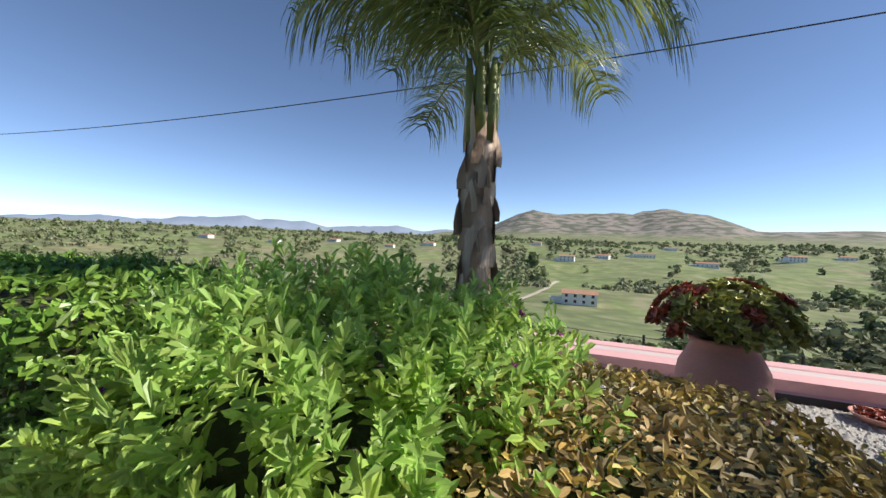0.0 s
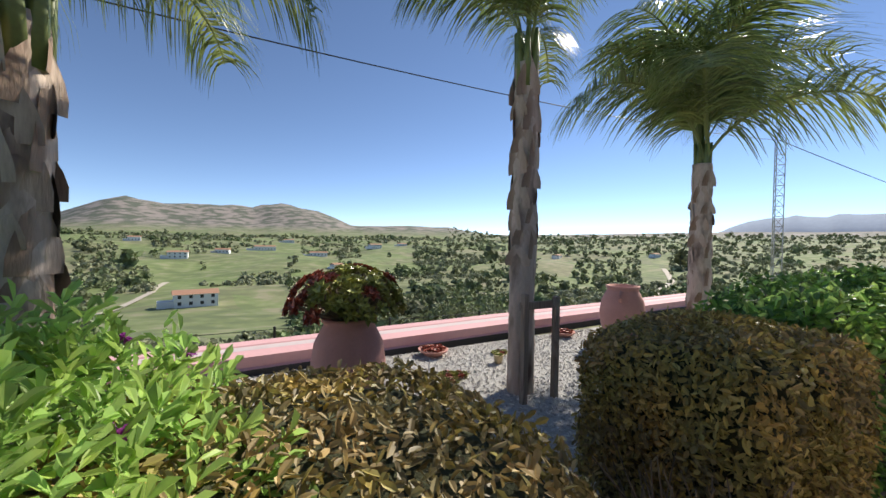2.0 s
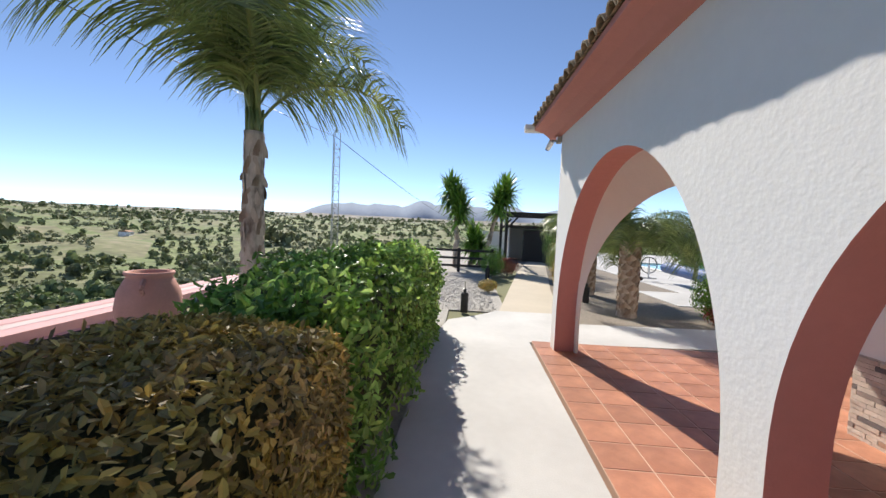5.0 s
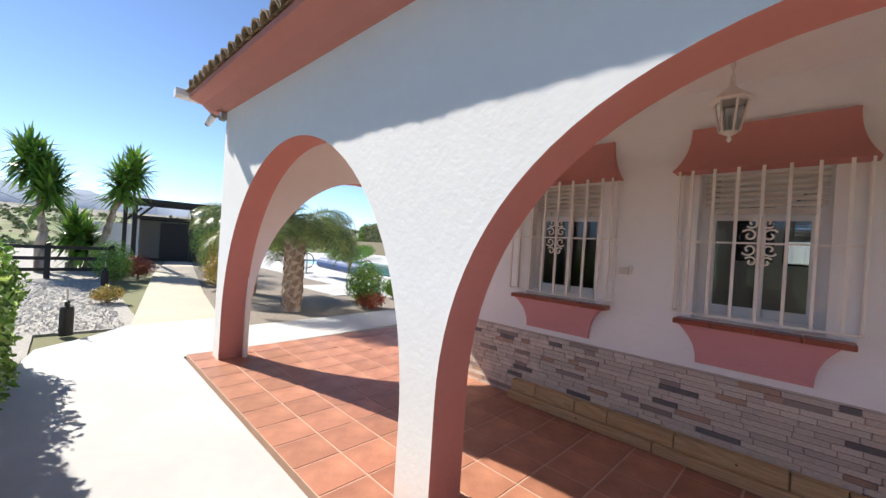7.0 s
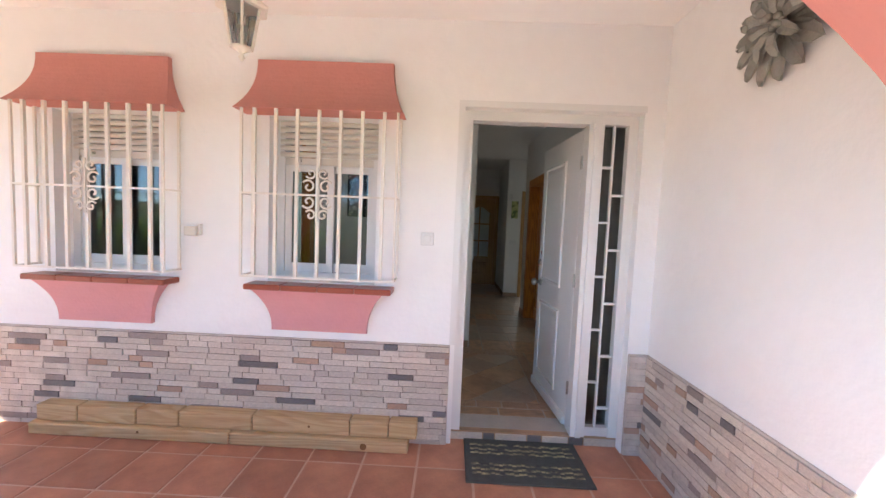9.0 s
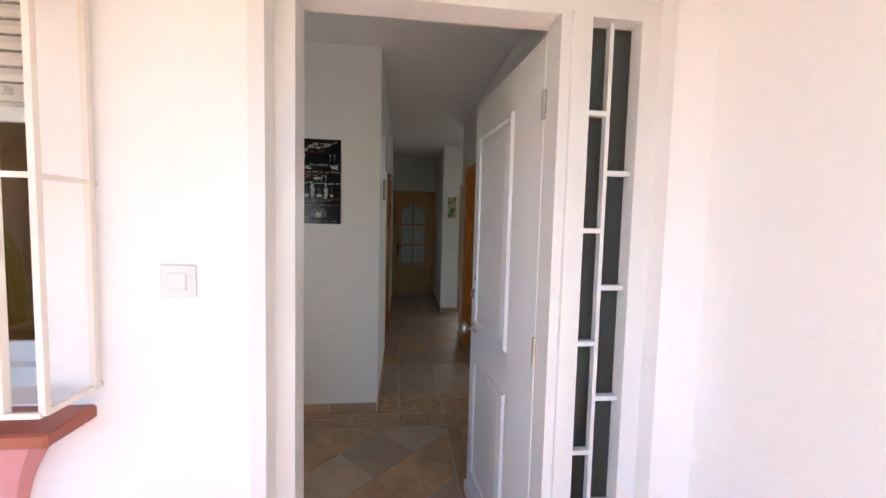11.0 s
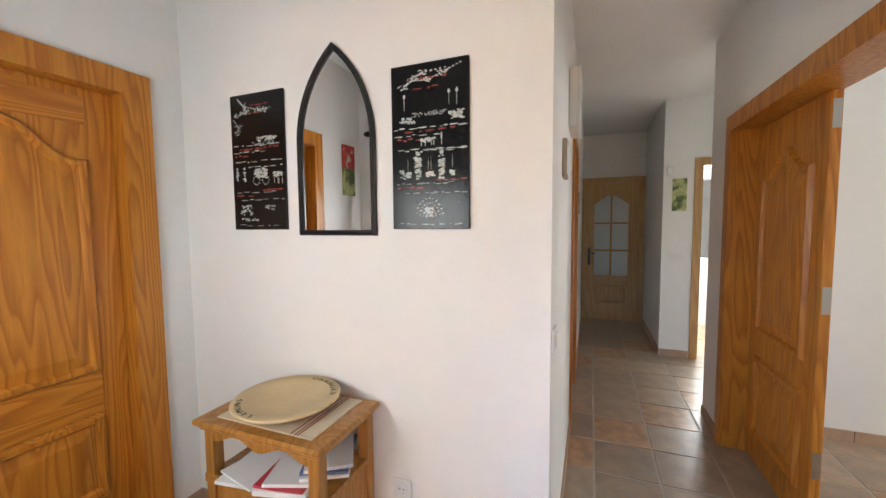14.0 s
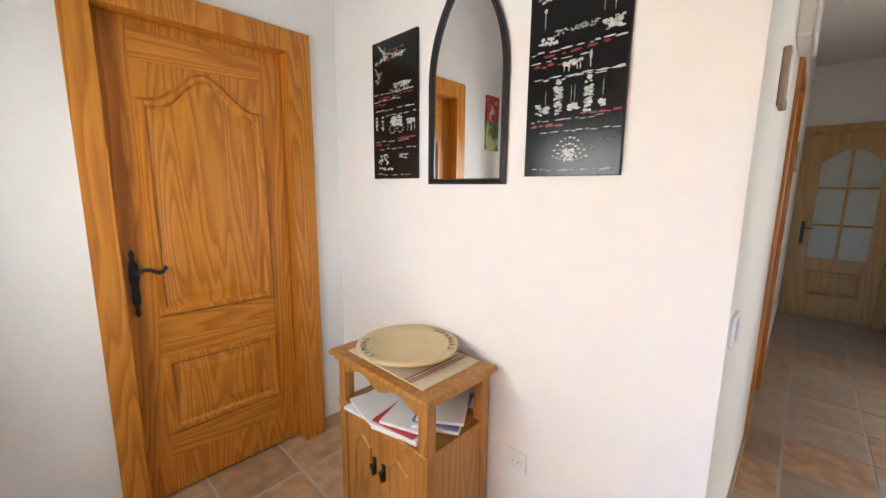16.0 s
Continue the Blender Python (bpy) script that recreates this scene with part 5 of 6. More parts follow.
for i in range(7):
    x = rg.uniform(-6.6, -2.6)
    bm = bmesh.new()
    for k in range(6):
        a = k * math.pi / 3
        prism(bm, [(0, 0), (0.03 * math.cos(a), 0.03 * math.sin(a)), (0.045 * math.cos(a + 0.5), 0.045 * math.sin(a + 0.5)), (0.03 * math.cos(a + 1), 0.03 * math.sin(a + 1))], "y", -0.008 * k, -0.008 * k + 0.006)
    ob = thing("hedge_flower", bm, ORANGE, "small orange flower on the green hedge", "flower", "orange hedge flowers")
    ob.matrix_basis = pose(x, -3.66, rg.uniform(0.55, 1.0))


def shoots_bush():
    """A bush of upright leafy shoots, each a spire of narrow leaves."""
    b = base("milkwort_bush", 0, 0, 0, "bright green leafy bush with a few purple flowers", "bush")
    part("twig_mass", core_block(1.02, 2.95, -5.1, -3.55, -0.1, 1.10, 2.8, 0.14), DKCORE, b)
    rg = np.random.default_rng(5)
    p, nr = shell_points(1500, 0.93, 3.02, -5.2, -3.46, -0.1, 1.16, 31, 0.13, 2.6)
    pos, nn, al = [], [], []
    tips = []
    for q, d in zip(p, nr):
        ax = d * 0.75 + np.array([0, 0, 0.75]) + rg.normal(0, 0.2, 3)
        ax /= np.linalg.norm(ax)
        L = rg.uniform(0.12, 0.27)
        s = np.cross(ax, rg.normal(0, 1, 3))
        s /= np.linalg.norm(s)
        t = np.cross(ax, s)
        m = int(rg.integers(14, 20))
        for k in range(m):
            u = k / m
            a = k * 2.4
            out = s * math.cos(a) + t * math.sin(a)
            pos.append(q + ax * L * u)
            w = 0.85 - 0.6 * u
            al.append(out * w + ax * (1 - w * 0.6))
            nn.append(ax * w - out * (1 - w) * 0.8)
        tips.append(q + ax * L)
    stuff_part("leaves", leaf_mesh("bush_leaves", np.array(pos), np.array(nn), 0.07, 0.028, LIME, 6, 0.18, 0.25, 0.1, np.array(al)), b)
    for i in rg.choice(len(tips), 26, replace=False):
        me = leaf_mesh("petals", np.tile(tips[i], (14, 1)), rg.normal(0, 1, (14, 3)), 0.028, 0.016, PURPLE, int(i), 0.3)
        ob = new("flower", me)
        ob.parent = b


shoots_bush()

# dry twiggy shrub
tw = base("dry_shrub", -0.68, -3.85, -0.06, "bare dry twiggy shrub between the hedges", "shrub")
rg = random.Random(3)
bm = bmesh.new()
for i in range(150):
    a, r = rg.uniform(0, 6.28), rg.uniform(0, 0.1)
    p = Vector((r * math.cos(a), r * math.sin(a), 0))
    d = Vector((math.cos(a) * rg.uniform(0.1, 0.8), math.sin(a) * rg.uniform(0.1, 0.8), 1.0)).normalized()
    for k in range(3):
        q = p + d * rg.uniform(0.15, 0.30)
        tube(bm, p, q, 0.006 - k * 0.001, 0.005 - k * 0.001, 4)
        p = q
        d = (d + Vector((rg.uniform(-0.35, 0.35), rg.uniform(-0.35, 0.35), 0.1))).normalized()
tagged(part("twigs", bm, TWIG, tw), kind="stuff")


# palms
def frond_mesh(seed, length, lift, droop, leaflets=70):
    """One feather frond along +x: a tapering arched rachis with hanging leaflets."""
    rg = random.Random(seed)
    N = 22
    pts = []
    x = z = 0.0
    for i in range(N + 1):
        u = i / N
        ang = lift - (lift + droop) * u ** 1.15
        pts.append(Vector((x, 0.05 * math.sin(u * 3 + seed), z)))
        x += math.cos(ang) * length / N
        z += math.sin(ang) * length / N
    vs, fs, mi = [], [], []
    for i, p in enumerate(pts):
        r = 0.022 * (1 - i / N) ** 0.8 + 0.003
        for a in range(4):
            vs.append((p.x, p.y + r * math.cos(a * math.pi / 2), p.z + r * math.sin(a * math.pi / 2)))
    for i in range(N):
        for a in range(4):
            fs.append((i * 4 + a, i * 4 + (a + 1) % 4, i * 4 + 4 + (a + 1) % 4, i * 4 + 4 + a))
            mi.append(0)
    for k in range(leaflets):
        u = 0.16 + 0.84 * k / leaflets
        f = u * N
        i = min(N - 1, int(f))
        p = pts[i].lerp(pts[i + 1], f - i)
        t = (pts[i + 1] - pts[i]).normalized()
        for s in (-1, 1):
            L = (0.42 + 0.44 * math.sin(math.pi * min(1, u * 0.9 + 0.08))) * rg.uniform(0.8, 1.15)
            d = (t * rg.uniform(0.3, 0.7) + Vector((0, s, 0)) * rg.uniform(0.55, 1.0) + Vector((0, 0, rg.uniform(-0.1, 0.5)))).normalized()
            w = 0.0085
            o = len(vs)
            q = p.copy()
            for j in range(5):
                ww = w * (1.0, 1.1, 0.9, 0.6, 0.08)[j]
                side = t * ww
                vs += [tuple(q - side), tuple(q + side)]
                q = q + d * (L / 4)
                d = (d + Vector((0, 0, -0.62))).normalized()
            for j in range(4):
                fs.append((o + j * 2, o + j * 2 + 1, o + j * 2 + 3, o + j * 2 + 2))
                mi.append(1)
    me = bpy.data.meshes.new("frond")
    me.from_pydata(vs, [], fs)
    me.materials.append(PETI)
    me.materials.append(FROND)
    me.polygons.foreach_set("material_index", mi)
    return me


FRONDS = [frond_mesh(1, 2.1, 1.2, 1.3, 95), frond_mesh(2, 1.95, 1.0, 1.4, 95), frond_mesh(3, 2.2, 1.38, 1.0, 95), frond_mesh(4, 1.9, 0.85, 1.35, 95)]


def palm_trunk(h, r, seed):
    bm = bmesh.new()
    n, rows = 18, 46
    rings = []
    for i in range(rows + 1):
        z = h * i / rows
        u = i / rows
        ring = []
        for k in range(n):
            a = 2 * math.pi * k / n
            rr = r * (1.12 - 0.25 * u) * (1 + 0.10 * noise.noise((math.cos(a) * 2, math.sin(a) * 2, z * 1.6 + seed)))
            rr += 0.012 * (((z * 5.2 + 0.35 * math.sin(a + z)) % 1.0)) * (1.4 if u > 0.35 else 0.8)
            ring.append(bm.verts.new((rr * math.cos(a), rr * math.sin(a), z)))
        rings.append(ring)
    for p, q in zip(rings, rings[1:]):
        for k in range(n):
            bm.faces.new((p[k], p[(k + 1) % n], q[(k + 1) % n], q[k]))
    bm.faces.new(rings[-1])
    return bm


def sheath(r, L, w):
    """A torn dry leaf base hugging the trunk, along +z at radius r in +x."""
    bm = bmesh.new()
    rows = []
    for i in range(6):
        u = i / 5
        ww = w * (1.0, 1.0, 0.85, 0.6, 0.35, 0.1)[i]
        rows.append([bm.verts.new((r + 0.001 + 0.012 * math.sin(math.pi * u) - 0.02 * (s / 2) ** 2 + 0.006 * ((i * 3 + s) % 3), ww * s / 2, L * u)) for s in (-2, -1, 0, 1, 2)])
    for p, q in zip(rows, rows[1:]):
        for k in range(4):
            bm.faces.new((p[k], p[k + 1], q[k + 1], q[k]))
    return bm


def palm(x, y, h, r, seed, fronds, label, boots=(0.45, 1.0), scale=1.0, rise=28, tilt=4):
    p = base("queen_palm", x, y, -0.08, label, "palm tree", "queen palms", 0)
    part("trunk", palm_trunk(h, r, seed), BARK, p, smooth=True)
    rg = random.Random(seed)
    sm = mesh_of("sheath", sheath(r * 0.97, 0.42, 0.13), BOOT, smooth=True)
    for i in range(26):
        u = boots[0] + (boots[1] - boots[0]) * i / 26
        ob = new("leaf_sheath", sm)
        ob.parent = p
        k = 1.0 - 0.12 * u
        ob.matrix_basis = pose(0, 0, h * u - 0.2, 0, 0, i * 137.5 + rg.uniform(-20, 20)) @ Matrix.Diagonal((k, rg.uniform(0.7, 1.2), rg.uniform(0.6, 1.3), 1))
    cs = bmesh.new()
    for i in range(7):
        a = i * 0.9
        tube(cs, (0.07 * math.cos(a), 0.07 * math.sin(a), h - 0.25), (0.12 * math.cos(a), 0.12 * math.sin(a), h + 0.35), 0.06, 0.02, 6)
    part("crown_shaft", cs, PETI, p, smooth=True)
    for i in range(fronds):
        ob = new("frond", FRONDS[(i * 3 + seed) % 4] if i % 3 else FRONDS[2])
        ob.parent = p
        up = i / fronds
        ob.matrix_basis = pose(0, 0, h + 0.05 + 0.30 * up, 0, 0, i * 137.5 + seed * 40) @ pose(0.06, 0, 0, rg.uniform(-14, 14), -tilt - rise * up + rg.uniform(-6, 6), 0) @ Matrix.Diagonal((scale, scale, scale, 1))
    return p


palm(1.76, -5.60, 2.62, 0.112, 1, 14, "queen palm with shaggy grey-brown trunk and drooping fronds", (0.42, 1.0), 0.78)
palm(-1.83, -6.24, 3.5, 0.125, 2, 9, "tall queen palm with ringed trunk beside a wooden stake", scale=0.82, rise=38)
palm(-6.06, -6.60, 3.0, 0.155, 5, 16, "queen palm with a full crown of drooping fronds", (0.2, 1.0), 1.5, 40, 14)

# stake frame by the palm
st = base("palm_stake", -1.64, -5.97, -0.07, "weathered timber stake frame bracing a palm", "stake")
part("post", box(bmesh.new(), -0.03, -0.03, 0, 0.03, 0.03, 1.10, 0.004), GREYW, st)
part("post", box(bmesh.new(), -0.43, -0.01, 0, -0.37, 0.05, 1.06, 0.004), GREYW, st)
part("rail", box(bmesh.new(), -0.43, -0.055, 0.93, 0.03, -0.032, 1.01, 0.004), GREYW, st)


# clay pots and succulents
def rosette(R, m):
    bm = bmesh.new()
    for k in range(20):
        a, u = k * 2.4, k / 20
        L, t = R * (0.45 + 0.55 * u), 1.15 - 0.95 * u
        c, s = math.cos(a), math.sin(a)
        d = Vector((c * math.cos(t), s * math.cos(t), math.sin(t)))
        w = Vector((-s, c, 0)) * L * 0.24
        n = d.cross(w).normalized() * 0.012
        v = [bm.verts.new(p) for p in (d * 0.01, d * L * 0.6 + w + n, d * L, d * L * 0.6 - w + n, d * L * 0.6 - n)]
        for f in ((0, 1, 4), (1, 2, 4), (2, 3, 4), (3, 0, 4), (0, 3, 2, 1)):
            bm.faces.new([v[i] for i in f])
    return mesh_of("rosette", bm, m)


RG, RR = rosette(0.085, SUCCG), rosette(0.08, SUCCR)


def urn(x, y, r, h, label, planted):
    u = base("clay_pot", x, y, -0.07, label, "plant pot", "pink clay pots")
    prof = [(0.55, 0), (0.72, 0.1), (0.95, 0.35), (1.0, 0.55), (0.92, 0.75), (0.72, 0.90), (0.66, 0.94), (0.74, 0.97), (0.74, 1.0), (0.62, 1.0), (0.60, 0.90), (0.05, 0.88)]
    part("bowl", lathe(bmesh.new(), [(a * r, b * h) for a, b in prof], 36), CLAY, u, smooth=True)
    if not planted:
        for a in (30, 210):
            bm = bmesh.new()
            pts = [(r * 0.75 + 0.12 * math.sin(k * math.pi / 6), 0, h * (0.92 - 0.03 * k)) for k in range(7)]
            for p, q in zip(pts, pts[1:]):
                tube(bm, p, q, 0.025, n=6)
            part("handle", bm, CLAY, u).matrix_basis = pose(0, 0, 0, 0, 0, a)
    return u


urn(-0.05, -6.55, 0.335, 0.90, "large round pink clay pot standing on the gravel", True)
urn(-4.6, -7.0, 0.34, 0.95, "large round pink clay jar beyond the hedge", False)
ae = base("aeonium", -0.05, -6.55, 0.72, "bushy aeonium with green and dark red rosettes in a clay pot", "succulent")
rg = random.Random(12)
bm = bmesh.new()
for i in range(78):
    a, e = i * 2.4, math.asin(1 - (i + 0.5) / 78 * 1.25)
    R = 0.385 + rg.uniform(-0.09, 0.05)
    p = Vector((math.cos(a) * math.cos(e) * R * 1.22, math.sin(a) * math.cos(e) * R, 0.24 + math.sin(e) * 0.29 + rg.uniform(-0.04, 0.04)))
    ob = new("rosette", RR if rg.random() < (0.65 if p.x > 0.1 else 0.15) else RG)
    ob.parent = ae
    ob.matrix_basis = Matrix.Translation(p) @ (p - Vector((0, 0, 0.05))).to_track_quat("Z", "Y").to_matrix().to_4x4() @ Matrix.Diagonal((*[rg.uniform(1.15, 1.7)] * 3, 1))
    mid = Vector((p.x * 0.35, p.y * 0.35, 0.12))
    tube(bm, (0.08 * math.cos(a), 0.08 * math.sin(a), 0.04), mid, 0.016, 0.013, 5)
    tube(bm, mid, p, 0.013, 0.010, 5)
tagged(part("stems", bm, TWIG, ae), kind="stuff")

for x, y, s in ((-1.58, -7.78, 1.0), (-4.1, -7.75, 0.9)):
    bw = base("clay_bowl", x, y, -0.07, "shallow terracotta bowl planted with reddish succulents", "plant pot", "terracotta bowls")
    part("bowl", lathe(bmesh.new(), [(0.10 * s, 0), (0.20 * s, 0.08), (0.215 * s, 0.10), (0.205 * s, 0.105), (0.18 * s, 0.085), (0.01, 0.08)], 24), CLAY, bw, smooth=True)
    for i in range(13):
        ob = new("rosette", RR)
        ob.parent = bw
        a = i * 2.4
        ob.matrix_basis = pose(0.045 * math.sqrt(i) * s * math.cos(a), 0.045 * math.sqrt(i) * s * math.sin(a), 0.09, 10 * math.sin(a), 10 * math.cos(a), 50 * i)
for i, (x, y) in enumerate(((-1.25, -6.75), (-1.45, -6.88), (-1.32, -6.95), (-2.45, -7.4))):
    ob = thing("ground_succulent", None, None, "pinkish green succulent rosette in the gravel", "succulent", "succulents in the gravel")
    for k in range(5):
        c = new("rosette", RR if k % 2 else RG)
        c.parent = ob
        c.matrix_basis = pose(0.06 * math.cos(k * 1.3), 0.06 * math.sin(k * 1.3), 0.02, 20 * math.sin(k), 15, k * 60)
    ob.matrix_basis = pose(x, y, -0.06)
yp = base("small_pot", -2.2, -7.1, -0.07, "small yellowish pot with a green plant", "plant pot")
part("pot", lathe(bmesh.new(), [(0.045, 0), (0.065, 0.11), (0.07, 0.12), (0.06, 0.12), (0.055, 0.10), (0.01, 0.10)], 20), SHELL, yp, smooth=True)
c = new("rosette", RG)
c.parent = yp
c.matrix_basis = pose(0, 0, 0.105)


def bollard(x, y):
    b = base("garden_light", x, y, -0.06, "dark brown post garden light with a steel cap", "garden light", "garden lights")
    part("post", lathe(bmesh.new(), [(0.075, 0), (0.075, 0.36), (0.06, 0.39), (0.02, 0.39)], 14), BLACKW, b)
    part("collar", lathe(bmesh.new(), [(0.03, 0.39), (0.03, 0.45), (0.045, 0.46), (0.02, 0.47)], 12), BLACKM, b)
    part("spike_lamp", tube(bmesh.new(), (0, 0, 0.46), (0.02, 0, 0.62), 0.012, 0.008), STEEL, b)


for x, y in ((-7.72, -3.24), (-13.2, -2.55), (-9.6, -0.35)):
    bollard(x, y)


# round shrubs and yuccas
def shrub(x, y, r, h, m, label, n=1600, seed=1, z=-0.06, leaf=(0.07, 0.03)):
    s = base("garden_shrub", x, y, z, label, "shrub")
    part("stems", tube(bmesh.new(), (0, 0, 0), (0, 0, h * 0.5), 0.03, 0.02, 6), TWIG, s)
    rg = np.random.default_rng(seed)
    d = rg.normal(0, 1, (n, 3))
    d /= np.linalg.norm(d, axis=1)[:, None]
    p = d * np.array([r, r, h / 2]) * rg.uniform(0.55, 1.0, (n, 1)) + [0, 0, h / 2 + 0.03]
    p[:, 2] = np.maximum(p[:, 2], 0.02)
    stuff_part("leaves", leaf_mesh("shrub_leaves", p, d, *leaf, m, seed, 0.6), s)


shrub(-13.8, -2.35, 0.45, 0.85, GREENL, "rounded green shrub in the gravel bed", seed=2)
shrub(-14.6, -1.75, 0.42, 0.7, SUCCR, "low shrub with red leaves beside the path", seed=3)
shrub(-10.4, -2.66, 0.28, 0.32, GOLDL, "small yellowish shrub in the gravel", 700, 4)
shrub(-15.5, -2.3, 0.6, 1.1, GREENL, "bushy green shrub by the black fence", seed=5)
shrub(-8.0, 1.65, 0.48, 1.05, GREENL, "egg-shaped clipped green shrub by the pool", 2600, 6)
shrub(-7.85, 1.72, 0.36, 0.35, SUCCR, "red bromeliad plants under the shrub", 500, 7, leaf=(0.16, 0.03))
shrub(-8.9, 3.2, 0.35, 0.55, GREENL, "small dark green shrub by the pool", seed=8)
shrub(-11.8, -0.35, 0.45, 0.9, GOLDL, "yellow green shrub beside the beige path", seed=9)
shrub(-13.5, 0.1, 0.7, 1.6, GOLDL, "bushy shrub with yellow and orange leaves", 2600, 10)
shrub(-15.5, 0.4, 0.8, 2.6, GREENL, "tall leafy shrub along the path", 3000, 15)
for i in range(5):
    shrub(-20 - i * 3.0, 8 + i * 2.4, 1.0, 1.3, GREENL, "trimmed garden shrub beyond the pool", 900, 20 + i, leaf=(0.14, 0.06))


def yucca(x, y, h, lean, seed, heads):
    yb = base("yucca_tree", x, y, -0.1, "yucca tree with bare trunk and spiky green heads", "yucca", "yucca trees")
    rg = random.Random(seed)
    top = Vector((lean[0], lean[1], h))
    bm = bmesh.new()
    prev = Vector((0, 0, 0))
    for k in range(1, 7):
        q = top * (k / 6) + Vector((0.05 * math.sin(k), 0.05 * math.cos(k * 2), 0))
        tube(bm, prev, q, 0.17 - 0.015 * k, 0.16 - 0.015 * k, 9)
        prev = q
    part("trunk", bm, BARK, yb, smooth=True)
    for o in heads:
        vs, fs = [], []
        c = top + Vector(o)
        for k in range(210):
            a, e = rg.uniform(0, 6.283), rg.uniform(-1.0, 1.5)
            d = Vector((math.cos(a) * math.cos(e), math.sin(a) * math.cos(e), math.sin(e)))
            L = rg.uniform(0.7, 1.05)
            s = d.cross(Vector((0, 0, 1))).normalized() * 0.048
            b = c + Vector((0, 0, rg.uniform(-0.35, 0.3)))
            n = len(vs)
            vs += [b - s, b + s, b + d * L * 0.6 + s, b + d * L * 0.6 - s, b + d * L + Vector((0, 0, -0.08))]
            fs += [(n, n + 1, n + 2, n + 3), (n + 3, n + 2, n + 4)]
        me = bpy.data.meshes.new("leaf_head")
        me.from_pydata([tuple(v) for v in vs], [], fs)
        me.materials.append(GREENL)
        ob = new("leaf_head", me)
        ob.parent = yb


yucca(-17.0, -3.75, 2.5, (-0.15, -0.1, 0), 1, ((0, 0, 0.5), (0.3, 0.2, 0.0), (-0.2, -0.3, 0.9)))
yucca(-17.6, -2.75, 2.5, (0.2, 0.75, 0), 2, ((0, 0, 0.4), (0.1, 0.3, 0.9)))
yucca(-17.9, -3.1, 0.9, (0, 0, 0), 3, ((0, 0, 0.3), (0.2, 0.3, 0.0)))


def pool_palm(x, y, h, seed):
    p = base("date_palm", x, y, -0.08, "short date palm with rough stubbed trunk", "palm tree", "date palms")
    bm = palm_trunk(h, 0.17, seed)
    part("trunk", bm, BARK, p)
    rg = random.Random(seed)
    sm = mesh_of("leaf_stub", sheath(0.17, 0.16, 0.12), BOOT)
    for i in range(60):
        ob = new("leaf_stub", sm)
        ob.parent = p
        ob.matrix_basis = pose(0, 0, 0.1 + h * 0.9 * i / 60, 0, 0, i * 137.5) @ pose(0, 0, 0, 0, 12, 0)
    for i in range(20):
        ob = new("frond", FRONDS[i % 4])
        ob.parent = p
        ob.matrix_basis = pose(0, 0, h, 0, 0, i * 137.5) @ pose(0.05, 0, 0, rg.uniform(-10, 10), rg.uniform(-25, 30), 0) @ Matrix.Diagonal((0.8, 0.8, 0.7, 1))


pool_palm(-8.25, 0.06, 1.55, 3)
pool_palm(-11.0, 0.1, 1.45, 4)
pool_palm(-16, 9.5, 2.2, 5)

# pool, terrace and its far edge
setting("pavement_pool", boxes((-40, 3.2, -0.3, -8.9, 24, -0.045), (-12.2, 1.9, -0.3, -9.8, 3.2, -0.045)), CONC)
setting("trim_pool", boxes((-26, 6.2, -0.2, -10.8, 6.6, 0.02), (-26, 12.6, -0.2, -10.8, 13.0, 0.02), (-11.2, 6.6, -0.2, -10.8, 12.6, 0.02), (-26, 6.6, -0.2, -25.6, 12.6, 0.02)), mat("white_coping", (0.72, 0.71, 0.68), 0.7, 0.05, 3))
tagged(setting("water_pool", boxes((-25.6, 6.6, -0.2, -11.2, 12.6, -0.03)), POOL), "turquoise swimming pool water", "water")
setting("wall_garden_far", boxes((-48, 26, -0.3, 4, 26.3, 1.5)), mat("sand_wall", (0.36, 0.30, 0.22), 0.9, 0.1, 2))
hedge("pool_hedge", (-48, 6, 26.4, 29.5, -0.2, 4.2), 9000, (0.34, 0.16), GREENL, "tall dark green hedge behind the garden wall", 8, 44, 0.3)
rl = base("pool_cover_reel", -10.9, 3.6, -0.045, "pool cover reel with blue rolled cover and black wheels", "pool reel")
part("roll", tube(bmesh.new(), (-4.2, 0.6, 0.55), (-0.1, 0.0, 0.55), 0.2, n=14), RUBBER, rl)
for x in (0.0, -4.25):
    bm = bmesh.new()
    for k in range(16):
        a, b = k * math.pi / 8, (k + 1) * math.pi / 8
        tube(bm, (x, 0.3 * math.cos(a), 0.6 + 0.3 * math.sin(a)), (x, 0.3 * math.cos(b), 0.6 + 0.3 * math.sin(b)), 0.02, n=5)
        if k % 4 == 0:
            tube(bm, (x, 0, 0.6), (x, 0.3 * math.cos(a), 0.6 + 0.3 * math.sin(a)), 0.012, n=4)
    part("hand_wheel", bm, BLACKM, rl)
    part("stand", boxes((x - 0.03, -0.3, 0.08, x + 0.03, 0.3, 0.14), (x - 0.03, -0.03, 0.1, x + 0.03, 0.03, 0.6)), PVC, rl)
    part("caster", tube(bmesh.new(), (x - 0.03, -0.28, 0.08), (x + 0.03, -0.28, 0.08), 0.08, n=10), BLACKM, rl)
ra = base("pool_ladder", -12.4, 6.45, 0.02, "chrome pool ladder rails", "pool ladder")
for dx in (0, 0.5):
    bm = bmesh.new()
    pts = [(dx, 0.3 * math.cos(k * math.pi / 8), 0.45 + 0.3 * math.sin(k * math.pi / 8)) for k in range(9)]
    pts = [(dx, 0.3, -0.02)] + pts + [(dx, -0.3, -0.02)]
    for a, b in zip(pts, pts[1:]):
        tube(bm, a, b, 0.022, n=6)
    part("rail", bm, STEEL, ra)

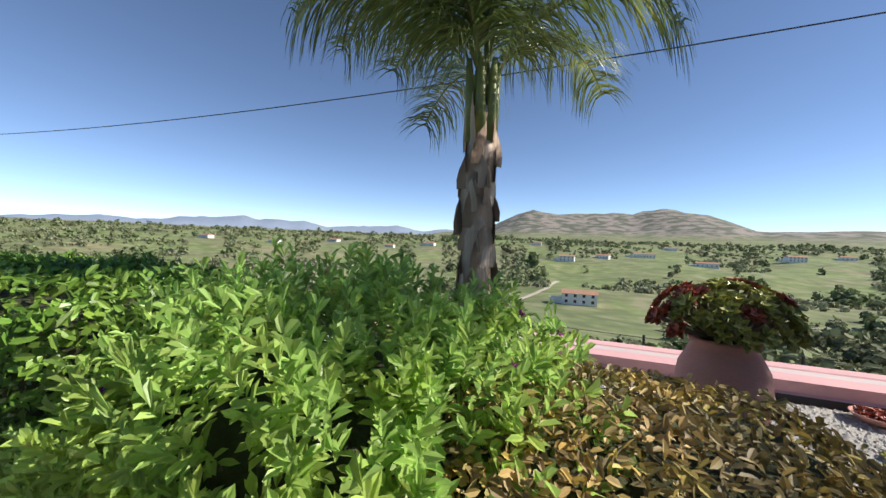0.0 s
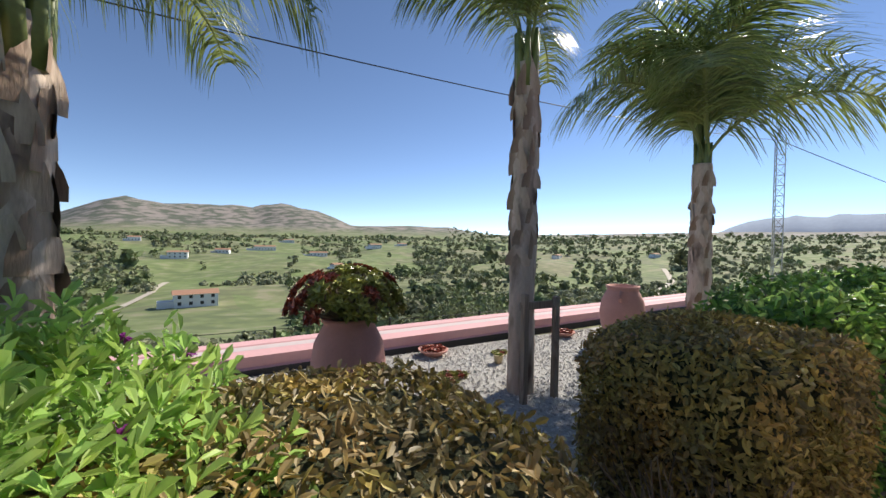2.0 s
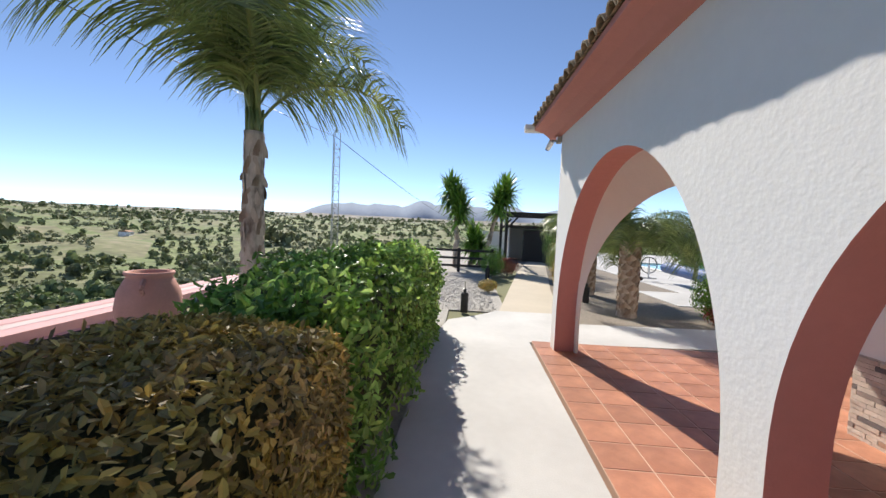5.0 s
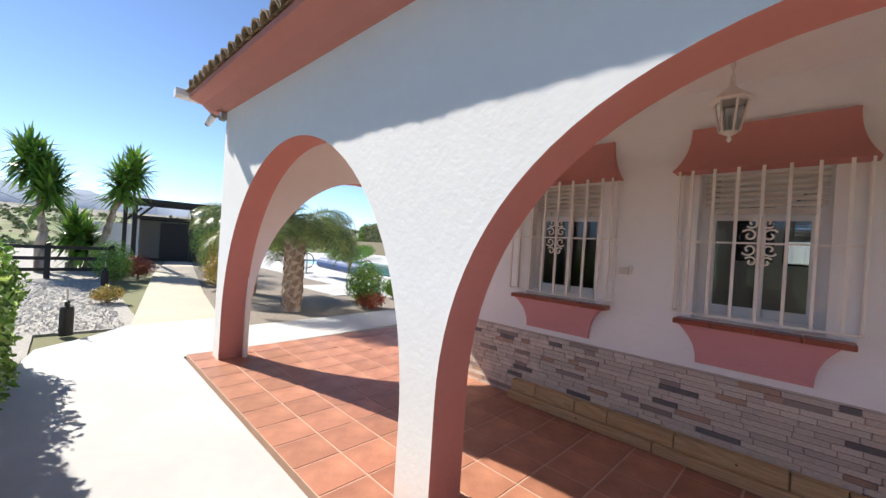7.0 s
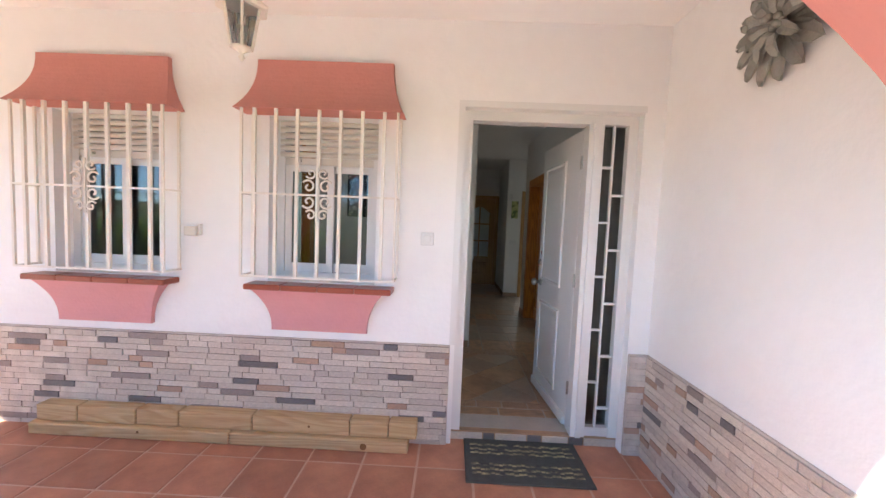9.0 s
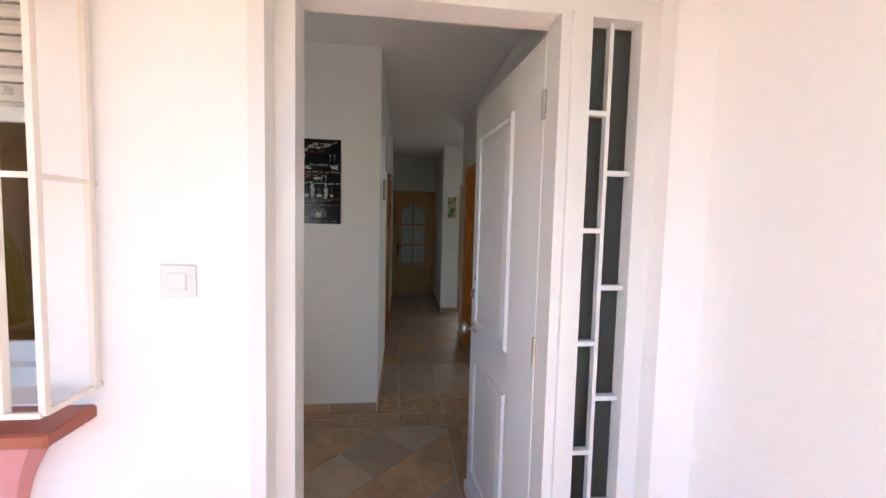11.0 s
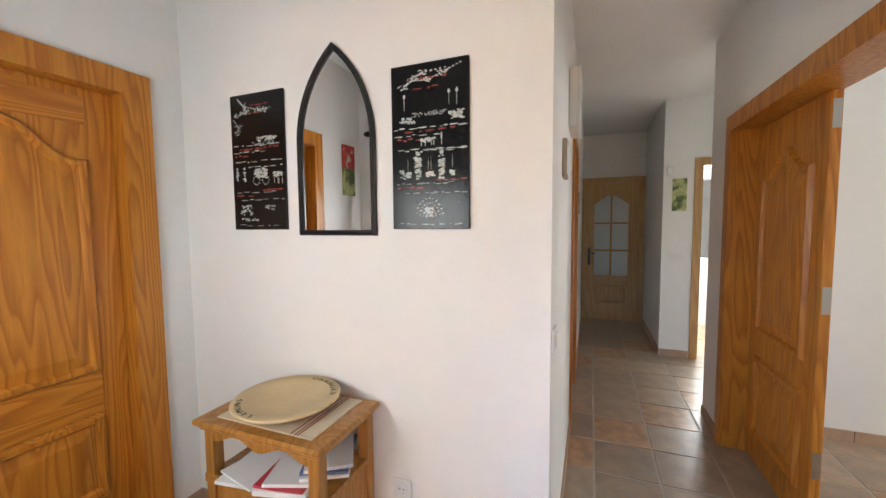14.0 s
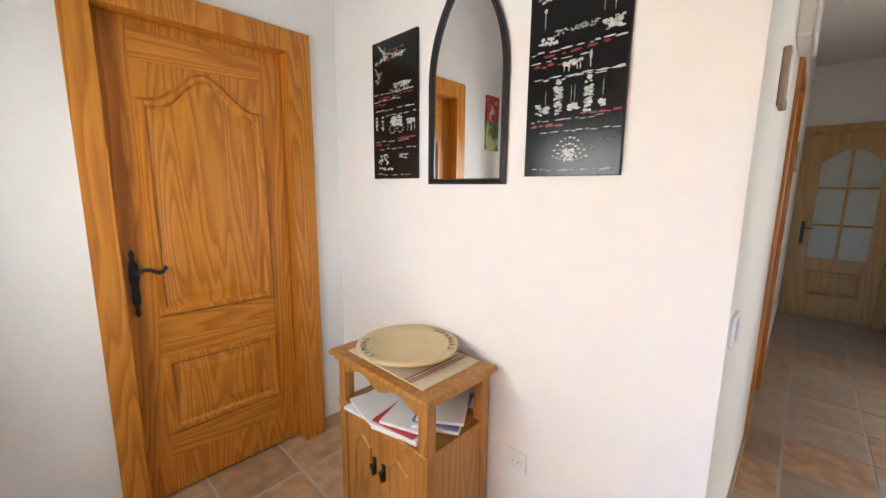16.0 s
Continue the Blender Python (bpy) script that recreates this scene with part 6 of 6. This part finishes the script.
# black fence, pergola and bar hut at the end of the path
fe = base("garden_fence", -15.2, -3.2, -0.06, "black timber post and rail fence", "fence")
for y in (-3.6, -2.0, -0.4, 0.9):
    part("post", box(bmesh.new(), -0.06, y - 0.06, 0, 0.06, y + 0.06, 0.95, 0.006), BLACKW, fe)
for z in (0.2, 0.5, 0.8):
    part("rail", boxes((-0.02, -3.6, z, 0.02, 0.9, z + 0.09)), BLACKW, fe)
pe = base("pergola", -18.5, 0.4, -0.06, "black timber pergola over the end of the path", "pergola")
for x in (0, -3.2):
    for y in (-1.9, 0.55):
        part("post", box(bmesh.new(), x - 0.07, y - 0.07, 0, x + 0.07, y + 0.07, 2.35, 0.006), BLACKW, pe)
for y in (-1.9, 0.55):
    part("beam", boxes((-3.6, y - 0.05, 2.35, 0.4, y + 0.05, 2.5)), BLACKW, pe)
for k in range(8):
    part("rafter", boxes((-3.5 + k * 0.54, -2.3, 2.5, -3.43 + k * 0.54, 1.0, 2.6)), BLACKW, pe)
for x in (0, -3.2):
    part("brace", tube(bmesh.new(), (x, -1.9, 1.8), (x, -1.35, 2.4), 0.04, n=4), BLACKW, pe)
hu = base("garden_hut", -23.0, 0.6, -0.08, "low dark hut with a white side wall", "hut")
part("wall", boxes((-2, -1.6, 0, -1.9, 1.9, 1.95), (-2, -1.6, 0, 0.3, -1.5, 1.95), (-2, 1.8, 0, 0.3, 1.9, 1.95)), HOUSEW, hu)
part("roof", boxes((-2.2, -1.8, 1.95, 0.5, 2.1, 2.1)), BLACKW, hu)
part("door", boxes((0.2, -0.7, 0, 0.28, 1.0, 1.85)), BLACKW, hu)
part("side_screen", boxes((0.0, -3.4, 0, 0.1, -1.7, 1.7)), HOUSEW, hu)

# lattice mast and overhead cable
ms = base("radio_mast", -22.3, -11.3, land(-22.3, -11.3), "slim grey lattice steel mast", "mast")
H = 7.0 - land(-22.3, -11.3)
cs = [Vector((0.24 * math.cos(a), 0.24 * math.sin(a), 0)) for a in (0, 2.094, 4.189)]
for c in cs:
    part("leg", tube(bmesh.new(), c, c + Vector((0, 0, H)), 0.024, n=5), STEEL, ms)
bm = bmesh.new()
for k in range(int(H / 0.5)):
    for i in range(3):
        a, b = cs[i], cs[(i + 1) % 3]
        tube(bm, a + Vector((0, 0, k * 0.5)), b + Vector((0, 0, k * 0.5 + 0.5)), 0.012, n=4)
        tube(bm, a + Vector((0, 0, k * 0.5)), b + Vector((0, 0, k * 0.5)), 0.012, n=4)
part("lattice", bm, STEEL, ms)
part("antenna", tube(bmesh.new(), (0, 0, H), (0, 0, H + 0.35), 0.07, 0.05), STEEL, ms)


def cable(a, b, sag, r=0.012):
    a, b = Vector(a), Vector(b)
    pts = [a.lerp(b, k / 40) - Vector((0, 0, sag * 4 * (k / 40) * (1 - k / 40))) for k in range(41)]
    bm = bmesh.new()
    for p, q in zip(pts, pts[1:]):
        tube(bm, p, q, r, n=5)
    return thing("overhead_cable", bm, BLACKM, "black overhead cable hung across the sky", "cable", "overhead cables")


cable((-22.3, -11.3, 6.75), (34.0, -8.0, 5.5), 1.55)
cable((-22.3, -11.3, 6.75), (-75, -6, 3.5), 0.6, 0.02)
fp = base("utility_pole", 34.0, -8.0, land(34.0, -8.0), "wooden pole carrying the overhead cable", "pole")
part("pole", tube(bmesh.new(), (0, 0, 0), (0, 0, 5.7 - land(34.0, -8.0)), 0.12, 0.09), GREYW, fp)

# wire fence on the slope beyond the wall
wf = base("wire_fence", 0, -10.6, land(0, -10.6), "low wire fence on thin dark posts", "fence")
for k in range(16):
    x = 9 - k * 2.2
    part("post", tube(bmesh.new(), (x, -0.043 * x, -0.3), (x, -0.043 * x, 1.05), 0.025, n=6), BLACKM, wf)
for z in (0.35, 0.7, 1.0):
    part("wire", tube(bmesh.new(), (9, -0.39, z), (-24, 1.03, z), 0.006, n=4), BLACKM, wf)


# ---- countryside ----
def spot(az, dist):
    x, y = 0.6 - math.sin(radians(az)) * dist, -3 + math.cos(radians(az)) * dist
    return x, y, land(x, y)


def reach(az, dep):
    """Where a line of sight at a compass angle and depression meets the land."""
    d = 14.0
    while d < 2200:
        x, y, z = spot(az, d)
        if 1.5 - d * math.tan(radians(dep)) <= z:
            return x, y, z
        d *= 1.01
    return spot(az, 900)


VILLAS = []


def villa(az, dep, w, dpt, h, rz, label, storeys=1):
    x, y, z = reach(az, dep)
    VILLAS.append((az, math.hypot(x - 0.6, y + 3), w))
    v = base("villa", x, y, z - 0.6, label, "house", "white villas", rz)
    part("wall", boxes((-w / 2, -dpt / 2, 0, w / 2, dpt / 2, h + 0.6)), HOUSEW, v)
    bm = bmesh.new()
    prism(bm, [(-dpt / 2 - 0.5, h + 0.6), (dpt / 2 + 0.5, h + 0.6), (0, h + 2.0)], "x", -w / 2 - 0.5, w / 2 + 0.5)
    part("roof", bm, HOUSER, v)
    for s in range(storeys):
        zz = 1.6 + s * h / storeys
        n = max(2, int(w / 3.5))
        for k in range(n):
            x0 = -w / 2 + w * (k + 0.5) / n
            for sy in (-1, 1):
                part("window", boxes((x0 - 0.6, sy * (dpt / 2 + 0.03) - 0.03, zz, x0 + 0.6, sy * (dpt / 2 + 0.03) + 0.03, zz + 1.3)), DARK, v)
    part("annex", boxes((w / 2, -dpt / 4, 0, w / 2 + w * 0.35, dpt / 3, h * 0.6)), HOUSEW, v)


for a in ((184.0, 8.6, 15, 9, 5.2, 8, "white two-storey villa with clay roof in the valley", 2),
          (185.8, 2.6, 16, 10, 6, 0, "white villa with clay roof on the valley side", 2), (176.0, 1.6, 26, 10, 5, 5, "long white villa on the valley side", 1),
          (169.0, 2.4, 20, 9, 4, -10, "low white villa with a terrace", 1), (161.0, 1.2, 18, 10, 6, 12, "white villa among trees", 2),
          (166.5, 4.2, 9, 7, 3.5, 20, "small white house with reddish roof", 1), (181.0, 2.0, 14, 8, 4, -15, "low white house behind trees", 1),
          (134.0, 2.2, 18, 9, 4, 30, "pinkish country house among groves", 1), (121.5, 1.6, 12, 8, 4, 0, "small white house by a dirt road", 1),
          (206.0, 1.2, 18, 9, 5, 0, "distant white villa with clay roof", 1), (212.0, 1.6, 15, 9, 4, 10, "distant white villa with clay roof", 1), (220.0, 1.0, 20, 9, 4, -10, "distant white villa with clay roof", 1),
          (228.0, 1.4, 15, 8, 4, 15, "distant white villa with clay roof", 1), (236.0, 1.0, 18, 9, 4, 0, "distant white villa with clay roof", 1), (197.0, 1.0, 15, 9, 5, 5, "distant white villa with clay roof", 1),
          (173.0, 0.5, 18, 9, 5, 5, "distant white villa with clay roof", 1), (157.0, 0.8, 16, 9, 4, -5, "distant white villa with clay roof", 1), (190.0, 0.5, 14, 9, 5, 5, "distant white villa with clay roof", 1)):
    villa(*a)


def woods(name, trees, material, seed, clumps, label):
    """Many far trees: crowns of ragged leaf clumps."""
    rg = np.random.default_rng(seed)
    pos, nr, sz = [], [], []
    for x, y, z, r, h in trees:
        d = rg.normal(0, 1, (clumps, 3))
        d /= np.linalg.norm(d, axis=1)[:, None]
        p = d * [r, r, h * 0.5] * rg.uniform(0.5, 1.0, (clumps, 1)) + [x, y, z + h * 0.52]
        pos.append(p)
        nr.append(d + [0, 0, 0.3])
        sz.append(np.full((clumps, 1), r))
    pos, nr, sz = np.concatenate(pos), np.concatenate(nr), np.concatenate(sz)
    n = len(pos)
    nr += rg.normal(0, 0.5, (n, 3))
    nr /= np.linalg.norm(nr, axis=1)[:, None]
    d = rg.normal(0, 1, (n, 3))
    d -= (d * nr).sum(1)[:, None] * nr
    d /= np.linalg.norm(d, axis=1)[:, None]
    s = np.cross(nr, d)
    L, W = sz * rg.uniform(0.35, 0.65, (n, 1)), sz * rg.uniform(0.25, 0.5, (n, 1))
    v = np.stack([pos - d * L, pos + s * W + nr * L * 0.2, pos + d * L, pos - s * W - nr * L * 0.1], 1).reshape(-1, 3)
    k = np.arange(n)[:, None] * 4
    f = np.concatenate([k + [0, 1, 2], k + [0, 2, 3]])
    me = bpy.data.meshes.new(name)
    me.from_pydata(v.tolist(), [], f.tolist())
    me.materials.append(material)
    tagged(new(name, me), label, "trees", kind="stuff")


rg = random.Random(77)
ol, dk, scrub = [], [], []
for i in range(26000):
    az = rg.uniform(55, 265)
    d = 55 * ((2300 if az < 150 else 1300) / 55) ** (rg.random() ** 0.8)
    x, y, z = spot(az, d)
    if y > -11 and x > -30:
        continue
    if noise.noise((x * 0.011, y * 0.011, 2)) < -0.2 and rg.random() < 0.85:
        continue
    if 173 < az < 194 and 90 < d < 240 and noise.noise((x * 0.02, y * 0.02, 9)) < 0.28:
        continue
    if any(abs(az - va) < math.degrees(vw / vd) + 0.4 and vd * 0.6 - 30 < d < vd + vw for va, vd, vw in VILLAS):
        continue
    big = (0.85 + d / 900) * min(1, 0.4 + d / 250)
    if noise.noise((x * 0.02, y * 0.02, 5)) > 0.02:
        r = rg.uniform(1.1, 2.3) * big
        ol.append((x, y, z - 0.3, r, r * 1.5))
    elif rg.random() < 0.28:
        r = rg.uniform(1.3, 3.0) * big
        dk.append((x, y, z - 0.3, r, r * rg.uniform(1.5, 2.4)))
    else:
        r = rg.uniform(0.7, 1.8) * big
        scrub.append((x, y, z - 0.3, r, r * 1.2))
for az in np.linspace(142, 152, 22):
    x, y, z = spot(az + rg.uniform(-0.4, 0.4), 95 + rg.uniform(-8, 8))
    h = rg.uniform(6, 11)
    dk.append((x, y, z, h * 0.11, h))
for az, d, r, h in ((190.5, 360, 7, 16), (143.5, 420, 9, 22), (118, 430, 10, 20), (116.5, 420, 8, 14), (199, 700, 9, 20), (202, 750, 8, 14)):
    dk.append((*spot(az, d), r, h))
woods("olive_grove", ol, OLIVE, 1, 20, "grey-green olive groves across the valley")
woods("dark_trees", dk, TREEL, 2, 30, "dark green cypress and pine trees in the valley")
woods("scrub", scrub, TREEL, 3, 14, "scattered green scrub on the slopes")

# a pale dirt road down the slope
bm = bmesh.new()
for az0, d0, az1, d1, w in ((188.5, 235, 193, 180, 3.5), (187.0, 300, 188.5, 235, 3.5), (122.0, 230, 119.5, 330, 4), (119.5, 330, 120.5, 420, 4)):
    prev = None
    for k in range(13):
        u = k / 12
        x, y, z = spot(az0 + (az1 - az0) * u, d0 + (d1 - d0) * u)
        t = Vector((math.cos(radians(az0)), math.sin(radians(az0)), 0)) * w / 2
        cur = [bm.verts.new((x - t.x, y - t.y, land(x - t.x, y - t.y) + 0.5)), bm.verts.new((x + t.x, y + t.y, land(x + t.x, y + t.y) + 0.5))]
        if prev:
            bm.faces.new((prev[0], prev[1], cur[1], cur[0]))
        prev = cur
setting("road_dirt", bm, PATHM)

# ---- pieces: stone cladding, floor tiles, roof tiles, gravel ----
def unit_piece(bev=0.06):
    bm = bmesh.new()
    v = [bm.verts.new(p) for p in ((0, 0, 0), (1, 0, 0), (1, 1, 0), (0, 1, 0), (0.012, 0.012, 1), (0.988, 0.012, 1), (0.988, 0.988, 1), (0.012, 0.988, 1))]
    for f in ((4, 5, 6, 7), (0, 1, 5, 4), (1, 2, 6, 5), (2, 3, 7, 6), (3, 0, 4, 7)):
        bm.faces.new([v[i] for i in f])
    return bm


SLATES = [mesh_of("stone_strip", unit_piece(), m) for m in SLATE]
cl = setting("trim_stone_facade", boxes((-3.62, -0.006, -0.015, -0.03, 0.0, 0.668)), SLATE[1])
cs = setting("trim_stone_side", boxes((1.244, -1.57, -0.015, 1.25, 0.0, 0.668)), SLATE[1])
cr = setting("trim_stone_return", boxes((1.125, -0.012, -0.015, 1.25, 0.0, 0.668)), SLATE[1])
rng = random.Random(9)


def clad(parent, length, place, near, seed):
    """Courses of split stone strips; the strips past the near stretch are joined into one part."""
    rest = [bmesh.new() for _ in SLATE]
    rows = 17
    hgt = 0.668 / rows
    for r in range(rows):
        u = -rng.uniform(0, 0.15)
        while u < length:
            L = rng.choice((0.09, 0.13, 0.17, 0.22, 0.26))
            a, b = max(u, 0), min(u + L, length)
            u += L
            if b - a < 0.02:
                continue
            k = rng.choices(range(5), (52, 30, 7, 5, 6))[0]
            m = place @ Matrix.Translation((a, r * hgt, 0)) @ Matrix.Diagonal((b - a - 0.002, hgt - 0.002, rng.uniform(0.010, 0.015), 1))
            if near(a):
                ob = new("stone_strip", SLATES[k])
                ob.parent = parent
                ob.matrix_basis = m
            else:
                c = unit_piece()
                bmesh.ops.transform(c, matrix=m, verts=c.verts)
                tmp = bpy.data.meshes.new("tmp")
                c.to_mesh(tmp)
                c.free()
                rest[k].from_mesh(tmp)
                bpy.data.meshes.remove(tmp)
    for k, bmr in enumerate(rest):
        if len(bmr.verts):
            me = mesh_of("stone_strips", bmr, SLATE[k])
            ob = new("stone_strips", me)
            ob.parent = parent
            tagged(ob, kind="stuff")


clad(cl, 3.59, Matrix(((1, 0, 0, -3.62), (0, 0, -1, -0.006), (0, 1, 0, -0.01), (0, 0, 0, 1))), lambda a: a > 1.2, 1)
clad(cs, 1.55, Matrix(((0, 0, -1, 1.244), (-1, 0, 0, -0.015), (0, 1, 0, -0.01), (0, 0, 0, 1))), lambda a: a < 1.3, 2)
clad(cr, 0.118, Matrix(((1, 0, 0, 1.128), (0, 0, -1, -0.012), (0, 1, 0, -0.01), (0, 0, 0, 1))), lambda a: False, 3)
tr = bpy.data.objects["trim_threshold"]
clad_h = [(0.0, 0.22, 0), (0.225, 0.30, 3), (0.305, 0.52, 1), (0.525, 0.62, 3), (0.625, 0.80, 0), (0.805, 0.90, 3), (0.905, 1.12, 1)]
for a, b, k in clad_h:
    ob = new("stone_strip", SLATES[k])
    ob.parent = tr
    ob.matrix_basis = Matrix(((1, 0, 0, a), (0, 0, -1, 0.075), (0, 1, 0, -0.008), (0, 0, 0, 1))) @ Matrix.Diagonal((b - a - 0.002, 0.055, 0.008, 1))

fp = bpy.data.objects["floor_porch"]
S = 0.33
tile = mesh_of("floor_tile", unit_piece(), TERRA)
restb = []
for i in range(-18, 5):
    for j in range(-8, 28):
        x0, y0 = -0.20 + i * S, -0.26 + j * S
        xa, xb, ya, yb = max(x0, -5.78), min(x0 + S, 1.25), max(y0, -2.24), min(y0 + S, 9.0)
        if y0 + S > 0.1 and x0 > -3.7:
            yb = min(yb, 0.075)
        if xb - xa < 0.03 or yb - ya < 0.03 or (x0 > -3.7 and y0 >= 0.07):
            continue
        ob = new("floor_tile", tile)
        ob.parent = fp
        ob.matrix_basis = Matrix.Translation((xa + 0.004, ya + 0.004, -0.012)) @ Matrix.Diagonal((xb - xa - 0.008, yb - ya - 0.008, 0.012, 1))

fh = bpy.data.objects["floor_house"]
S = 0.345
ta, tb = mesh_of("stone_tile", unit_piece(), INTILE), mesh_of("stone_tile", unit_piece(), INTILE2)
for i in range(-6, 12):
    for j in range(-9, 11):
        x0, y0 = 0.36 + i * S, 3.18 + j * S
        xa, xb, ya, yb = max(x0, -1.72), x0 + S, max(y0, 0.30), min(y0 + S, 6.7)
        if xa >= xb - 0.02 or ya >= yb - 0.02 or xa > 4.5 or (xb < 0 and ya > 1.9):
            continue
        ob = new("stone_tile", tb if (y0 < 1.9 or (i * 7 + j * 13) % 5 == 0) else ta)
        ob.parent = fh
        ob.matrix_basis = Matrix.Translation((xa + 0.003, ya + 0.003, FZ - 0.012)) @ Matrix.Diagonal((xb - xa - 0.006, yb - ya - 0.006, 0.012, 1))

# diagonal tile carpet with a patterned border inside the entrance
CX0, CX1, CY0, CY1 = -0.70, 0.70, 0.52, 1.62
BORDER = mat("patterned_border_tile", (0.50, 0.33, 0.20), 0.35, 0.15, 6, 0.06, 40, objrand=0.1, second=(0.25, 0.15, 0.10), mix_scale=26, mix_at=0.52, mix_soft=0.03)


def clipped(poly, x0, x1, y0, y1):
    for axis, lim, sign in ((0, x0, 1), (0, x1, -1), (1, y0, 1), (1, y1, -1)):
        out = []
        for k in range(len(poly)):
            p, q = poly[k], poly[(k + 1) % len(poly)]
            dp, dq = (p[axis] - lim) * sign, (q[axis] - lim) * sign
            if dp >= 0:
                out.append(p)
            if dp * dq < 0:
                t = dp / (dp - dq)
                out.append((p[0] + (q[0] - p[0]) * t, p[1] + (q[1] - p[1]) * t))
        poly = out
        if len(poly) < 3:
            return []
    return poly


part("grout_bed", boxes((CX0 - 0.11, CY0 - 0.11, FZ - 0.002, CX1 + 0.11, CY1 + 0.11, FZ + 0.001)), INGROUT, fh)
D = 0.235
for i in range(-6, 7):
    for j in range(-6, 7):
        if (i + j) % 2:
            continue
        cx, cy = (CX0 + CX1) / 2 + i * D, (CY0 + CY1) / 2 + j * D
        poly = clipped([(cx + D - 0.005, cy), (cx, cy + D - 0.005), (cx - D + 0.005, cy), (cx, cy - D + 0.005)], CX0 + 0.002, CX1 - 0.002, CY0 + 0.002, CY1 - 0.002)
        if len(poly) < 3:
            continue
        part("diagonal_tile", prism(bmesh.new(), poly, "z", FZ, FZ + 0.004), INTILE2 if (i * 3 + j) % 4 else INTILE, fh)
bt = mesh_of("border_tile", unit_piece(), BORDER)
for k in range(8):
    for y in (CY0 - 0.105, CY1 + 0.005):
        ob = new("border_tile", bt)
        ob.parent = fh
        ob.matrix_basis = Matrix.Translation((CX0 - 0.1 + k * 0.2, y, FZ)) @ Matrix.Diagonal((0.196, 0.1, 0.004, 1))
for k in range(5):
    for x in (CX0 - 0.105, CX1 + 0.005):
        ob = new("border_tile", bt)
        ob.parent = fh
        ob.matrix_basis = Matrix.Translation((x, CY0 + k * 0.22, FZ)) @ Matrix.Diagonal((0.1, 0.216, 0.004, 1))

# clay roof tiles along the eave
rf = bpy.data.objects["roof"]
bm = bmesh.new()
rows = []
for z, r in ((0, 0.085), (0.42, 0.07)):
    rows.append([bm.verts.new((r * math.cos(a), z, r * math.sin(a))) for a in [math.pi * k / 8 for k in range(9)]] + [bm.verts.new(((r - 0.015) * math.cos(a), z, (r - 0.015) * math.sin(a))) for a in [math.pi * k / 8 for k in range(8, -1, -1)]])
n = len(rows[0])
for k in range(n):
    bm.faces.new((rows[0][k], rows[0][(k + 1) % n], rows[1][(k + 1) % n], rows[1][k]))
for k in range(8):
    bm.faces.new((rows[0][k], rows[0][k + 1], rows[0][n - 2 - k], rows[0][n - 1 - k]))
rt = mesh_of("roof_tile", bm, ROOFT, smooth=False)
rng = random.Random(5)
for i in range(44):
    for j in range(4):
        x = -5.86 + i * 0.185
        if x > 2.2:
            continue
        y = -2.365 + j * 0.36
        if x < -5.8 + (y + 2.4) * 0.75:
            continue
        ob = new("roof_tile", rt)
        ob.parent = rf
        ob.matrix_basis = SKEW @ pose(x + rng.uniform(-0.008, 0.008), y + rng.uniform(-0.004, 0.004), 3.06 + j * 0.36 * 0.315 + 0.006 * j, 17.5, 0, rng.uniform(-2, 2))
for i in range(16):
    ob = new("roof_tile", rt)
    ob.parent = rf
    ob.matrix_basis = pose(-6.03, -2.3 + i * 0.185, 3.06, 0, -17.5, -90)

# gravel stones
rg = np.random.default_rng(17)
n = 15000
p = np.column_stack([rg.uniform(-5, 1.6, n), rg.uniform(-8.0, -4.6, n), np.full(n, -0.055)])
far = 5000
q = np.column_stack([rg.uniform(-14, -7.9, far), rg.uniform(-5.0, -2.6, far), np.full(far, -0.055)])
p = np.concatenate([p, q])
n = len(p)
r = rg.uniform(0.007, 0.019, (n, 1)) * np.where(np.arange(n) < 15000, 1, 1.3)[:, None]
octa = np.array([(1, 0, 0), (-0.9, 0.2, 0), (0.1, 1, 0), (-0.1, -1, 0), (0, 0, 0.7), (0, 0, -0.6)])
ang = rg.uniform(0, 6.283, n)
c, s = np.cos(ang)[:, None], np.sin(ang)[:, None]
st = np.stack([rg.uniform(0.8, 1.6, n), rg.uniform(0.7, 1.1, n), rg.uniform(0.7, 1.2, n)], 1)
o = octa[None] * st[:, None]
ox, oy = o[..., 0] * c - o[..., 1] * s, o[..., 0] * s + o[..., 1] * c
v = p[:, None] + np.stack([ox, oy, o[..., 2]], -1) * r[:, None]
k = np.arange(n)[:, None] * 6
f = np.concatenate([k + t for t in ([0, 2, 4], [2, 1, 4], [1, 3, 4], [3, 0, 4])])
me = bpy.data.meshes.new("gravel_stones")
me.from_pydata(v.reshape(-1, 3).tolist(), [], f.tolist())
me.materials.append(STONE)
tagged(new("gravel_stones", me), "loose pale grey gravel stones", "gravel", kind="stuff")
